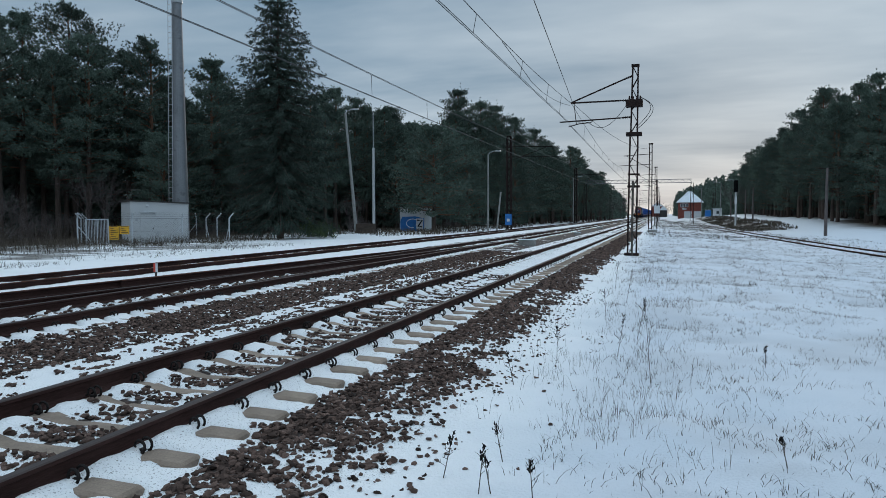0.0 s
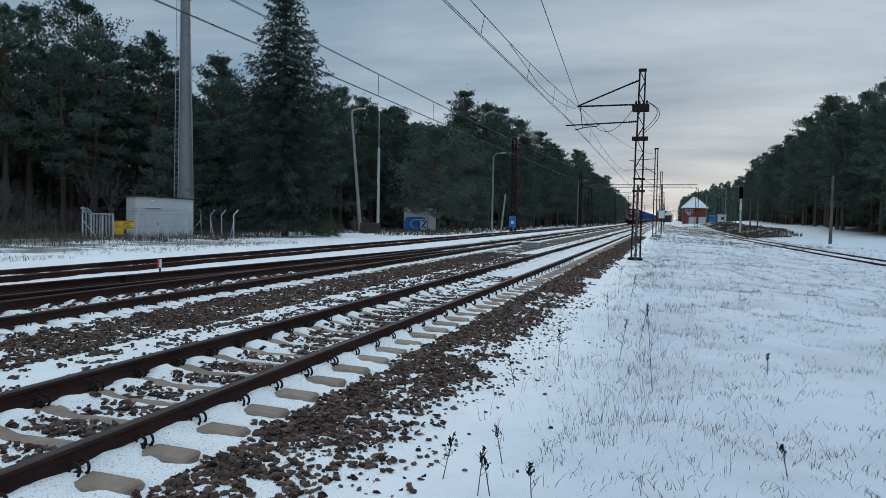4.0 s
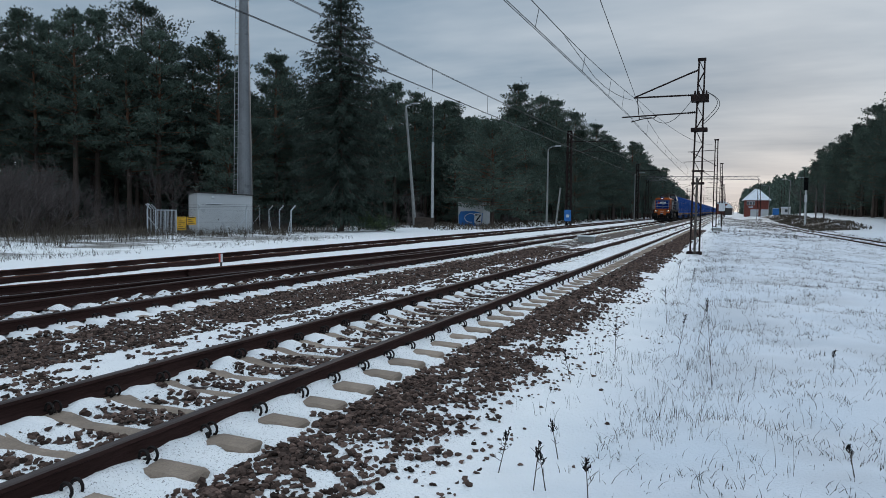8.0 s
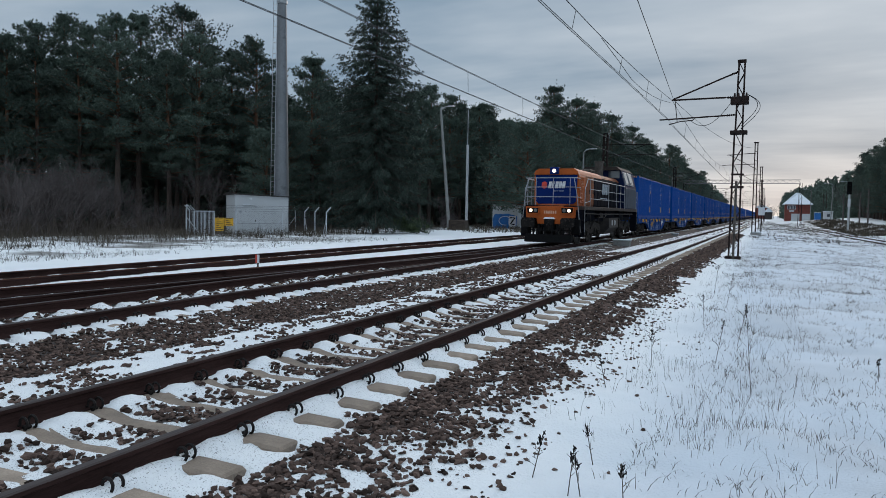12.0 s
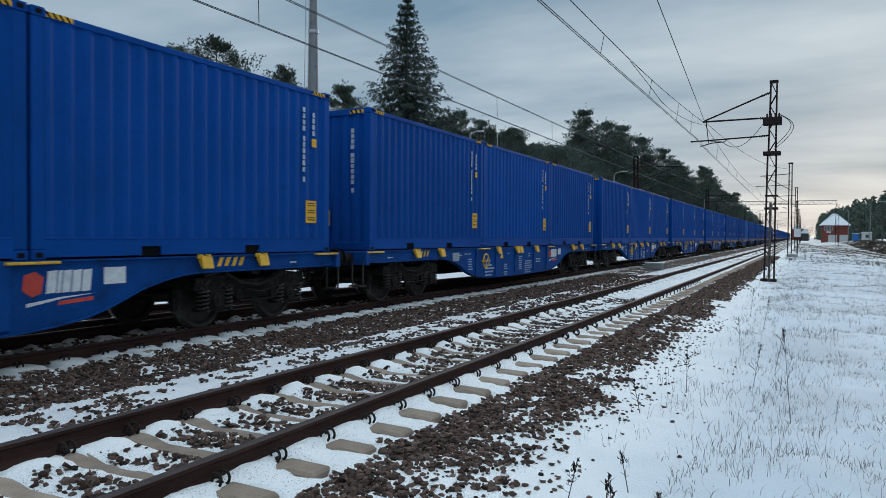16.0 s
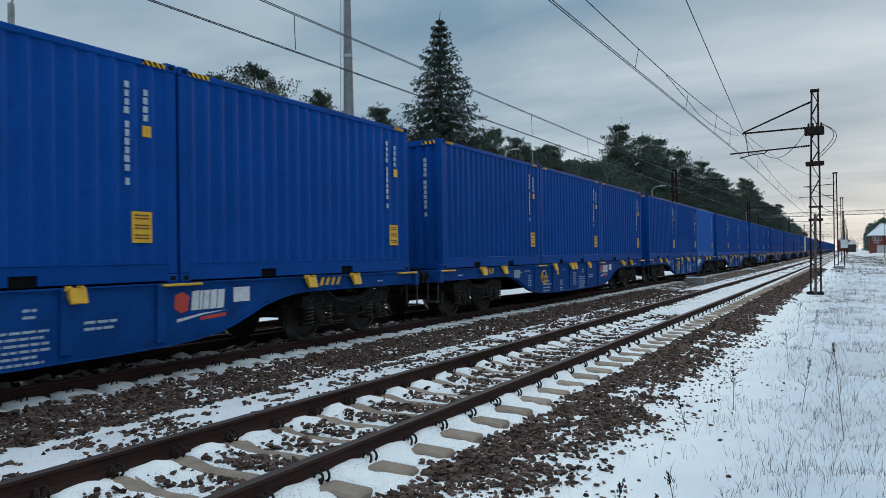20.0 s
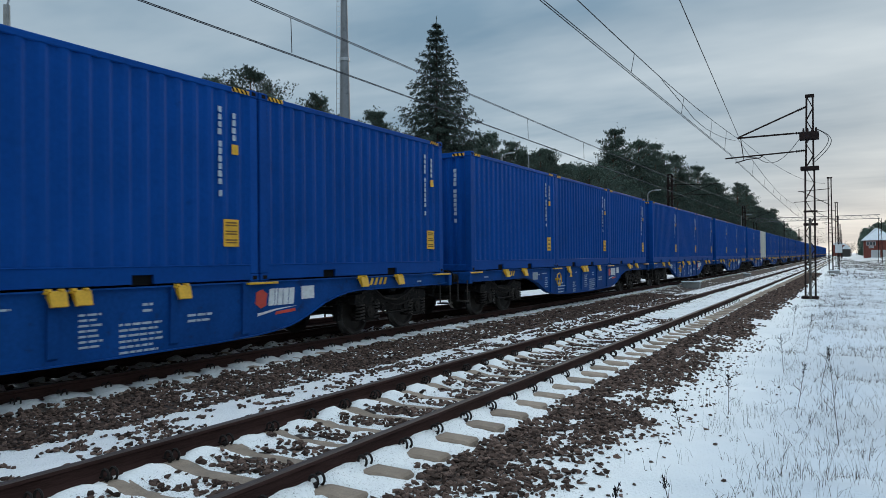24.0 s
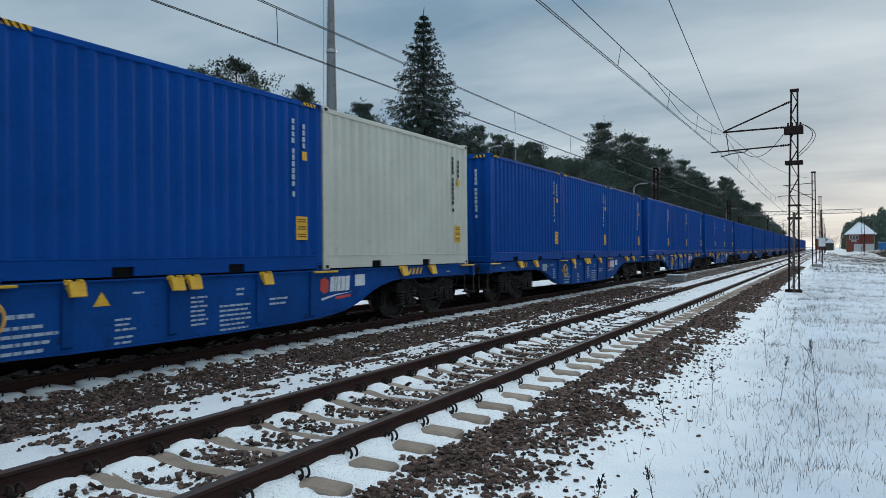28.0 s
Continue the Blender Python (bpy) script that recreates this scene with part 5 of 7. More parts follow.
    for s in (1, -1):
        for y in (7.9, 8.7):
            part("tank_gauge", bmbox(*sorted((s * 1.375, s * 1.41)), y - 0.12, y + 0.12, 0.86, 1.14, 0.01), "steel", tank, "pale gauge plate")
        bm = bmesh.new()
        tube(bm, (s * 1.12, 5.0, 1.42), (s * 1.12, 6.9, 1.42), 0.14, n=14)
        part("air_tank", bm, "wheel", g, "grimy air tank")
        bm = bmesh.new()
        pipe(bm, [(s * 1.36, 1.0, 1.52), (s * 1.38, 4.0, 1.48), (s * 1.38, 9.5, 1.50), (s * 1.36, 14.8, 1.52)], 0.028, n=6)
        for y in (2.4, 4.4, 5.6, 11.2, 13.6):
            pipe(bm, [(s * 1.37, y, 1.5), (s * 1.34, y + 0.1, 1.2), (s * 1.3, y + 0.2, 0.95)], 0.022, n=5)
        part("brake_pipe", bm, "wheel", g, "grimy brake piping")
    wh = sp = None
    for c in (3.55, 12.9):
        bm = bmesh.new()
        for s in (1, -1):
            a, b = sorted((s * 0.98, s * 1.16))
            prism(bm, [(c - 2.1, 0.95), (c - 2.1, 0.74), (c - 0.75, 0.74), (c - 0.5, 0.52), (c + 0.5, 0.52), (c + 0.75, 0.74), (c + 2.1, 0.74), (c + 2.1, 0.95), (c + 0.8, 1.08), (c - 0.8, 1.08)], "x", a, b)
            for y in (-1.3, 1.3):
                box(bm, *sorted((s * 1.0, s * 1.24)), c + y - 0.2, c + y + 0.2, 0.36, 0.72, 0.03)
                tube(bm, (s * 1.22, c + y, 0.54), (s * 1.30, c + y, 0.54), 0.13, n=14)
                box(bm, *sorted((s * 1.0, s * 1.2)), c + y - 0.55, c + y + 0.55, 0.34, 0.40, 0.01)
            tube(bm, (s * 1.18, c - 0.25, 0.78), (s * 1.24, c + 0.45, 1.18), 0.05, n=8)
            box(bm, *sorted((s * 1.05, s * 1.3)), c - 2.35, c - 2.05, 0.75, 1.25, 0.02)
        bg = part("bogie", bm, "gear", g, "dirty two-axle bogie frame")
        for y in (-1.3, 1.3):
            for s in (1, -1):
                mm = Matrix.Translation((s * 0.755, c + y, 0.54)) @ Matrix.Rotation(0 if s > 0 else math.pi, 4, "Z") @ Matrix.Scale(1.17, 4)
                if wh is None:
                    wh = part("wheel", wheel_bm(), ("wheel", "tread"), bg, "steel driving wheel")
                    wh.matrix_basis = mm
                else:
                    again(wh, bg, mm)
                for dy in (-0.4, 0.4):
                    mm = pose(s * 1.13, c + y + dy, 0.40)
                    if sp is None:
                        bm = bmesh.new()
                        pipe(bm, [(0.10 * math.cos(k * math.pi / 4), 0.10 * math.sin(k * math.pi / 4), 0.0085 * k) for k in range(42)], 0.022, n=5)
                        sp = part("coil_spring", bm, "wheel", bg)
                        sp.matrix_basis = mm
                    else:
                        again(sp, bg, mm)
    # buffers with wide plates, coupling with a snow cap, plough
    for s in (1, -1):
        bm = bmesh.new()
        tube(bm, (s * 0.94, 0.0, 1.05), (s * 0.94, -0.45, 1.05), 0.14, n=14)
        prism(bm, [(s * 0.66, 0.84), (s * 0.62, 0.94), (s * 0.62, 1.20), (s * 0.70, 1.28), (s * 1.18, 1.28), (s * 1.27, 1.18), (s * 1.27, 0.92), (s * 1.18, 0.84)], "y", -0.54, -0.47)
        part("buffer", bm, "dark", g, "dark wide buffer plate")
        box_bm = bmesh.new()
        box(box_bm, *sorted((s * 1.02, s * 1.42)), -0.05, 0.25, 0.5, 1.22, 0.03)
        part("sand_box", box_bm, "black", g, "black box beside the buffer")
    bm = bmesh.new()
    prism(bm, [(-0.10, 0.12), (-0.42, 0.14), (-0.34, 0.50), (-0.06, 0.50)], "x", -1.12, 1.12)
    for x in (-1.0, -0.72, -0.45, -0.18, 0.18, 0.45, 0.72, 1.0):
        box(bm, x - 0.03, x + 0.03, -0.34, -0.24, 0.45, 0.98)
    box(bm, -1.08, 1.08, -0.32, -0.27, 0.66, 0.72)
    part("plough", bm, "black", g, "black rail guard")
    bm = bmesh.new()
    box(bm, -0.22, 0.22, -0.30, 0.0, 0.70, 1.22, 0.04)
    tube(bm, (0, -0.3, 1.0), (0, -0.55, 0.9), 0.06, n=8)
    for x in (-0.5, -0.35, 0.35, 0.5):
        pipe(bm, [(x, -0.06, 0.98), (x * 1.1, -0.34, 0.66), (x * 1.15, -0.22, 0.40)], 0.03, n=6)
    cp = part("coupling", bm, "dark", g)
    bm = bmesh.new()
    prism(bm, [(-0.26, 1.22), (0.26, 1.22), (0.18, 1.30), (-0.16, 1.31)], "y", -0.32, 0.0)
    part("snow_cap", bm, "snow", cp, "cap of snow on the coupling")
    MOVING.append((g, 0.0))


def build_train():
    loco()
    w = wagon()
    blue = container("blue", "blue corrugated steel shipping container with white lettering", 5)
    pale = container("lightblue", "lighter blue corrugated steel shipping container", 25)
    ivory = container("white_box", "off-white corrugated steel shipping container", 45)
    w2 = wagon(True)
    blue2 = container("blue", "blue corrugated steel shipping container far down the train", 5, True)
    used = {w: False, w2: False, blue: False, blue2: False, pale: False, ivory: False}
    for k in range(WAGONS):
        off = FIRST_LOAD + WAGON * k
        wk = w if k < 17 else w2
        ob = wk if not used[wk] else copy_thing(wk, pose(0, 0, 0))
        used[wk] = True
        MOVING.append((ob, off))
        for j in range(3):
            src = ivory if (k, j) == (13, 2) else pale if (k, j) in ((7, 2),) else blue if k < 17 else blue2
            ob = src if not used[src] else copy_thing(src, pose(0, 0, 0))
            used[src] = True
            MOVING.append((ob, off + j * 6.106))


build_train()


# ---- overhead line ----
def gz(x, y):
    return float(ground_z(np.array([x]), np.array([y]))[0])


def lattice(bm, base, top, w0, w1, step=0.55, leg=0.044, depth=None, brace=0.019):
    """Two flat pairs of legs with zig-zag lacing, tapering from w0 to w1."""
    base, top = Vector(base), Vector(top)
    d = depth or 0.22
    n = max(3, int((top - base).length / step))

    def at(f, sx, sy):
        w = w0 + (w1 - w0) * f
        return base.lerp(top, f) + Vector((sx * w / 2, sy * d / 2, 0))
    for sx in (-1, 1):
        for sy in (-1, 1):
            tube(bm, at(0, sx, sy), at(1, sx, sy), leg, n=4)
    for i in range(n):
        f0, f1 = i / n, (i + 1) / n
        s = 1 if i % 2 else -1
        for sy in (-1, 1):
            tube(bm, at(f0, s, sy), at(f1, -s, sy), brace, n=4, caps=False)
        for sx in (-1, 1):
            tube(bm, at(f0, sx, s), at(f1, sx, -s), brace, n=4, caps=False)


def insulator(bm, p, q, r=0.055):
    """A string of ribbed discs."""
    p, q = Vector(p), Vector(q)
    n = 5
    for i in range(n):
        a, b = p.lerp(q, i / n), p.lerp(q, (i + 0.55) / n)
        tube(bm, a, b, r, r * 0.5, n=8)
    tube(bm, p, q, 0.02, n=5)


def big_mast():
    """The near lattice mast with its cantilever over track 1."""
    x, y = -1.31, 33.9
    z = gz(x, y)
    m = thing("catenary_mast", pose(x, y, z), "dark rusty lattice catenary mast with a cantilever arm and cable loops", "catenary mast", "masts of the overhead line")
    bm = bmesh.new()
    lattice(bm, (0.02, 0, 0), (0.07, 0, 5.4), 0.38, 0.33, 0.62)
    part("lower_shaft", bm, "mast", m)
    bm = bmesh.new()
    lattice(bm, (0.07, 0, 5.4), (0.11, 0, 8.33), 0.28, 0.23, 0.42)
    box(bm, -0.06, 0.28, -0.13, 0.13, 8.30, 8.40)
    part("upper_shaft", bm, "mast", m)
    part("base_plate", bmbox(-0.32, 0.32, -0.2, 0.2, -0.2, 0.10, 0.02), "mast", m)
    for h, w, d, t in ((6.55, 0.36, 0.26, 0.30), (5.28, 0.34, 0.25, 0.15), (3.55, 0.26, 0.16, 0.07), (3.0, 0.27, 0.17, 0.10), (1.45, 0.27, 0.17, 0.04)):
        part("cross_frame", bmbox(0.07 - w, 0.07 + w, -d, d, h, h + t, 0.012), "mast", m)
    bm = bmesh.new()
    tube(bm, (0.02, -0.22, -0.05), (0.05, -0.18, 3.3), 0.05, n=10)
    part("cable_pipe", bm, "stack", m, "grey cable pipe strapped to the mast")
    bm = bmesh.new()
    for x0 in (-0.2, -0.05, 0.12, 0.26):
        tube(bm, (0.07 + x0, -0.2, 6.84), (0.07 + x0, -0.2, 7.0), 0.05, 0.03, n=8)
    part("post_insulator", bm, "mast", m)
    # cantilever: strut, top arm, registration arm
    bm = bmesh.new()
    tube(bm, (-0.35, 0.3, 7.85), (-2.7, 0.4, 6.93), 0.035, n=8)
    insulator(bm, (-0.05, 0.1, 7.92), (-0.4, 0.3, 7.83))
    part("strut", bm, "mast", m)
    bm = bmesh.new()
    tube(bm, (-0.5, 0.3, 6.90), (-2.75, 0.4, 6.90), 0.038, n=8)
    insulator(bm, (-0.05, 0.1, 6.86), (-0.5, 0.3, 6.90))
    tube(bm, (-2.62, 0.4, 6.93), (-2.5, 0.4, 5.95), 0.018, n=6)
    part("top_arm", bm, "mast", m)
    bm = bmesh.new()
    tube(bm, (-0.5, 0.3, 6.13), (-3.25, 0.4, 6.05), 0.032, n=8)
    insulator(bm, (-0.05, 0.1, 6.13), (-0.5, 0.3, 6.13))
    pipe(bm, [(-1.75, 0.38, 6.08), (-1.85, 0.38, 5.98), (-2.35, 0.38, 5.95), (-2.85, 0.4, 5.83)], 0.022, n=6)
    part("registration_arm", bm, "mast", m)
    # hanging cable loops
    bm = bmesh.new()
    for a, b, lo, xo in (((0.35, -0.1, 6.95), (0.15, -0.1, 5.45), 0.75, 0.62), ((0.38, 0.1, 6.95), (0.15, 0.1, 5.6), 0.6, 0.50)):
        pts = []
        for k in range(15):
            f = k / 14
            ang = math.pi * f
            pts.append((a[0] + (b[0] - a[0]) * f + xo * math.sin(ang), a[1], a[2] + (b[2] - a[2]) * f + 0.18 * math.sin(ang * 0.9)))
        pipe(bm, pts, 0.014, n=5)
    pts = [(-0.2 - 2.2 * f, 0.1, 6.75 - 1.05 * math.sin(math.pi * min(1, f * 1.25) / 1.35)) for f in [k / 14 for k in range(15)]]
    pipe(bm, pts, 0.013, n=5)
    part("jumper_cable", bm, "wire", m, "sagging jumper cables")


def far_mast(x, y, top, arm=-2.8, heavy=False):
    z = gz(x, y)
    m = thing("catenary_mast", pose(x, y, z), "dark steel catenary mast beside the line", "catenary mast", "masts of the overhead line")
    h = top - z
    bm = bmesh.new()
    if heavy:
        lattice(bm, (0, 0, -0.1), (0, 0, h), 0.55, 0.42, 0.6, 0.07, 0.4, 0.032)
        for z0 in (1.6, 3.1, h - 2.3, h - 1.2):
            box(bm, -0.36, 0.36, -0.24, 0.24, z0, z0 + 0.14)
    for s in (-0.17, 0.17):
        tube(bm, (s, 0, -0.1), (s * 0.75, 0, h), 0.055, n=5)
    k = 0.3
    while k < h:
        box(bm, -0.17, 0.17, -0.03, 0.03, k, k + 0.05)
        k += 0.9
    part("shaft", bm, "mast", m)
    part("cap", bmbox(-0.24, 0.24, -0.12, 0.12, h, h + 0.13, 0.02), "mast", m)
    bm = bmesh.new()
    tube(bm, (0, 0, h - 1.0), (arm, 0.1, h - 1.15), 0.035, n=6)
    tube(bm, (0, 0, h - 2.1), (arm * 1.15, 0.1, h - 2.2), 0.03, n=6)
    tube(bm, (0, 0, h - 2.6), (arm * 0.9, 0.1, h - 1.15), 0.03, n=6)
    part("arm", bm, "mast", m)
    part("footing", bmbox(-0.35, 0.35, -0.35, 0.35, -0.3, 0.12, 0.03), "concrete_grey", m)
    return m


def wire_run(name, label, rows, r=0.012, mat="wire"):
    w = thing(name, pose(0, 0, 0), label, "overhead wire", "overhead wires")
    for pts in rows:
        bm = bmesh.new()
        pipe(bm, pts, r, n=5)
        part("wire", bm, mat, w)
    return w


def span(x0, x1, y0, y1, z, sag, n=14):
    out = []
    for k in range(n + 1):
        f = k / n
        y = y0 + (y1 - y0) * f
        out.append((x0 + (x1 - x0) * f, y, z - sag * 4 * f * (1 - f) + rise(y)))
    return out


def overhead():
    ends = [-26, 34.3, 82, 118, 165, 215, 265, 330, 420]
    stag = [-4.45, -4.15, -4.45, -4.1, -4.45, -4.1, -4.4, -4.2, -4.3]
    for k in range(len(ends) - 1):
        a, b = ends[k], ends[k + 1]
        zc = 5.66 if k < 1 else 5.6
        c1 = span(stag[k], stag[k + 1], a, b, zc, 0.04, 6)
        c2 = [(x + 0.05, y, z) for x, y, z in c1]
        wire_run("contact_wire", "pair of taut contact wires over the nearer line", [c1, c2], 0.0085)
        def top_z(y, a=a, b=b, first=(k == 0)):
            f = (y - a) / (b - a)
            if first:
                return float(np.interp(y, [-26, 5, 12, 16, 20, 25, 30, 34.3], [6.5, 6.13, 6.09, 6.08, 6.09, 6.20, 6.38, 6.57]))
            return 6.58 - 0.55 * 4 * f * (1 - f) + rise(y)
        top = [(stag[k] + (stag[k + 1] - stag[k]) * i / 24 + 0.1, a + (b - a) * i / 24, top_z(a + (b - a) * i / 24)) for i in range(25)]
        w = wire_run("messenger_wire", "sagging messenger wire with droppers", [top], 0.010)
        n = int((b - a) / 6)
        for y in (-14, -8, -1.5, 4.5, 10.6, 16.7, 22.4, 27.5, 31.0) if k == 0 else [a + (b - a) * i / n for i in range(1, n)]:
            f = (y - a) / (b - a)
            x = stag[k] + (stag[k + 1] - stag[k]) * f
            zt = top_z(y)
            bm = bmesh.new()
            tube(bm, (x + 0.1, y, zt), (x + 0.02, y, zc + rise(y)), 0.008, n=4)
            part("dropper", bm, "wire", w)
    wire_run("feeder_wire", "single feeder wire led to the cantilever tip", [[(-2.2, -2, 7.72), (-3.1, 16, 7.15), (-4.02, 34.3, 6.68)]], 0.012)
    wire_run("feeder_wire", "sagging cross wire near the mast", [span(-4.0, -1.2, 34.3, 60, 6.6, 0.5)], 0.01)
    wire_run("stitch_wire", "slack stitch wire slung under the messenger near the mast", [[(-4.15, 19.6, 6.09), (-4.16, 22.2, 5.97), (-4.17, 24.4, 5.84), (-4.17, 26.5, 5.86), (-4.16, 29.0, 5.99), (-4.14, 31.5, 6.18), (-4.12, 34.3, 6.47)]], 0.009)
    ends2 = [-37.9, 78.7, 138, 200, 265, 330]
    for k in range(len(ends2) - 1):
        a, b = ends2[k], ends2[k + 1]
        for base, zc, zm, sag in ((TRACK2, 5.54, 6.85, 0.64 if k == 0 else 0.5),):
            c1 = span(base - 0.1, base - 0.1, a, b, zc, 0.05, 8)
            c2 = [(x + 0.05, y, z) for x, y, z in c1]
            wire_run("contact_wire", "pair of taut contact wires over the train's line", [c1, c2], 0.0085)
            w = wire_run("messenger_wire", "sagging messenger wire with droppers", [span(base - 0.1, base - 0.1, a, b, zm, sag), [(x + 0.06, y, z) for x, y, z in span(base - 0.1, base - 0.1, a, b, zm, sag)]], 0.009)
            n = int((b - a) / 6.1)
            for i in range(1, n):
                f = i / n
                y = a + (b - a) * f
                bm = bmesh.new()
                tube(bm, (base - 0.1, y, zm - sag * 4 * f * (1 - f) + rise(y)), (base - 0.08, y, zc + rise(y)), 0.008, n=4)
                part("dropper", bm, "wire", w)


def signal_gantry():
    y = 172.0
    g = thing("signal_gantry", pose(0, y, 0), "grey lattice girder bridging all the tracks", "gantry")
    x0, x1, z = -17.0, 6.2, 8.6
    bm = bmesh.new()
    for zz in (z, z + 0.75):
        for yy in (-0.3, 0.3):
            tube(bm, (x0, yy, zz), (x1, yy, zz), 0.06, n=4)
    n = 34
    for i in range(n):
        a, b = x0 + (x1 - x0) * i / n, x0 + (x1 - x0) * (i + 1) / n
        for yy in (-0.3, 0.3):
            tube(bm, (a, yy, z + (0.75 if i % 2 else 0)), (b, yy, z + (0 if i % 2 else 0.75)), 0.03, n=4)
    part("girder", bm, "tower", g, "grey lattice girder")
    for x in (x0, x1):
        bm = bmesh.new()
        g0 = gz(x, y)
        lattice(bm, (x, 0, g0 - 0.2), (x, 0, z), 0.7, 0.5, 0.9, 0.06, 0.5, 0.03)
        part("leg", bm, "mast", g, "dark lattice leg")


big_mast()
for mx, my, mt in ((-1.25, 82, 8.95), (-1.0, 118, 8.7), (-1.2, 165, 8.9), (-1.1, 215, 9.0), (-1.1, 265, 9.0), (-1.1, 330, 9.3), (-1.3, 385, 9.4), (-1.5, 440, 9.6), (-1.8, 500, 9.8)):
    far_mast(mx, my, mt)
for mx, my, mt in ((-15.9, 78.7, 9.9), (-15.4, 138, 10.0), (-13.2, 200, 9.6), (-13.0, 265, 9.6), (-12.6, 330, 9.8), (-12.8, 390, 9.9), (-13.0, 450, 10.0)):
    far_mast(mx, my, mt, arm=4.6, heavy=my < 150)
overhead()
signal_gantry()


# ---- poles and signals ----
def lamp_pole(x, y, h, lean_x, head, label, r0=0.16, r1=0.09, mat="concrete_grey"):
    z = gz(x, y)
    p = thing("street_lamp", pose(x, y, z), label, "street lamp", "lamp posts by the line")
    bm = bmesh.new()
    tube(bm, (0, 0, -0.2), (lean_x, 0, h), r0, r1, n=10)
    part("pole", bm, mat, p)
    if head:
        bm = bmesh.new()
        pts = [(lean_x, 0, h - 0.05), (lean_x + head * 0.25, 0, h + 0.22), (lean_x + head * 0.7, 0, h + 0.36), (lean_x + head, 0, h + 0.38)]
        pipe(bm, pts, 0.035, n=6)
        part("arm", bm, "steel", p)
        bm = bmesh.new()
        e = lean_x + head
        prism(bm, [(e - 0.1, 0.30), (e + (0.6 if head > 0 else -0.6), 0.32), (e + (0.55 if head > 0 else -0.55), 0.44), (e, 0.46)], "y", -0.13, 0.13)
        for v in bm.verts:
            v.co.z += h
        part("lantern", bm, "steel", p, "grey lantern")
    return p


def poles():
    lamp_pole(-30.2, 70.5, 12.3, -1.15, 0.9, "leaning weathered concrete lamp post", 0.19, 0.12)
    p = thing("radio_pole", pose(-30.5, 76, gz(-30.5, 76)), "pale two-stage mast by the forest edge", "pole")
    bm = bmesh.new()
    tube(bm, (0, 0, -0.1), (0, 0, 9.2), 0.17, 0.14, n=10)
    part("lower_tube", bm, "shed", p, "pale grey tube")
    bm = bmesh.new()
    tube(bm, (0, 0, 9.2), (0, 0, 13.0), 0.045, n=6)
    part("upper_rod", bm, "steel", p)
    part("collar", bmbox(-0.2, 0.2, -0.2, 0.2, -0.1, 0.5, 0.03), "roof_dark", p)
    lamp_pole(-19.6, 84.5, 8.9, 0.05, 0.9, "slim concrete lamp post beside the siding", 0.13, 0.08)
    lamp_pole(-17.2, 150, 9.0, 0.0, 1.3, "slim lamp post with a curved arm", 0.12, 0.08)
    lamp_pole(-25.13, 15.0, 10.68, 0.0, 0.6, "grey lamp post behind the train", 0.17, 0.11)
    lamp_pole(12.0, 252, 9.0, 0.0, -1.3, "slim lamp post beside the brick house", 0.12, 0.08)
    lamp_pole(15.0, 215, 9.3, 0.25, -1.5, "slim leaning lamp post near the brick house", 0.12, 0.08)
    lamp_pole(14.3, 160, 7.9, 0.0, -1.1, "slim lamp post behind the signal", 0.12, 0.08)
    p = thing("telegraph_pole", pose(15.6, 81.5, gz(15.6, 81.5)), "weathered timber pole with a short cross bar", "pole")
    bm = bmesh.new()
    tube(bm, (0, 0, -0.2), (0.05, 0, 6.75), 0.17, 0.12, n=10)
    part("pole", bm, "twig", p)
    bm = bmesh.new()
    tube(bm, (-0.75, 0, 6.72), (0.6, 0, 6.72), 0.035, n=6)
    part("cross_bar", bm, "mast", p)
    for x, y, h in ((13.4, 162, 6.0), (17.0, 170, 6.2), (16.3, 150, 6.3)):
        p = thing("telegraph_pole", pose(x, y, gz(x, y)), "slim dark timber pole near the woods", "pole", "poles by the woods")
        bm = bmesh.new()
        tube(bm, (0, 0, -0.2), (0, 0, h), 0.15, 0.1, n=8)
        part("pole", bm, "twig", p)
    # signal
    x, y = 11.75, 133
    s = thing("railway_signal", pose(x, y, gz(x, y)), "colour-light signal on a pale striped post", "railway signal")
    bm = bmesh.new()
    tube(bm, (0, 0, -0.1), (0, 0, 7.2), 0.14, n=10)
    part("post", bm, "shed", s, "pale post")
    bm = bmesh.new()
    box(bm, -0.32, 0.32, -0.16, 0.12, 5.9, 7.95, 0.08)
    for k in range(3):
        tube(bm, (0, -0.16, 6.2 + k * 0.6), (0, -0.36, 6.26 + k * 0.6), 0.16, n=10, caps=False)
    part("signal_head", bm, "black", s, "black signal head")
    part("red_plate", bmbox(-0.2, 0.2, -0.165, -0.145, 4.0, 5.2), "white", s)
    # blue dwarf plate by the mast, leaning white stake
    x, y = -15.75, 77.6
    s = thing("line_side_sign", pose(x, y, gz(x, y)), "small blue plate on a short post by the siding", "sign")
    part("plate", bmbox(-0.36, 0.36, -0.02, 0.02, 0.55, 1.75, 0.015), "graffiti_blue", s, "blue plate")
    bm = bmesh.new()
    tube(bm, (-0.25, 0.05, -0.1), (-0.25, 0.05, 1.7), 0.05, n=6)
    tube(bm, (0.25, 0.05, -0.1), (0.25, 0.05, 1.7), 0.05, n=6)
    part("post", bm, "roof_dark", s)
    part("mark", bmbox(-0.15, 0.15, -0.027, -0.02, 0.95, 1.25), "white", s, "white mark")
    s = thing("stake", pose(-17.0, 77.5, gz(-17.0, 77.5)), "leaning pale concrete stake", "stake")
    bm = bmesh.new()
    tube(bm, (0, 0, -0.1), (0.45, 0, 4.2), 0.1, n=6)
    part("shaft", bm, "concrete_grey", s)
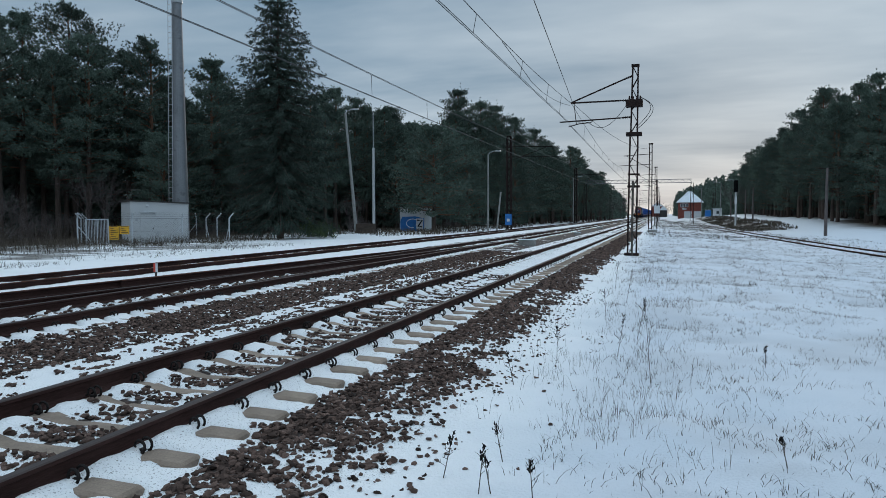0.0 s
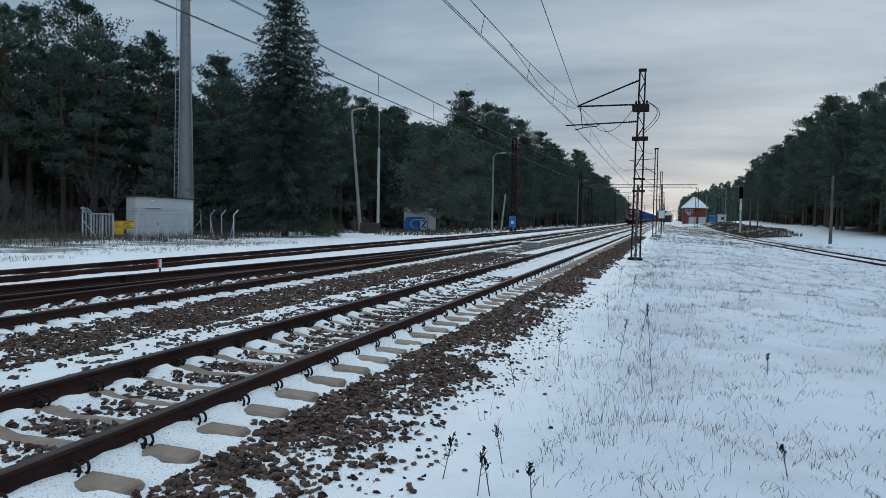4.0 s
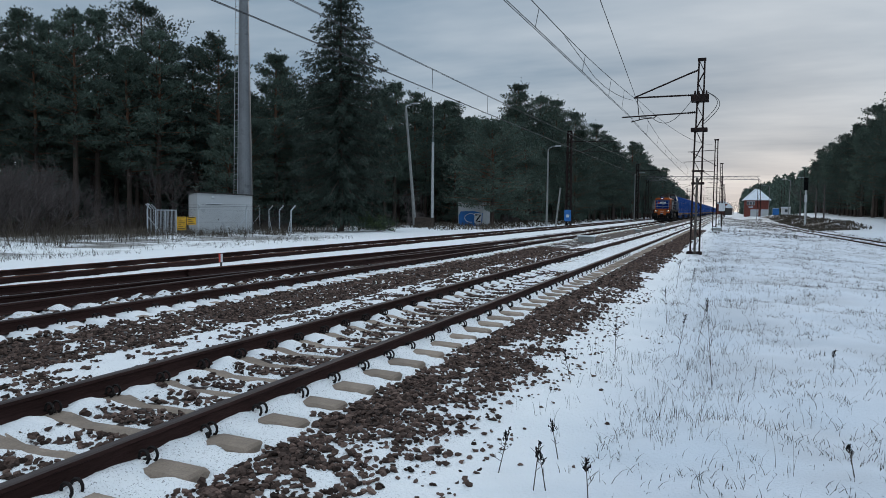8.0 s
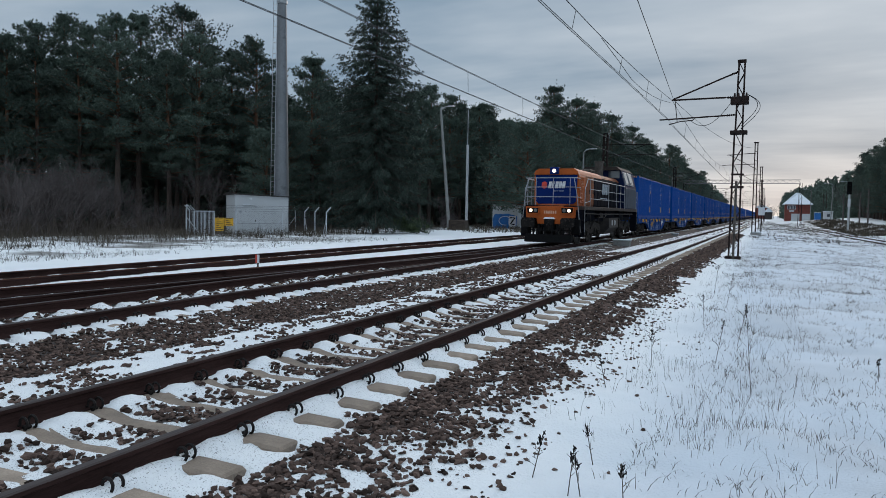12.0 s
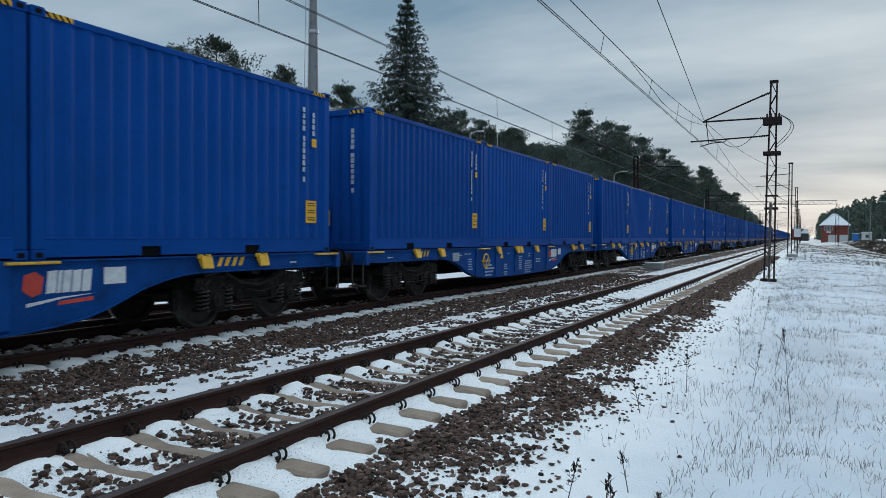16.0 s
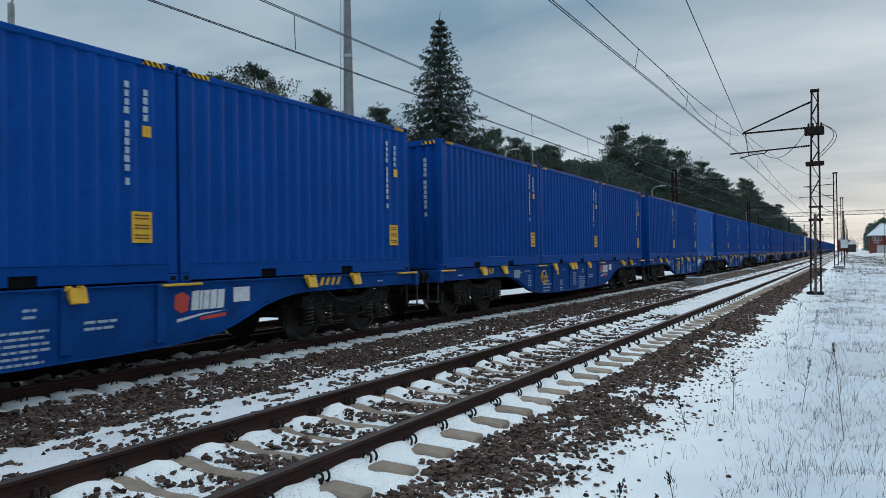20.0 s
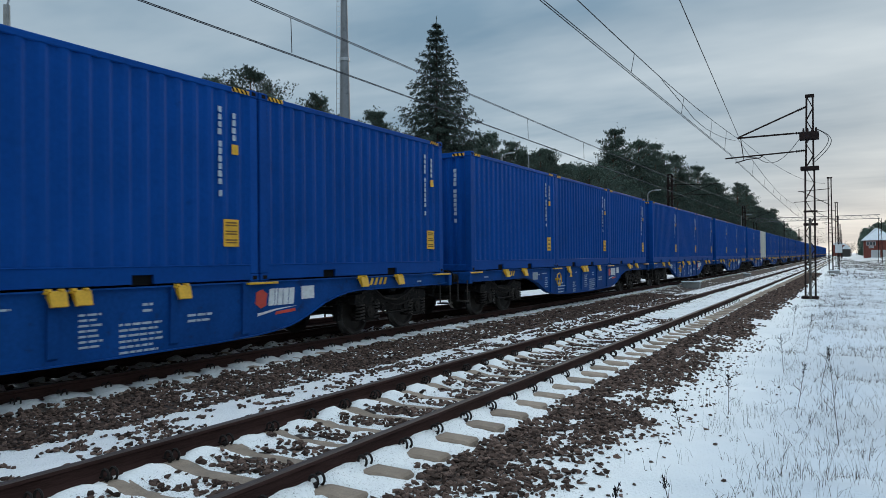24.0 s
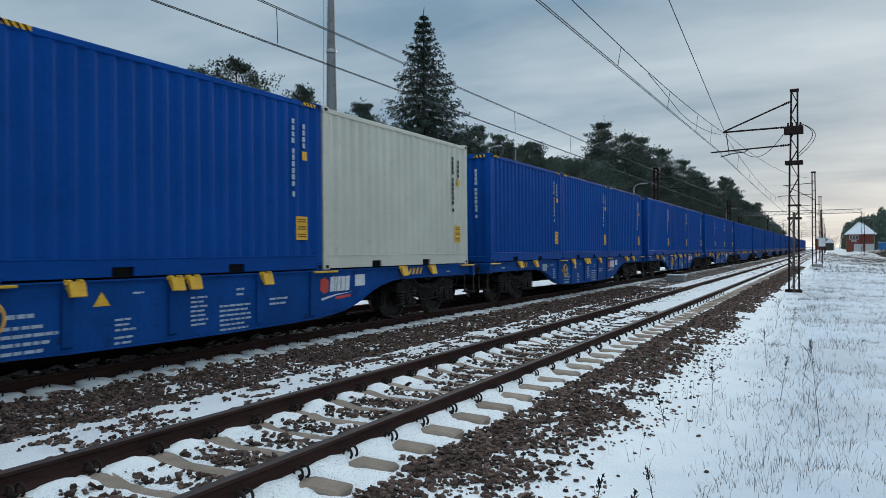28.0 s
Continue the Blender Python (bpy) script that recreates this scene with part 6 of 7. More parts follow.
    # red and white clearance marker between the sidings
    x, y = -12.45, 16.05
    s = thing("clearance_marker", pose(x, y, gz(x, y)), "thin stake with a small red and white plate between the sidings", "marker")
    bm = bmesh.new()
    box(bm, -0.022, 0.022, -0.015, 0.015, -0.1, 0.42)
    part("stake", bm, "roof_dark", s)
    bm = bmesh.new()
    box(bm, -0.06, 0.0, -0.02, -0.005, 0.25, 0.47)
    box(bm, 0.0, 0.06, -0.02, -0.005, 0.25, 0.47, mat=1)
    part("plate", bm, ("red", "white"), s, "red and white plate")
    # point machines and small cabinets between the lines
    for x, y, k in ((-7.35, 41.6, 0.9), (-7.2, 66, 0.55), (-7.3, 92, 0.6), (-17.2, 71, 0.6), (-0.9, 77, 0.8)):
        c = thing("point_machine", pose(x, y, gz(x, y)), "pale concrete point machine box in the ballast", "track cabinet", "boxes beside the track")
        bm = bmesh.new()
        prism(bm, [(-0.45 * k, -0.1), (0.45 * k, -0.1), (0.52 * k, 0.34 * k), (-0.52 * k, 0.34 * k)], "y", -0.3 * k, 0.3 * k)
        part("box", bm, "concrete_grey", c)
        part("lid", bmbox(-0.56 * k, 0.56 * k, -0.34 * k, 0.34 * k, 0.34 * k, 0.40 * k, 0.015), "snow", c, "snow-covered lid")
    p = thing("cable_post", pose(-0.55, 80.5, gz(-0.55, 80.5)), "white post plate on the catenary mast foot", "sign")
    part("plate", bmbox(-0.3, 0.3, -0.02, 0.02, 2.0, 2.8), "white", p)
    bm = bmesh.new()
    tube(bm, (0, 0.03, -0.1), (0, 0.03, 2.8), 0.05, n=6)
    part("post", bm, "mast", p)


poles()


# ---- shed, tower, fence ----
def compound():
    ax, ay = -34.9, 41.6
    ang = 50.3
    base = -0.43
    place = pose(ax, ay, base, 0, 0, ang)        # local x runs along the front face, y points away from the viewer
    s = thing("equipment_shed", place, "pale grey rendered equipment shed with a dark roof edge", "shed")
    L_, D_, H_ = 4.38, 3.2, 2.84
    bm = bmesh.new()
    prism(bm, [(0.55, 0), (L_, 0), (L_, H_ - 0.05), (0.55, H_ + 0.08)], "y", 0, D_)
    part("wall", bm, "shed", s)
    bm = bmesh.new()
    prism(bm, [(0.45, H_ + 0.08), (L_ + 0.1, H_ - 0.06), (L_ + 0.1, H_ + 0.02), (0.45, H_ + 0.16)], "y", -0.1, D_ + 0.1)
    part("roof", bm, "roof_dark", s, "thin dark roof edge")
    bm = bmesh.new()
    box(bm, 1.20, 2.08, -0.025, 0.0, 0.05, 2.08)
    d = part("door", bm, "shed", s, "flush pale door")
    part("door_frame", bmbox(1.16, 2.12, -0.035, -0.02, 2.08, 2.13), "steel", d)
    part("door_handle", bmbox(1.96, 2.03, -0.06, -0.025, 1.0, 1.12), "roof_dark", d)
    part("canopy", bmbox(1.12, 2.18, -0.16, 0.0, 2.17, 2.22), "white", s, "thin white canopy")
    part("wall_lamp", bmbox(1.53, 1.71, -0.12, 0.0, 2.55, 2.70, 0.03), "white", s, "small white wall lamp")
    part("vent", bmbox(0.84, 1.04, -0.03, 0.0, 1.6, 1.8), "steel", s, "small grey vent")
    part("notice", bmbox(2.5, 2.8, -0.012, 0.0, 0.5, 0.62), "white", s, "small white notice")
    part("socket", bmbox(2.22, 2.34, -0.05, 0.0, 0.7, 0.85), "steel", s)
    # tower
    ty = 46.8
    tx = -0.7275 * ty
    t = thing("radio_tower", pose(tx, ty, base), "tall grey tubular radio mast with a climbing ladder", "tower")
    hs = [0, 17.5, 27, 32]
    for k in range(3):
        r0, r1 = 0.62 - 0.0165 * hs[k], 0.62 - 0.0165 * hs[k + 1]
        bm = bmesh.new()
        tube(bm, (0, 0, hs[k]), (0, 0, hs[k + 1]), r0, r1, n=24)
        part("shaft_section", bm, "tower", t)
        bm = bmesh.new()
        tube(bm, (0, 0, hs[k + 1] - 0.12), (0, 0, hs[k + 1] + 0.12), r1 + 0.07, n=24)
        part("flange", bm, "steel", t, "bolted flange ring")
    bm = bmesh.new()
    u = Vector((-0.217, -0.976, 0))
    v = Vector((0.976, -0.217, 0))
    for w in (-0.2, 0.2):
        pts = []
        for h in (0.5, 32):
            p = u * (0.62 - 0.0165 * h + 0.20) + v * (w - 0.12)
            pts.append((p.x, p.y, h))
        pipe(bm, pts, 0.025, n=5)
    h = 0.8
    while h < 31:
        r = 0.62 - 0.0165 * h + 0.20
        a, b = u * r - v * 0.32, u * r + v * 0.08
        tube(bm, (a.x, a.y, h), (b.x, b.y, h), 0.018, n=4)
        h += 0.4
    part("ladder", bm, "steel", t, "galvanised climbing ladder")
    # fence of chain link with angled posts
    f = thing("security_fence", place, "chain-link fence on galvanised posts with angled tops", "fence")
    corners = [(-2.87, -1.2), (6.9, -1.2), (7.4, 9.0), (-0.9, 9.0)]
    post = None
    sides = [(corners[i], corners[(i + 1) % 4]) for i in range(4)]
    for (a, b) in sides:
        n = max(2, round(math.dist(a, b) / 3.3))
        direction = math.degrees(math.atan2(b[1] - a[1], b[0] - a[0]))
        for i in range(n):
            q = (a[0] + (b[0] - a[0]) * i / n, a[1] + (b[1] - a[1]) * i / n)
            mm = pose(q[0], q[1], 0, 0, 0, direction)
            if post is None:
                bm = bmesh.new()
                pipe(bm, [(0, 0, -0.1), (0, 0, 1.75), (0, -0.32, 2.12)], 0.05, n=7)
                post = part("post", bm, "galvanised", f, "galvanised post with an angled top")
                post.matrix_basis = mm
            else:
                again(post, f, mm)
            if i in (0, n - 1):
                e = 1 if i == 0 else -1
                bm = bmesh.new()
                dx, dy = (b[0] - a[0]) / math.dist(a, b), (b[1] - a[1]) / math.dist(a, b)
                tube(bm, (q[0], q[1], 1.3), (q[0] + dx * e * 1.0, q[1] + dy * e * 1.0, 0), 0.032, n=6)
                part("brace", bm, "galvanised", f)
        bm = bmesh.new()
        L2 = math.dist(a, b)
        dx, dy = (b[0] - a[0]) / L2, (b[1] - a[1]) / L2
        k = 0.0
        while k < L2 + 1.7:
            for e in (1, -1):
                s0, z0 = k, 0.05
                s1, z1 = k - e * 1.7, 1.75
                # clip to the panel
                pts = []
                for sv, zv in ((s0, z0), (s1, z1)):
                    pts.append((sv, zv))
                (sa, za), (sb, zb) = pts
                if max(sa, sb) < 0 or min(sa, sb) > L2:
                    continue
                def lim(s_, sa=sa, za=za, sb=sb, zb=zb):
                    s_ = min(max(s_, 0), L2)
                    return s_, za + (zb - za) * (s_ - sa) / (sb - sa)
                ca, cb = lim(sa), lim(sb)
                tube(bm, (a[0] + dx * ca[0], a[1] + dy * ca[0], ca[1]), (a[0] + dx * cb[0], a[1] + dy * cb[0], cb[1]), 0.0022, n=3, caps=False)
            k += 0.16
        for z, o in ((1.75, 0), (0.9, 0), (0.05, 0), (1.9, 0.12), (2.0, 0.22), (2.12, 0.32)):
            tube(bm, (a[0] + dy * o, a[1] - dx * o, z), (b[0] + dy * o, b[1] - dx * o, z), 0.007, n=3, caps=False)
        tagged(part("wire_mesh", bm, "roof_dark", f, "chain-link mesh"), kind="stuff")
    # gate
    bm = bmesh.new()
    box(bm, -2.41, -1.02, -1.24, -1.20, 0.12, 0.18)
    box(bm, -2.41, -1.02, -1.24, -1.20, 1.68, 1.74)
    for x in (-2.41, -1.75, -1.08):
        box(bm, x, x + 0.06, -1.24, -1.20, 0.12, 1.74)
    gate = part("gate", bm, "galvanised", f, "barred gate")
    bar = None
    for i in range(15):
        x = -2.33 + i * 0.088
        mm = pose(x, -1.22, 0)
        if bar is None:
            bm = bmesh.new()
            tube(bm, (0, 0, 0.15), (0, 0, 1.72), 0.014, n=5)
            bar = part("bar", bm, "galvanised", gate)
            bar.matrix_basis = mm
        else:
            again(bar, gate, mm)
    for x0, x1, z0, z1 in ((-1.02, -0.43, 0.37, 1.28), (-0.39, 0.21, 0.73, 1.27)):
        sg = thing("warning_sign", place @ pose(0, 0, 0), "yellow notice board on the fence", "sign", "yellow boards on the fence")
        bm = bmesh.new()
        box(bm, x0, x1, -1.30, -1.27, z0, z1, 0.008)
        part("board", bm, "yellow", sg, "yellow board")
        bm = bmesh.new()
        n = int((z1 - z0) / 0.13)
        for k in range(n):
            z = z0 + 0.08 + k * 0.13
            box(bm, x0 + 0.08, x1 - 0.08 - (k % 3) * 0.12, -1.304, -1.30, z, z + 0.04)
        part("lettering", bm, "roof_dark", sg, "dark bars of lettering")
    b = thing("tree_stump", pose(-28.8, 69.6, gz(-28.8, 69.6)), "dark timber crib at the foot of the lamp post", "stump")
    part("block", bmbox(-0.9, 0.9, -0.5, 0.5, -0.2, 1.0, 0.06), "wood", b)


compound()


# ---- painted hut, brick house, far huts ----
def hut():
    x, y = -28.9, 80
    h = thing("concrete_hut", pose(x, y, gz(x, y)), "small concrete hut with blue and white graffiti", "hut")
    w, H_ = 3.0, 2.8
    part("wall", bmbox(0, w, 0, 2.6, -0.2, H_, 0.03), "shed", h)
    part("roof", bmbox(-0.15, w + 0.15, -0.15, 2.75, H_, H_ + 0.14, 0.02), "roof_dark", h)
    bm = bmesh.new()
    prism(bm, [(0.1, 0.1), (2.5, 0.05), (2.9, 0.3), (2.95, 1.5), (1.9, 1.75), (0.3, 1.7), (0.05, 1.2)], "y", -0.012, 0)
    part("paint", bm, "graffiti_blue", h, "blue graffiti ground")
    bm = bmesh.new()
    ring = [(1.55 + 0.75 * math.cos(a), 0.95 + 0.5 * math.sin(a)) for a in [0.9 + k * 0.45 for k in range(10)]]
    for (a, b), (c, d) in zip(ring[:-1], ring[1:]):
        tube(bm, (a, -0.014, b), (c, -0.014, d), 0.05, n=4)
    prism(bm, [(2.05, 0.2), (2.45, 0.1), (2.8, 0.3), (2.85, 1.5), (2.0, 1.5), (1.95, 0.7)], "y", -0.02, -0.012)
    part("paint", bm, "white", h, "white graffiti curve and shield")
    bm = bmesh.new()
    pipe(bm, [(2.1, -0.024, 1.3), (2.7, -0.024, 1.3), (2.2, -0.024, 0.6), (2.7, -0.024, 0.55)], 0.09, n=4)
    part("paint", bm, "black", h, "black zigzag stroke")


def brick_house():
    x0, x1, y = 5.1, 12.5, 262.0
    z = gz(8, y) - 0.15
    h = thing("signal_house", pose(x0, y, z), "two-storey red brick railway house with a snowy hipped roof", "house")
    w, d, H_ = x1 - x0, 8.0, 5.6
    part("wall", bmbox(0, w, 0, d, 0, H_, 0.02), "brick", h)
    bm = bmesh.new()
    e = 0.7
    vs = [bm.verts.new(p) for p in ((-e, -e, H_), (w + e, -e, H_), (w + e, d + e, H_), (-e, d + e, H_), (w * 0.42, d * 0.45, H_ + 3.7), (w * 0.58, d * 0.55, H_ + 3.7))]
    for f in ((0, 1, 5, 4), (1, 2, 5), (2, 3, 4, 5), (3, 0, 4), (3, 2, 1, 0)):
        bm.faces.new([vs[i] for i in f])
    part("roof", bm, "snow", h, "snow-covered hipped roof")
    part("eaves", bmbox(-e, w + e, -e, d + e, H_ - 0.16, H_ - 0.004), "white", h, "white eaves")
    for x in (0.7, 1.55, 2.4):
        wn = part("window", bmbox(x, x + 0.75, -0.06, 0.0, 3.9, 5.1), "white", h, "white window frame")
        part("pane", bmbox(x + 0.09, x + 0.66, -0.075, -0.06, 4.0, 5.0), "glass", wn)
    part("name_board", bmbox(1.3, 2.6, -0.08, 0.0, 3.1, 3.6), "white", h, "white name board with dark bars")
    bm = bmesh.new()
    for k in range(4):
        box(bm, 1.45 + k * 0.27, 1.62 + k * 0.27, -0.09, -0.08, 3.22, 3.46)
    part("lettering", bm, "roof_dark", h)
    for x in (1.9, 5.0):
        part("garage_door", bmbox(x, x + 2.4, -0.07, 0.0, 0, 2.5, 0.01), "shed", h, "pale garage door")
    c = thing("service_hut", pose(15.5, 250, gz(15.5, 250)), "small white and blue service hut", "hut")
    part("wall", bmbox(0, 2.5, 0, 2.5, -0.2, 2.4, 0.03), "shed", c)
    part("roof", bmbox(-0.15, 2.65, -0.15, 2.65, 2.4, 2.55), "snow", c, "snowy flat roof")
    part("window", bmbox(0.9, 1.7, -0.03, 0, 0.9, 1.8), "glass", c)
    c = thing("service_hut", pose(13.2, 252, gz(13.5, 252)), "small blue-grey cabin with a flat roof", "hut")
    part("wall", bmbox(0, 1.7, 0, 2.5, -0.2, 2.1, 0.03), "graffiti_blue", c)
    part("roof", bmbox(-0.1, 1.8, -0.1, 2.6, 2.1, 2.2), "snow", c, "snowy flat roof")
    for x, y, w, hh, mt in ((-6.8, 480, 7, 6.5, "brick"), (-1.5, 430, 4, 4.0, "roof_dark")):
        c = thing("distant_building", pose(x, y, gz(x, y)), "small dark building far down the line", "house")
        part("wall", bmbox(0, w, 0, 6, -0.3, hh), mt, c)
        bm = bmesh.new()
        prism(bm, [(-0.4, hh), (w + 0.4, hh), (w / 2, hh + 2.5)], "y", -0.4, 6.4)
        part("roof", bm, "snow", c, "snowy pitched roof")


hut()
brick_house()


# ---- trees ----
def arrays_object(name, V, F, mats, parent=None, label="", index=None):
    """A mesh from arrays of points and triangles."""
    V, F = np.asarray(V, np.float32), np.asarray(F, np.int32)
    me = bpy.data.meshes.new(name)
    me.vertices.add(len(V))
    me.vertices.foreach_set("co", V.ravel())
    k = F.shape[1]
    me.loops.add(F.size)
    me.loops.foreach_set("vertex_index", F.ravel())
    me.polygons.add(len(F))
    me.polygons.foreach_set("loop_start", np.arange(0, F.size, k, dtype=np.int32))
    if index is not None:
        me.polygons.foreach_set("material_index", np.asarray(index, np.int32))
    me.polygons.foreach_set("use_smooth", np.zeros(len(F), bool))
    me.update()
    for m in (mats if isinstance(mats, (list, tuple)) else (mats,)):
        me.materials.append(M[m])
    ob = new(name, me)
    if parent:
        ob.parent = parent
    if label:
        ob["label"] = label
    return ob


def spikes(rng, centres, outward, n, length, width, spread=1.0):
    """Sprays of slim triangles round each centre, leaning along outward."""
    c = np.repeat(centres, n, 0)
    o = np.repeat(outward, n, 0)
    d = o + spread * rng.normal(size=c.shape)
    d /= np.linalg.norm(d, axis=1, keepdims=True) + 1e-9
    side = np.cross(d, rng.normal(size=c.shape))
    side /= np.linalg.norm(side, axis=1, keepdims=True) + 1e-9
    ln = length * rng.uniform(0.6, 1.25, (len(c), 1))
    w = width * rng.uniform(0.7, 1.3, (len(c), 1))
    a, b, t = c - side * w / 2 - d * ln * 0.25, c + side * w / 2 - d * ln * 0.25, c + d * ln * 0.75
    V = np.stack([a, b, t], 1).reshape(-1, 3)
    return V, np.arange(len(V)).reshape(-1, 3)


def trunk_bm(rng, H, r0, bend=0.25, n=9, segs=9, limbs=()):
    bm = bmesh.new()
    ph = rng.uniform(0, 6.28)
    pts = []
    for k in range(segs + 1):
        f = k / segs
        pts.append(Vector((bend * math.sin(2.2 * f + ph) * f, bend * math.cos(1.7 * f + ph) * f, H * f - 0.25)))
    for k in range(segs):
        f0, f1 = k / segs, (k + 1) / segs
        tube(bm, pts[k], pts[k + 1], r0 * (1 - 0.86 * f0), r0 * (1 - 0.86 * f1), n=n, caps=False, mat=1 if f0 > 0.45 else 0)
    for a, b, r in limbs:
        tube(bm, a, b, r, r * 0.35, n=4, caps=False, mat=1)
    return bm


def pine(seed, H, R_, base, dens=1.0, needle="needles", name="pine_tree", label="tall dark green pine at the forest edge"):
    rng = np.random.default_rng(seed)
    t = thing(name, pose(0, 0, 0), label, "tree", "pines of the forest")
    n_l = int(60 * dens)
    limbs, cs, outs = [], [], []
    for k in range(n_l):
        f = (k + rng.uniform(0, 1)) / n_l
        h = H * (base + (0.965 - base) * f)
        shape = (1 - f ** 2.6) ** 0.55 * (0.70 + 0.30 * min(1, f * 3 + 0.2)) + 0.06
        ln = R_ * shape * rng.uniform(0.50, 1.15)
        az = k * 2.399 + rng.uniform(-0.5, 0.5)
        el = rng.uniform(-0.15, 0.38) + 0.65 * f * f
        d = np.array([math.cos(az) * math.cos(el), math.sin(az) * math.cos(el), math.sin(el)])
        p0 = np.array([0, 0, h])
        limbs.append((tuple(p0), tuple(p0 + d * ln), 0.02 + 0.05 * (1 - f)))
        m = int(rng.integers(66, 90))
        s = rng.uniform(0.30, 1.02, m) ** 0.75
        pts = p0 + d * ln * s[:, None]
        flat = np.clip(rng.normal(size=(m, 3)), -1.3, 1.3) * np.array([0.44, 0.44, 0.23]) * (0.35 + 0.27 * ln)
        cs.append(pts + flat)
        outs.append(np.tile(d * 0.55 + np.array([0, 0, 0.35]), (m, 1)))
    top = np.array([[0, 0, H * 0.985]]) + rng.normal(size=(9, 3)) * np.array([0.22, 0.22, 0.35])
    cs.append(top)
    outs.append(np.tile([0, 0, 1.0], (9, 1)))
    V, F = spikes(rng, np.concatenate(cs), np.concatenate(outs), 13, 0.27, 0.046, 0.9)
    part("trunk", trunk_bm(rng, H, 0.15 + 0.008 * H, limbs=limbs), ("bark", "bark_red"), t, "brown trunk, orange-brown above")
    arrays_object("crown", V, F, needle, t, "dark green needle crown")
    return t


def spruce_tree(seed, H, R_):
    rng = np.random.default_rng(seed)
    t = thing("spruce_tree", pose(0, 0, 0), "tall free-standing spruce with drooping dark branches", "tree")
    cs, outs, limbs = [], [], []
    n_w = 33
    for w in range(n_w):
        f = w / (n_w - 1)
        h = H * (0.10 + 0.88 * f)
        R0 = R_ * min(1.0, (1 - f) * H / 9.5) ** 0.9 * (1 + 0.16 * math.sin(w * 1.9) + 0.10 * (1 - f)) + 0.15
        nb = int(15 - 7 * f)
        for b in range(nb):
            ln = R0 * rng.uniform(0.72, 1.08)
            az = 2 * math.pi * (b + rng.uniform(-0.3, 0.3)) / nb + w * 0.7
            up = -0.05 - 0.42 * (1 - f) + 1.6 * max(0.0, f - 0.8)
            steps = max(3, int(ln / 0.26))
            prev = np.array([0, 0, h])
            for k in range(1, steps + 1):
                s = k / steps
                z = h + ln * (up * s - 0.20 * s * s + 0.22 * s ** 4)
                p = np.array([math.cos(az) * ln * s, math.sin(az) * ln * s, z])
                if s > 0.16:
                    m = 6
                    cs.append(p + rng.normal(size=(m, 3)) * np.array([0.15, 0.15, 0.085]) * (0.6 + ln * 0.22))
                    outs.append(np.tile([math.cos(az) * 0.5, math.sin(az) * 0.5, -0.75 + 0.5 * f], (m, 1)))
                prev = p
            limbs.append(((0, 0, h), tuple(prev), 0.02 + 0.025 * (1 - f)))
    V, F = spikes(rng, np.concatenate(cs), np.concatenate(outs), 11, 0.29, 0.036, 0.45)
    V2, F2 = spikes(rng, np.array([[0, 0, H]]), np.array([[0, 0, 1.0]]), 10, 0.7, 0.06, 0.12)
    part("trunk", trunk_bm(rng, H, 0.26, 0.05, limbs=limbs), ("bark", "bark"), t, "dark trunk")
    arrays_object("crown", np.concatenate([V, V2]), np.concatenate([F, F2 + len(V)]), "spruce", t, "drooping dark green boughs")
    return t


def bare_tree(seed, H, spread, name, label, n=70, mat="twig", cat="shrub", stems=6):
    """A leafless shrub or slim tree of forking twigs."""
    rng = random.Random(seed)
    t = thing(name, pose(0, 0, 0), label, cat, "bare shrubs")
    bm = bmesh.new()

    def grow(p, d, ln, r, depth):
        q = p + d * ln
        tube(bm, p, q, r, r * 0.7, n=3 if depth else 5, caps=False)
        if depth >= 5 or r < 0.0012:
            return
        for _ in range(3 if depth else 4):
            e = Vector((rng.gauss(0, 1), rng.gauss(0, 1), rng.gauss(0.35, 0.6))).normalized()
            grow(p.lerp(q, rng.uniform(0.45, 1)), (d * 0.9 + e * 0.75).normalized(), ln * rng.uniform(0.55, 0.8), r * 0.58, depth + 1)
    for _ in range(stems):
        d = Vector((rng.gauss(0, spread), rng.gauss(0, spread), 1)).normalized()
        grow(Vector((rng.gauss(0, spread * 0.5), rng.gauss(0, spread * 0.5), -0.1)), d, H * 0.36, 0.008 + H * 0.0042, 0)
    part("branch_crown", bm, mat, t)
    return t


def place_copies(sources, spots, group_used):
    for k, (x, y, s, turn) in enumerate(spots):
        src = sources[k % len(sources)]
        m = pose(x, y, gz(x, y) - 0.05, 0, 0, turn)
        ob = src if src.name not in group_used else copy_thing(src, m)
        group_used.add(src.name)
        ob.matrix_basis = m @ Matrix.Diagonal((s, s, s, 1))


def wood_edge(rng, spots, woods, edge, heights, side, rows, step0):
    """Two rows of single pines along an edge, and the wood behind them."""
    for row in range(rows):
        for (a, b), ha, hb in zip(zip(edge[:-1], edge[1:]), heights[:-1], heights[1:]):
            L_ = math.dist(a, b)
            single = row < 2 and a[1] < 215
            step = step0 * (1 if a[1] < 110 else 1.35) if single else 3.4 if a[1] < 200 else 4.5
            n = max(1, int(L_ / step))
            nx, ny = -side * (b[1] - a[1]) / L_, side * (b[0] - a[0]) / L_
            for i in range(n):
                f = (i + rng.uniform(0.1, 0.9)) / n
                off = row * 4.0 + rng.uniform(-1.3, 1.3)
                x, y = a[0] + (b[0] - a[0]) * f + nx * off, a[1] + (b[1] - a[1]) * f + ny * off
                s = (ha + (hb - ha) * f) * rng.uniform(0.84, 1.06)
                (spots if single else woods).append((x, y, s, rng.uniform(0, 360)))


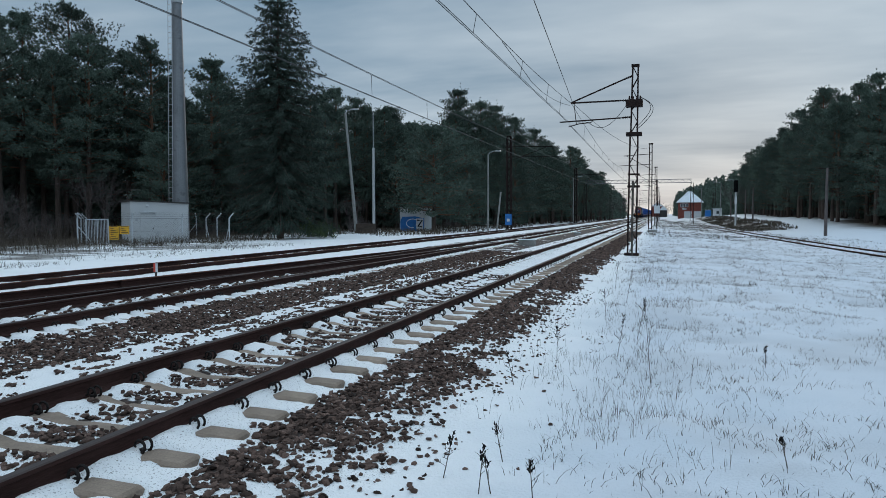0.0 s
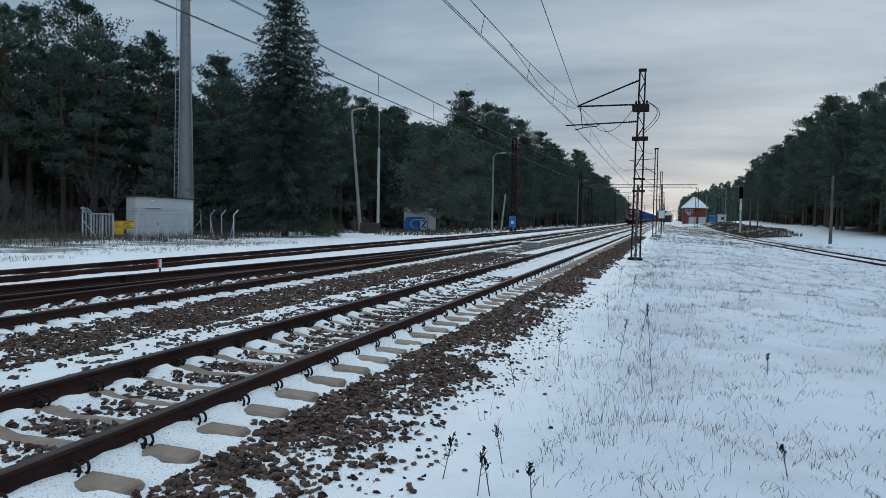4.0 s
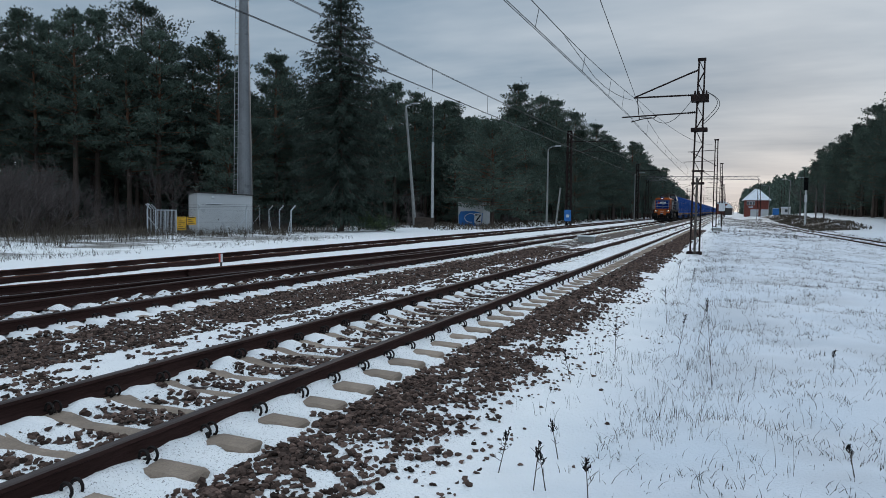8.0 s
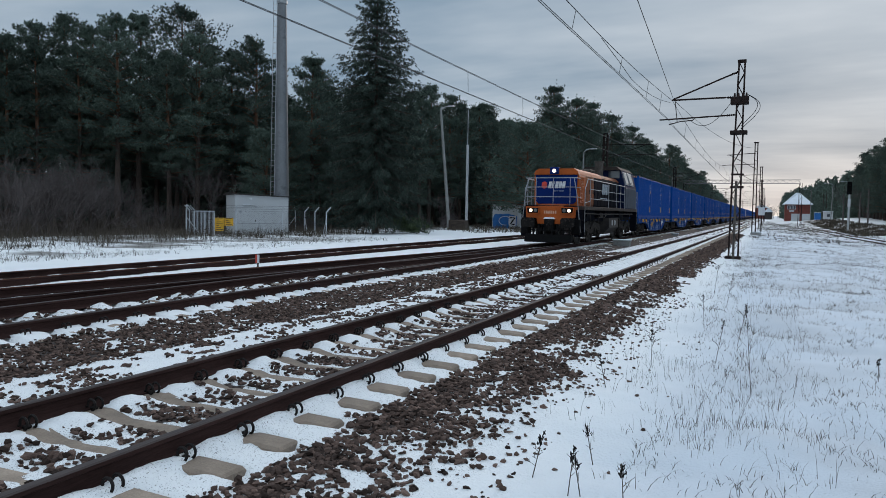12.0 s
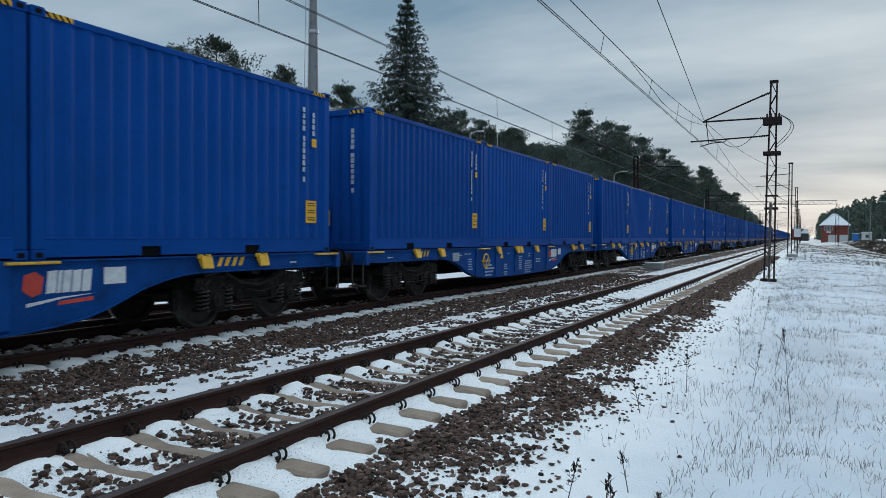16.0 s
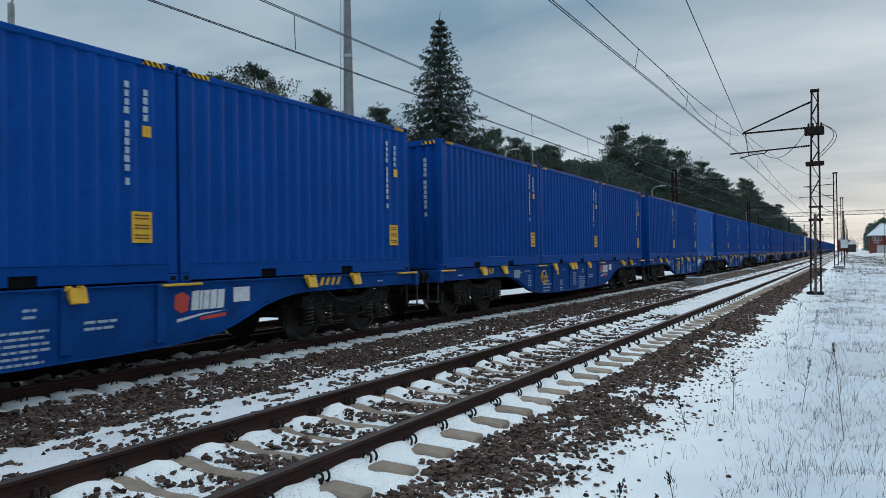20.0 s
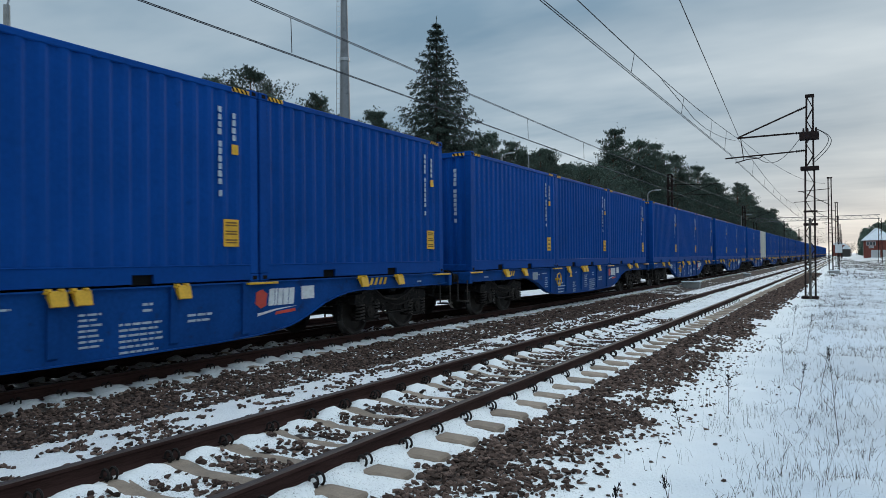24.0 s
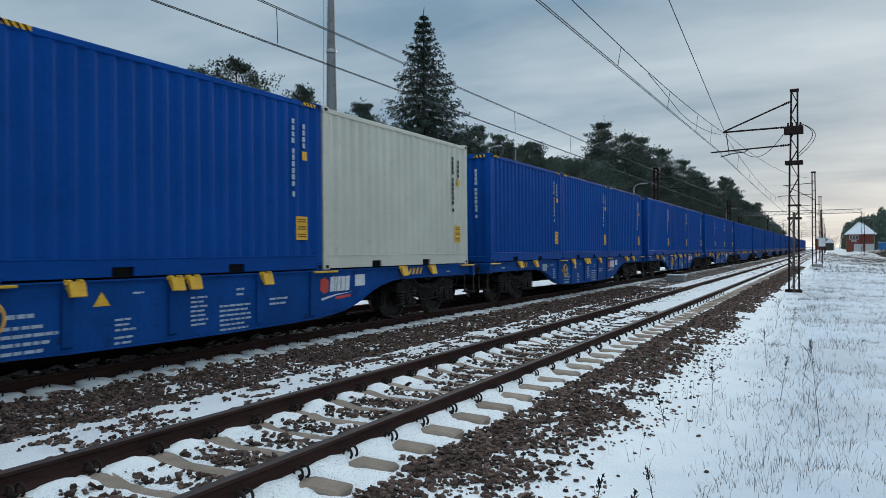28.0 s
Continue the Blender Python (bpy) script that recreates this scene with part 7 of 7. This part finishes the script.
def far_woods(woods):
    """The depth of the forest: simple pines in one mesh, never near the viewer."""
    rng = np.random.default_rng(77)
    cs, outs, tops, touts, bm = [], [], [], [], bmesh.new()
    for x, y, s, _ in woods:
        H = 16.2 * s
        z = gz(x, y)
        for lo, hi, n, big in ((0.0, 0.74 if y < 190 else 1.0, 60, True), (0.5, 1.0, 64 if y < 190 else 1, False)):
            f = rng.uniform(lo, hi, n)
            r = 2.9 * s * np.sqrt(rng.uniform(0.15, 1, n)) * (1 - f ** 2.6) ** 0.5
            az = rng.uniform(0, 2 * math.pi, n)
            (cs if big else tops).append(np.stack([x + r * np.cos(az), y + r * np.sin(az), z + H * (0.08 + 0.90 * f)], -1))
            (outs if big else touts).append(np.stack([np.cos(az) * 0.6, np.sin(az) * 0.6, np.full(n, 0.4)], -1))
        m = 26
        az, r = rng.uniform(0, 2 * math.pi, m), rng.uniform(0, 2.6, m)
        cs.append(np.stack([x + r * np.cos(az), y + r * np.sin(az), z + rng.uniform(0.1, 3.4, m)], -1))
        outs.append(np.tile([0, 0, 0.5], (m, 1)))
        tube(bm, (x, y, z - 0.2), (x, y, z + H * 0.9), 0.2, 0.06, n=4, caps=False)
    V, F = spikes(rng, np.concatenate(cs), np.concatenate(outs), 6, 1.1, 0.55, 0.8)
    V2, F2 = spikes(rng, np.concatenate(tops), np.concatenate(touts), 12, 0.62, 0.19, 0.8)
    V, F = np.concatenate([V, V2]), np.concatenate([F, F2 + len(V)])
    tagged(arrays_object("woodland", V, F, "needles"), "dense dark pine wood behind the first trees", "woods", kind="stuff")
    tagged(part("woodland_trunks", bm, "bark"), "close brown pine trunks inside the wood", "woods", kind="stuff")


def forest():
    rng = random.Random(17)
    srcs = [pine(101, 17.5, 3.4, 0.28), pine(102, 17.0, 3.5, 0.20), pine(103, 18.5, 3.2, 0.38), pine(104, 16.0, 3.5, 0.12), pine(105, 18.0, 3.3, 0.30), pine(106, 15.0, 3.5, 0.08)]
    used = set()
    woods = []
    edge = [(-95, 18), (-72, 36), (-56, 45), (-48, 52), (-43, 62), (-38.5, 74), (-35.5, 88), (-31.5, 101), (-27, 116), (-23.5, 138), (-20.5, 165), (-19.5, 200), (-19, 250), (-20, 320), (-21, 420)]
    heights = [1.12, 1.12, 1.08, 0.97, 0.90, 0.95, 0.88, 0.90, 1.0, 0.95, 0.93, 0.86, 0.8, 0.75, 0.7]
    spots = []
    wood_edge(rng, spots, woods, edge, heights, 1, 7, 2.6)
    edge = [(75, 50), (44, 74), (27, 94), (23.5, 108), (22.5, 122), (22.5, 156), (24.5, 200), (24.5, 250), (21, 300), (15, 352), (12, 430), (9, 560)]
    heights = [0.92, 0.97, 1.03, 1.06, 1.05, 1.03, 1.05, 0.95, 0.95, 0.95, 0.95, 0.95]
    wood_edge(rng, spots, woods, edge, heights, -1, 5, 3.3)
    rng.shuffle(spots)
    place_copies(srcs, spots, used)
    far_woods(woods)
    # the spruce, a broad pine before the wood, and single tall pines
    sp = spruce_tree(7, 20.8, 3.5)
    sp.matrix_basis = pose(-28.5, 51.6, gz(-28.5, 51.6))
    tall = [pine(131, 20.0, 4.3, 0.14, 1.7, name="broad_pine", label="tall broad-crowned pine standing above the wood"), pine(132, 19.0, 4.0, 0.16, 1.6, name="broad_pine", label="tall broad-crowned pine standing above the wood")]
    place_copies(tall, [(-30.0, 109.5, 1.06, 20), (-27.6, 113.5, 1.04, 200), (-26.4, 119, 1.0, 90), (-24.4, 125, 0.98, 300), (-22.9, 137, 0.90, 150), (-21.4, 150, 0.84, 30)], set())
    old = pine(133, 20.6, 5.4, 0.34, 1.15, name="old_pine", label="old pine with a wide layered crown and bare orange trunk")
    old.matrix_basis = pose(-50.6, 54.4, gz(-50.6, 54.4))
    for k, (x, y, h, r) in enumerate(((-43.8, 56.0, 17.6, 3.3), (-40.0, 60.0, 16.4, 3.0))):
        p = pine(134 + k, h, r, 0.3, 1.0)
        p.matrix_basis = pose(x, y, gz(x, y))
    wide = pine(140, 11.2, 5.2, 0.17, 1.6, name="broad_young_pine", label="broad bushy pine beside the painted hut")
    wide.matrix_basis = pose(-24.4, 78.6, gz(-24.4, 78.6))
    young = pine(120, 11.5, 3.6, 0.05, 1.3, name="young_pine", label="broad young pine in front of the wood")
    used2 = set()
    place_copies([young], [(-29.2, 90.0, 0.95, 40), (-24.5, 94, 1.0, 140), (-31.5, 86, 0.85, 250), (-21, 108, 0.95, 10), (-37.5, 61, 0.8, 70), (-39.5, 52, 0.75, 30), (-40, 56, 0.85, 220)], used2)
    # small green juniper at the foot of the spruce
    jr = np.random.default_rng(5)
    j = thing("juniper_bush", pose(-25.4, 51.5, gz(-25.4, 51.5)), "low yellow-green evergreen bush", "shrub")
    c = jr.normal(size=(160, 3)) * np.array([0.75, 0.75, 0.35]) + np.array([0, 0, 0.6])
    V, F = spikes(jr, c, np.tile([0, 0, 0.6], (160, 1)), 9, 0.38, 0.06, 0.6)
    arrays_object("foliage", V, F, "green", j)
    # leafless shrubs and saplings along the wood
    sh = [bare_tree(31, 3.6, 0.85, "bare_shrub", "leafless brown shrub before the wood"), bare_tree(32, 3.0, 0.85, "bare_shrub", "leafless brown shrub before the wood"),
          bare_tree(33, 8.5, 0.10, "bare_sapling", "slim leafless birch sapling", stems=2, cat="tree")]
    us = set()
    spots = [(-41.5, 33.5, 1.95, 0), (-43.5, 37.5, 2.0, 70), (-40.2, 42, 0.9, 0), (-46, 40.5, 2.1, 100), (-47.5, 34.0, 2.15, 200), (-44, 44, 1.0, 20), (-39.5, 29.5, 1.5, 60), (-43, 30.0, 2.0, 160), (-40.8, 31.5, 1.8, 300), (-45.5, 36.5, 2.05, 120), (-44.5, 33.0, 0.8, 20), (-42.5, 35.5, 1.7, 240)]
    for k in range(26):
        f = k / 25
        y = 50 + 70 * f
        x = float(np.interp(y, [45, 62, 88, 116, 138], [-44, -37.5, -33, -25.5, -22.5])) + rng.uniform(-2, 2.5)
        spots.append((x, y, rng.uniform(0.4, 0.8), rng.uniform(0, 360)))
    for k in range(14):
        y = 85 + k * 11
        spots.append((float(np.interp(y, [85, 130, 240], [38, 28, 24.5])) + rng.uniform(-2, 1), y, rng.uniform(0.5, 1.1), rng.uniform(0, 360)))
    place_copies(sh[:2], spots, us)
    place_copies(sh[2:], [(-45.5, 50.5, 0.9, 0), (-41.5, 55, 0.8, 80), (-38.6, 44.2, 0.75, 150), (-36.5, 60.5, 0.8, 210), (-31.5, 72, 0.6, 30), (-27.0, 96, 0.7, 100), (27.5, 96, 0.7, 10), (26, 118, 0.75, 200)], us)
    # leafless trees far down the line on both sides
    far = bare_tree(41, 11, 0.16, "bare_tree", "leafless tree far down the line", stems=3, cat="tree")
    place_copies([far], [(-17, 235, 0.9, 0), (-16, 255, 0.85, 90), (-17.5, 215, 0.8, 30), (-15, 285, 0.9, 140), (24.5, 190, 1.0, 0), (24, 230, 1.0, 60), (23, 262, 1.1, 120), (-14, 320, 0.9, 77), (26, 168, 0.9, 10), (1.5, 560, 1.1, 20), (4, 575, 0.9, 50), (-3.5, 590, 1.0, 90), (6.5, 540, 1.0, 10), (3.2, 470, 0.6, 130)], set())


forest()


# ---- ballast stones ----
def stones(name, label, x0, x1, y0, y1, per_m2, r0, r1, seed, floor=0.0):
    """Loose angular stones where the snow is bare, in one mesh."""
    rng = np.random.default_rng(seed)
    n = int((x1 - x0) * (y1 - y0) * per_m2)
    x, y = rng.uniform(x0, x1, n), rng.uniform(y0, y1, n)
    p = np.maximum(stony(x, y), floor)
    ph = (y - SLEEPER0) / 0.6
    on_sleeper = (np.abs(ph - np.round(ph)) < 0.21) & (np.abs(x - TRACK1) < 1.27)
    keep = (rng.uniform(size=n) < p) & ~(on_sleeper & (rng.uniform(size=n) > 0.03))
    x, y = x[keep], y[keep]
    z = ground_z(x, y)
    n = len(x)
    r = rng.uniform(r0, r1, n)
    t = (1 + 5 ** 0.5) / 2
    V = np.array([(-1, t, 0), (1, t, 0), (-1, -t, 0), (1, -t, 0), (0, -1, t), (0, 1, t), (0, -1, -t), (0, 1, -t), (t, 0, -1), (t, 0, 1), (-t, 0, -1), (-t, 0, 1)]) / math.sqrt(1 + t * t)
    F = np.array([(0, 11, 5), (0, 5, 1), (0, 1, 7), (0, 7, 10), (0, 10, 11), (1, 5, 9), (5, 11, 4), (11, 10, 2), (10, 7, 6), (7, 1, 8), (3, 9, 4), (3, 4, 2), (3, 2, 6), (3, 6, 8), (3, 8, 9), (4, 9, 5), (2, 4, 11), (6, 2, 10), (8, 6, 7), (9, 8, 1)])
    q = rng.normal(size=(n, 4))
    q /= np.linalg.norm(q, axis=1, keepdims=True)
    w, a, b, c = q.T
    Rm = np.stack([np.stack([1 - 2 * (b * b + c * c), 2 * (a * b - c * w), 2 * (a * c + b * w)], -1), np.stack([2 * (a * b + c * w), 1 - 2 * (a * a + c * c), 2 * (b * c - a * w)], -1),
                   np.stack([2 * (a * c - b * w), 2 * (b * c + a * w), 1 - 2 * (a * a + b * b)], -1)], 1)
    pts = V[None] * rng.uniform(0.42, 1.3, (n, 12, 1)) * rng.uniform(0.65, 1.45, (n, 1, 3))
    pts = np.einsum("nij,nkj->nki", Rm, pts) * np.array([1.1, 1.1, 0.72])
    pts = pts * r[:, None, None] + np.stack([x, y, z + r * 0.35], -1)[:, None]
    faces = (F[None] + 12 * np.arange(n)[:, None, None]).reshape(-1, 3)
    ob = arrays_object(name, pts.reshape(-1, 3), faces, "stone")
    tagged(ob, label, "ballast", kind="stuff")


stones("ballast_stones", "loose brown ballast stones on the shoulder of the track", -3.3, -0.9, 2.0, 11.0, 900, 0.011, 0.031, 1)
stones("ballast_stones", "scattered stones on the snow beside the track", -2.5, -1.5, 2.2, 18.0, 190, 0.008, 0.024, 2, floor=0.30)
stones("ballast_stones", "few small stones strewn on the snow", -1.6, -0.8, 2.2, 12.0, 6, 0.008, 0.022, 12, floor=0.5)
stones("ballast_stones", "brown ballast stones showing between the sleepers", -4.95, -3.62, 2.2, 20.0, 520, 0.012, 0.032, 3)
stones("ballast_stones", "brown ballast stones between the two lines", -8.15, -5.1, 3.0, 14.0, 620, 0.013, 0.031, 4)
stones("ballast_stones", "brown ballast stones on the farther shoulder", -3.2, -1.2, 11.0, 30.0, 360, 0.020, 0.040, 5)
stones("ballast_stones", "brown ballast stones on the distant shoulder", -3.1, -1.5, 30.0, 75.0, 170, 0.03, 0.055, 9)
stones("ballast_stones", "brown ballast stones between the two lines farther on", -8.1, -5.1, 14.0, 34.0, 230, 0.022, 0.040, 6)
stones("ballast_stones", "dark ballast stones under the train's line", -12.5, -8.1, 4.0, 24.0, 120, 0.025, 0.042, 7)

stones("ballast_stones", "loose brown ballast stones back along the shoulder", -3.2, -1.3, -7.0, 2.0, 420, 0.014, 0.034, 21)
stones("ballast_stones", "brown ballast stones between the sleepers farther back", -4.95, -3.62, -7.0, 2.2, 300, 0.014, 0.034, 22)
stones("ballast_stones", "brown ballast stones between the lines farther back", -8.1, -5.1, -7.0, 3.0, 260, 0.016, 0.034, 23)


# ---- grass and weeds ----
def blades(name, label, spots, h0, h1, width, per, lean, seed, mat="straw", cat="grass"):
    rng = np.random.default_rng(seed)
    n = len(spots)
    c = np.repeat(spots, per, 0) + rng.normal(size=(n * per, 2)) * 0.05
    z = ground_z(c[:, 0], c[:, 1]) - 0.02
    h = rng.uniform(h0, h1, len(c))
    d = rng.normal(size=(len(c), 2)) * lean
    side = rng.uniform(0, 2 * math.pi, len(c))
    sx, sy = np.cos(side) * width, np.sin(side) * width
    b0 = np.stack([c[:, 0] - sx, c[:, 1] - sy, z], -1)
    b1 = np.stack([c[:, 0] + sx, c[:, 1] + sy, z], -1)
    m0 = np.stack([c[:, 0] - sx * 0.8 + d[:, 0] * h * 0.4, c[:, 1] - sy * 0.8 + d[:, 1] * h * 0.4, z + h * 0.6], -1)
    m1 = np.stack([c[:, 0] + sx * 0.8 + d[:, 0] * h * 0.4, c[:, 1] + sy * 0.8 + d[:, 1] * h * 0.4, z + h * 0.6], -1)
    tip = np.stack([c[:, 0] + d[:, 0] * h, c[:, 1] + d[:, 1] * h, z + h * 0.95], -1)
    V = np.stack([b0, b1, m1, m0, tip], 1).reshape(-1, 3)
    k = 5 * np.arange(len(c))[:, None]
    F = np.concatenate([k + [0, 1, 2], k + [0, 2, 3], k + [3, 2, 4]])
    tagged(arrays_object(name, V, F, mat), label, cat, kind="stuff")


def scatter(seed, n, x0, x1, y0, y1, clump, power=1.0, drift=None):
    """Points gathered where a patchy field is high."""
    rng = np.random.default_rng(seed)
    x = rng.uniform(x0, x1, n) if drift is None else rng.normal(drift, (x1 - x0) / 4, n)
    y = y0 + (y1 - y0) * rng.uniform(0, 1, n) ** power
    keep = fbm(x, y, clump, seed) > 0.5 + rng.normal(size=n) * 0.10
    return np.stack([x[keep], y[keep]], -1)


blades("snow_grass", "sparse dry grass blades poking through the snow", scatter(51, 20000, -1.0, 13.0, 2.3, 42, 0.9, 1.5), 0.025, 0.105, 0.0026, 5, 0.6, 1)
blades("snow_grass", "sparse dry grass blades farther across the snow", scatter(52, 8000, -1.6, 16.0, 14, 80, 1.5, 0.75), 0.04, 0.16, 0.0042, 5, 0.45, 2)
blades("snow_grass", "taller dry grass along the foot of the ballast", scatter(53, 1900, -1.6, 0.9, 5.5, 38, 0.8, 1.1, -0.45), 0.05, 0.22, 0.0016, 4, 0.34, 3)
blades("snow_grass", "short dry grass far across the snowy field", scatter(59, 9000, -1.4, 12, 60, 210, 3.5, 0.9), 0.08, 0.24, 0.012, 4, 0.4, 9)
blades("dry_reeds", "brown dry grass before the fence and the wood", scatter(54, 6500, -44, -27.5, 20, 62, 3.0), 0.15, 0.62, 0.009, 3, 0.25, 4)
blades("dry_reeds", "thin dry grass on the snow before the fence", scatter(60, 3800, -31, -21.0, 10, 44, 2.2), 0.05, 0.22, 0.006, 3, 0.45, 10)
blades("dry_reeds", "brown dry grass along the forest foot", scatter(55, 5000, -36, -20, 62, 120, 4.0), 0.2, 0.6, 0.016, 3, 0.25, 5)
blades("dry_reeds", "brown dry grass bank on the far field", scatter(56, 9000, 10.0, 17, 104, 225, 5.0), 0.15, 0.5, 0.03, 3, 0.35, 6)
blades("dry_reeds", "tall dead undergrowth under the trees", scatter(58, 5200, -52, -36, 22, 75, 3.0), 0.5, 1.5, 0.014, 3, 0.3, 8, "stalk")
blades("dry_weeds", "dark dry weed stems round the shed", scatter(57, 2600, -39.0, -28.3, 26, 53, 2.0), 0.2, 0.85, 0.007, 2, 0.14, 7, "stalk")


def weed(x, y, h, seed, head, label):
    rng = random.Random(seed)
    w = thing("dead_weed", pose(x, y, gz(x, y)), label, "weed", "dead weeds in the snow")
    bm = bmesh.new()
    lean = Vector((rng.uniform(-0.25, 0.25), rng.uniform(-0.1, 0.1), 1)).normalized()
    top = lean * h
    tube(bm, (0, 0, -0.03), top, 0.0045, 0.0025, n=4)
    for k in range(6):
        f = rng.uniform(0.25, 0.95)
        p = lean * h * f
        e = Vector((rng.gauss(0, 1), rng.gauss(0, 1), rng.uniform(0.5, 1.6))).normalized() * h * rng.uniform(0.10, 0.26)
        tube(bm, p, p + e, 0.0025, 0.0012, n=3)
        if head > 1:
            for q in range(3):
                e2 = e + Vector((rng.gauss(0, 1), rng.gauss(0, 1), rng.uniform(0.3, 1))).normalized() * h * 0.08
                tube(bm, p + e * 0.6, p + e2, 0.002, 0.001, n=3)
    tagged(part("stem", bm, "stalk", w), kind="stuff")
    if head:
        bm = bmesh.new()
        for k in range(20):
            f = rng.uniform(0.72, 1.02)
            p = lean * h * f + Vector((rng.gauss(0, 1), rng.gauss(0, 1), 0)) * 0.010
            tube(bm, p, p + Vector((rng.gauss(0, 0.008), rng.gauss(0, 0.008), 0.018)), 0.0055, 0.003, n=4)
        tagged(part("seed_head", bm, "black", w, "dark dry seed head"), kind="stuff")


for wx, wy, wh, hd, lb in ((-1.10, 4.46, 0.30, 1, "dead weed stalk with a dark seed head"), (-1.02, 4.49, 0.24, 1, "dead weed stalk with a dark seed head"), (-1.13, 5.38, 0.30, 1, "dead weed stalk with a dark seed head"),
                           (-1.42, 4.75, 0.32, 2, "branching pale dead weed"), (-0.10, 8.34, 0.98, 2, "tall leaning dark dead weed"), (-0.72, 4.3, 0.30, 2, "branching pale dead weed"), (-1.5, 7.7, 0.35, 2, "branching dead weed by the ballast"),
                           (-0.55, 9.8, 0.55, 2, "branching dead weed by the ballast"), (-0.35, 11.3, 0.6, 2, "branching dead weed by the ballast"), (-0.9, 12.8, 0.6, 2, "branching dead weed by the ballast"),
                           (0.85, 5.5, 0.22, 2, "small dead weed in the open snow"), (0.3, 4.2, 0.2, 2, "small dead weed in the open snow"), (1.2, 9.5, 0.25, 2, "small dead weed in the open snow"),
                           (-1.25, 9.2, 0.45, 2, "branching dead weed by the ballast"), (-0.7, 15.5, 0.7, 2, "branching dead weed by the ballast"), (-1.1, 18.5, 0.7, 2, "branching dead weed by the ballast")):
    weed(wx, wy, wh, int(wx * 100 + wy * 1000), hd, lb)


# ---- what moves ----
def motions():
    for ob, off in MOVING:
        rows = train_rows(off)
        if ob.name.startswith("shipping_container"):
            rows = [(t, m @ Matrix.Translation((0, 0, 1.157))) for t, m in rows]
        walk(ob, rows)


motions()
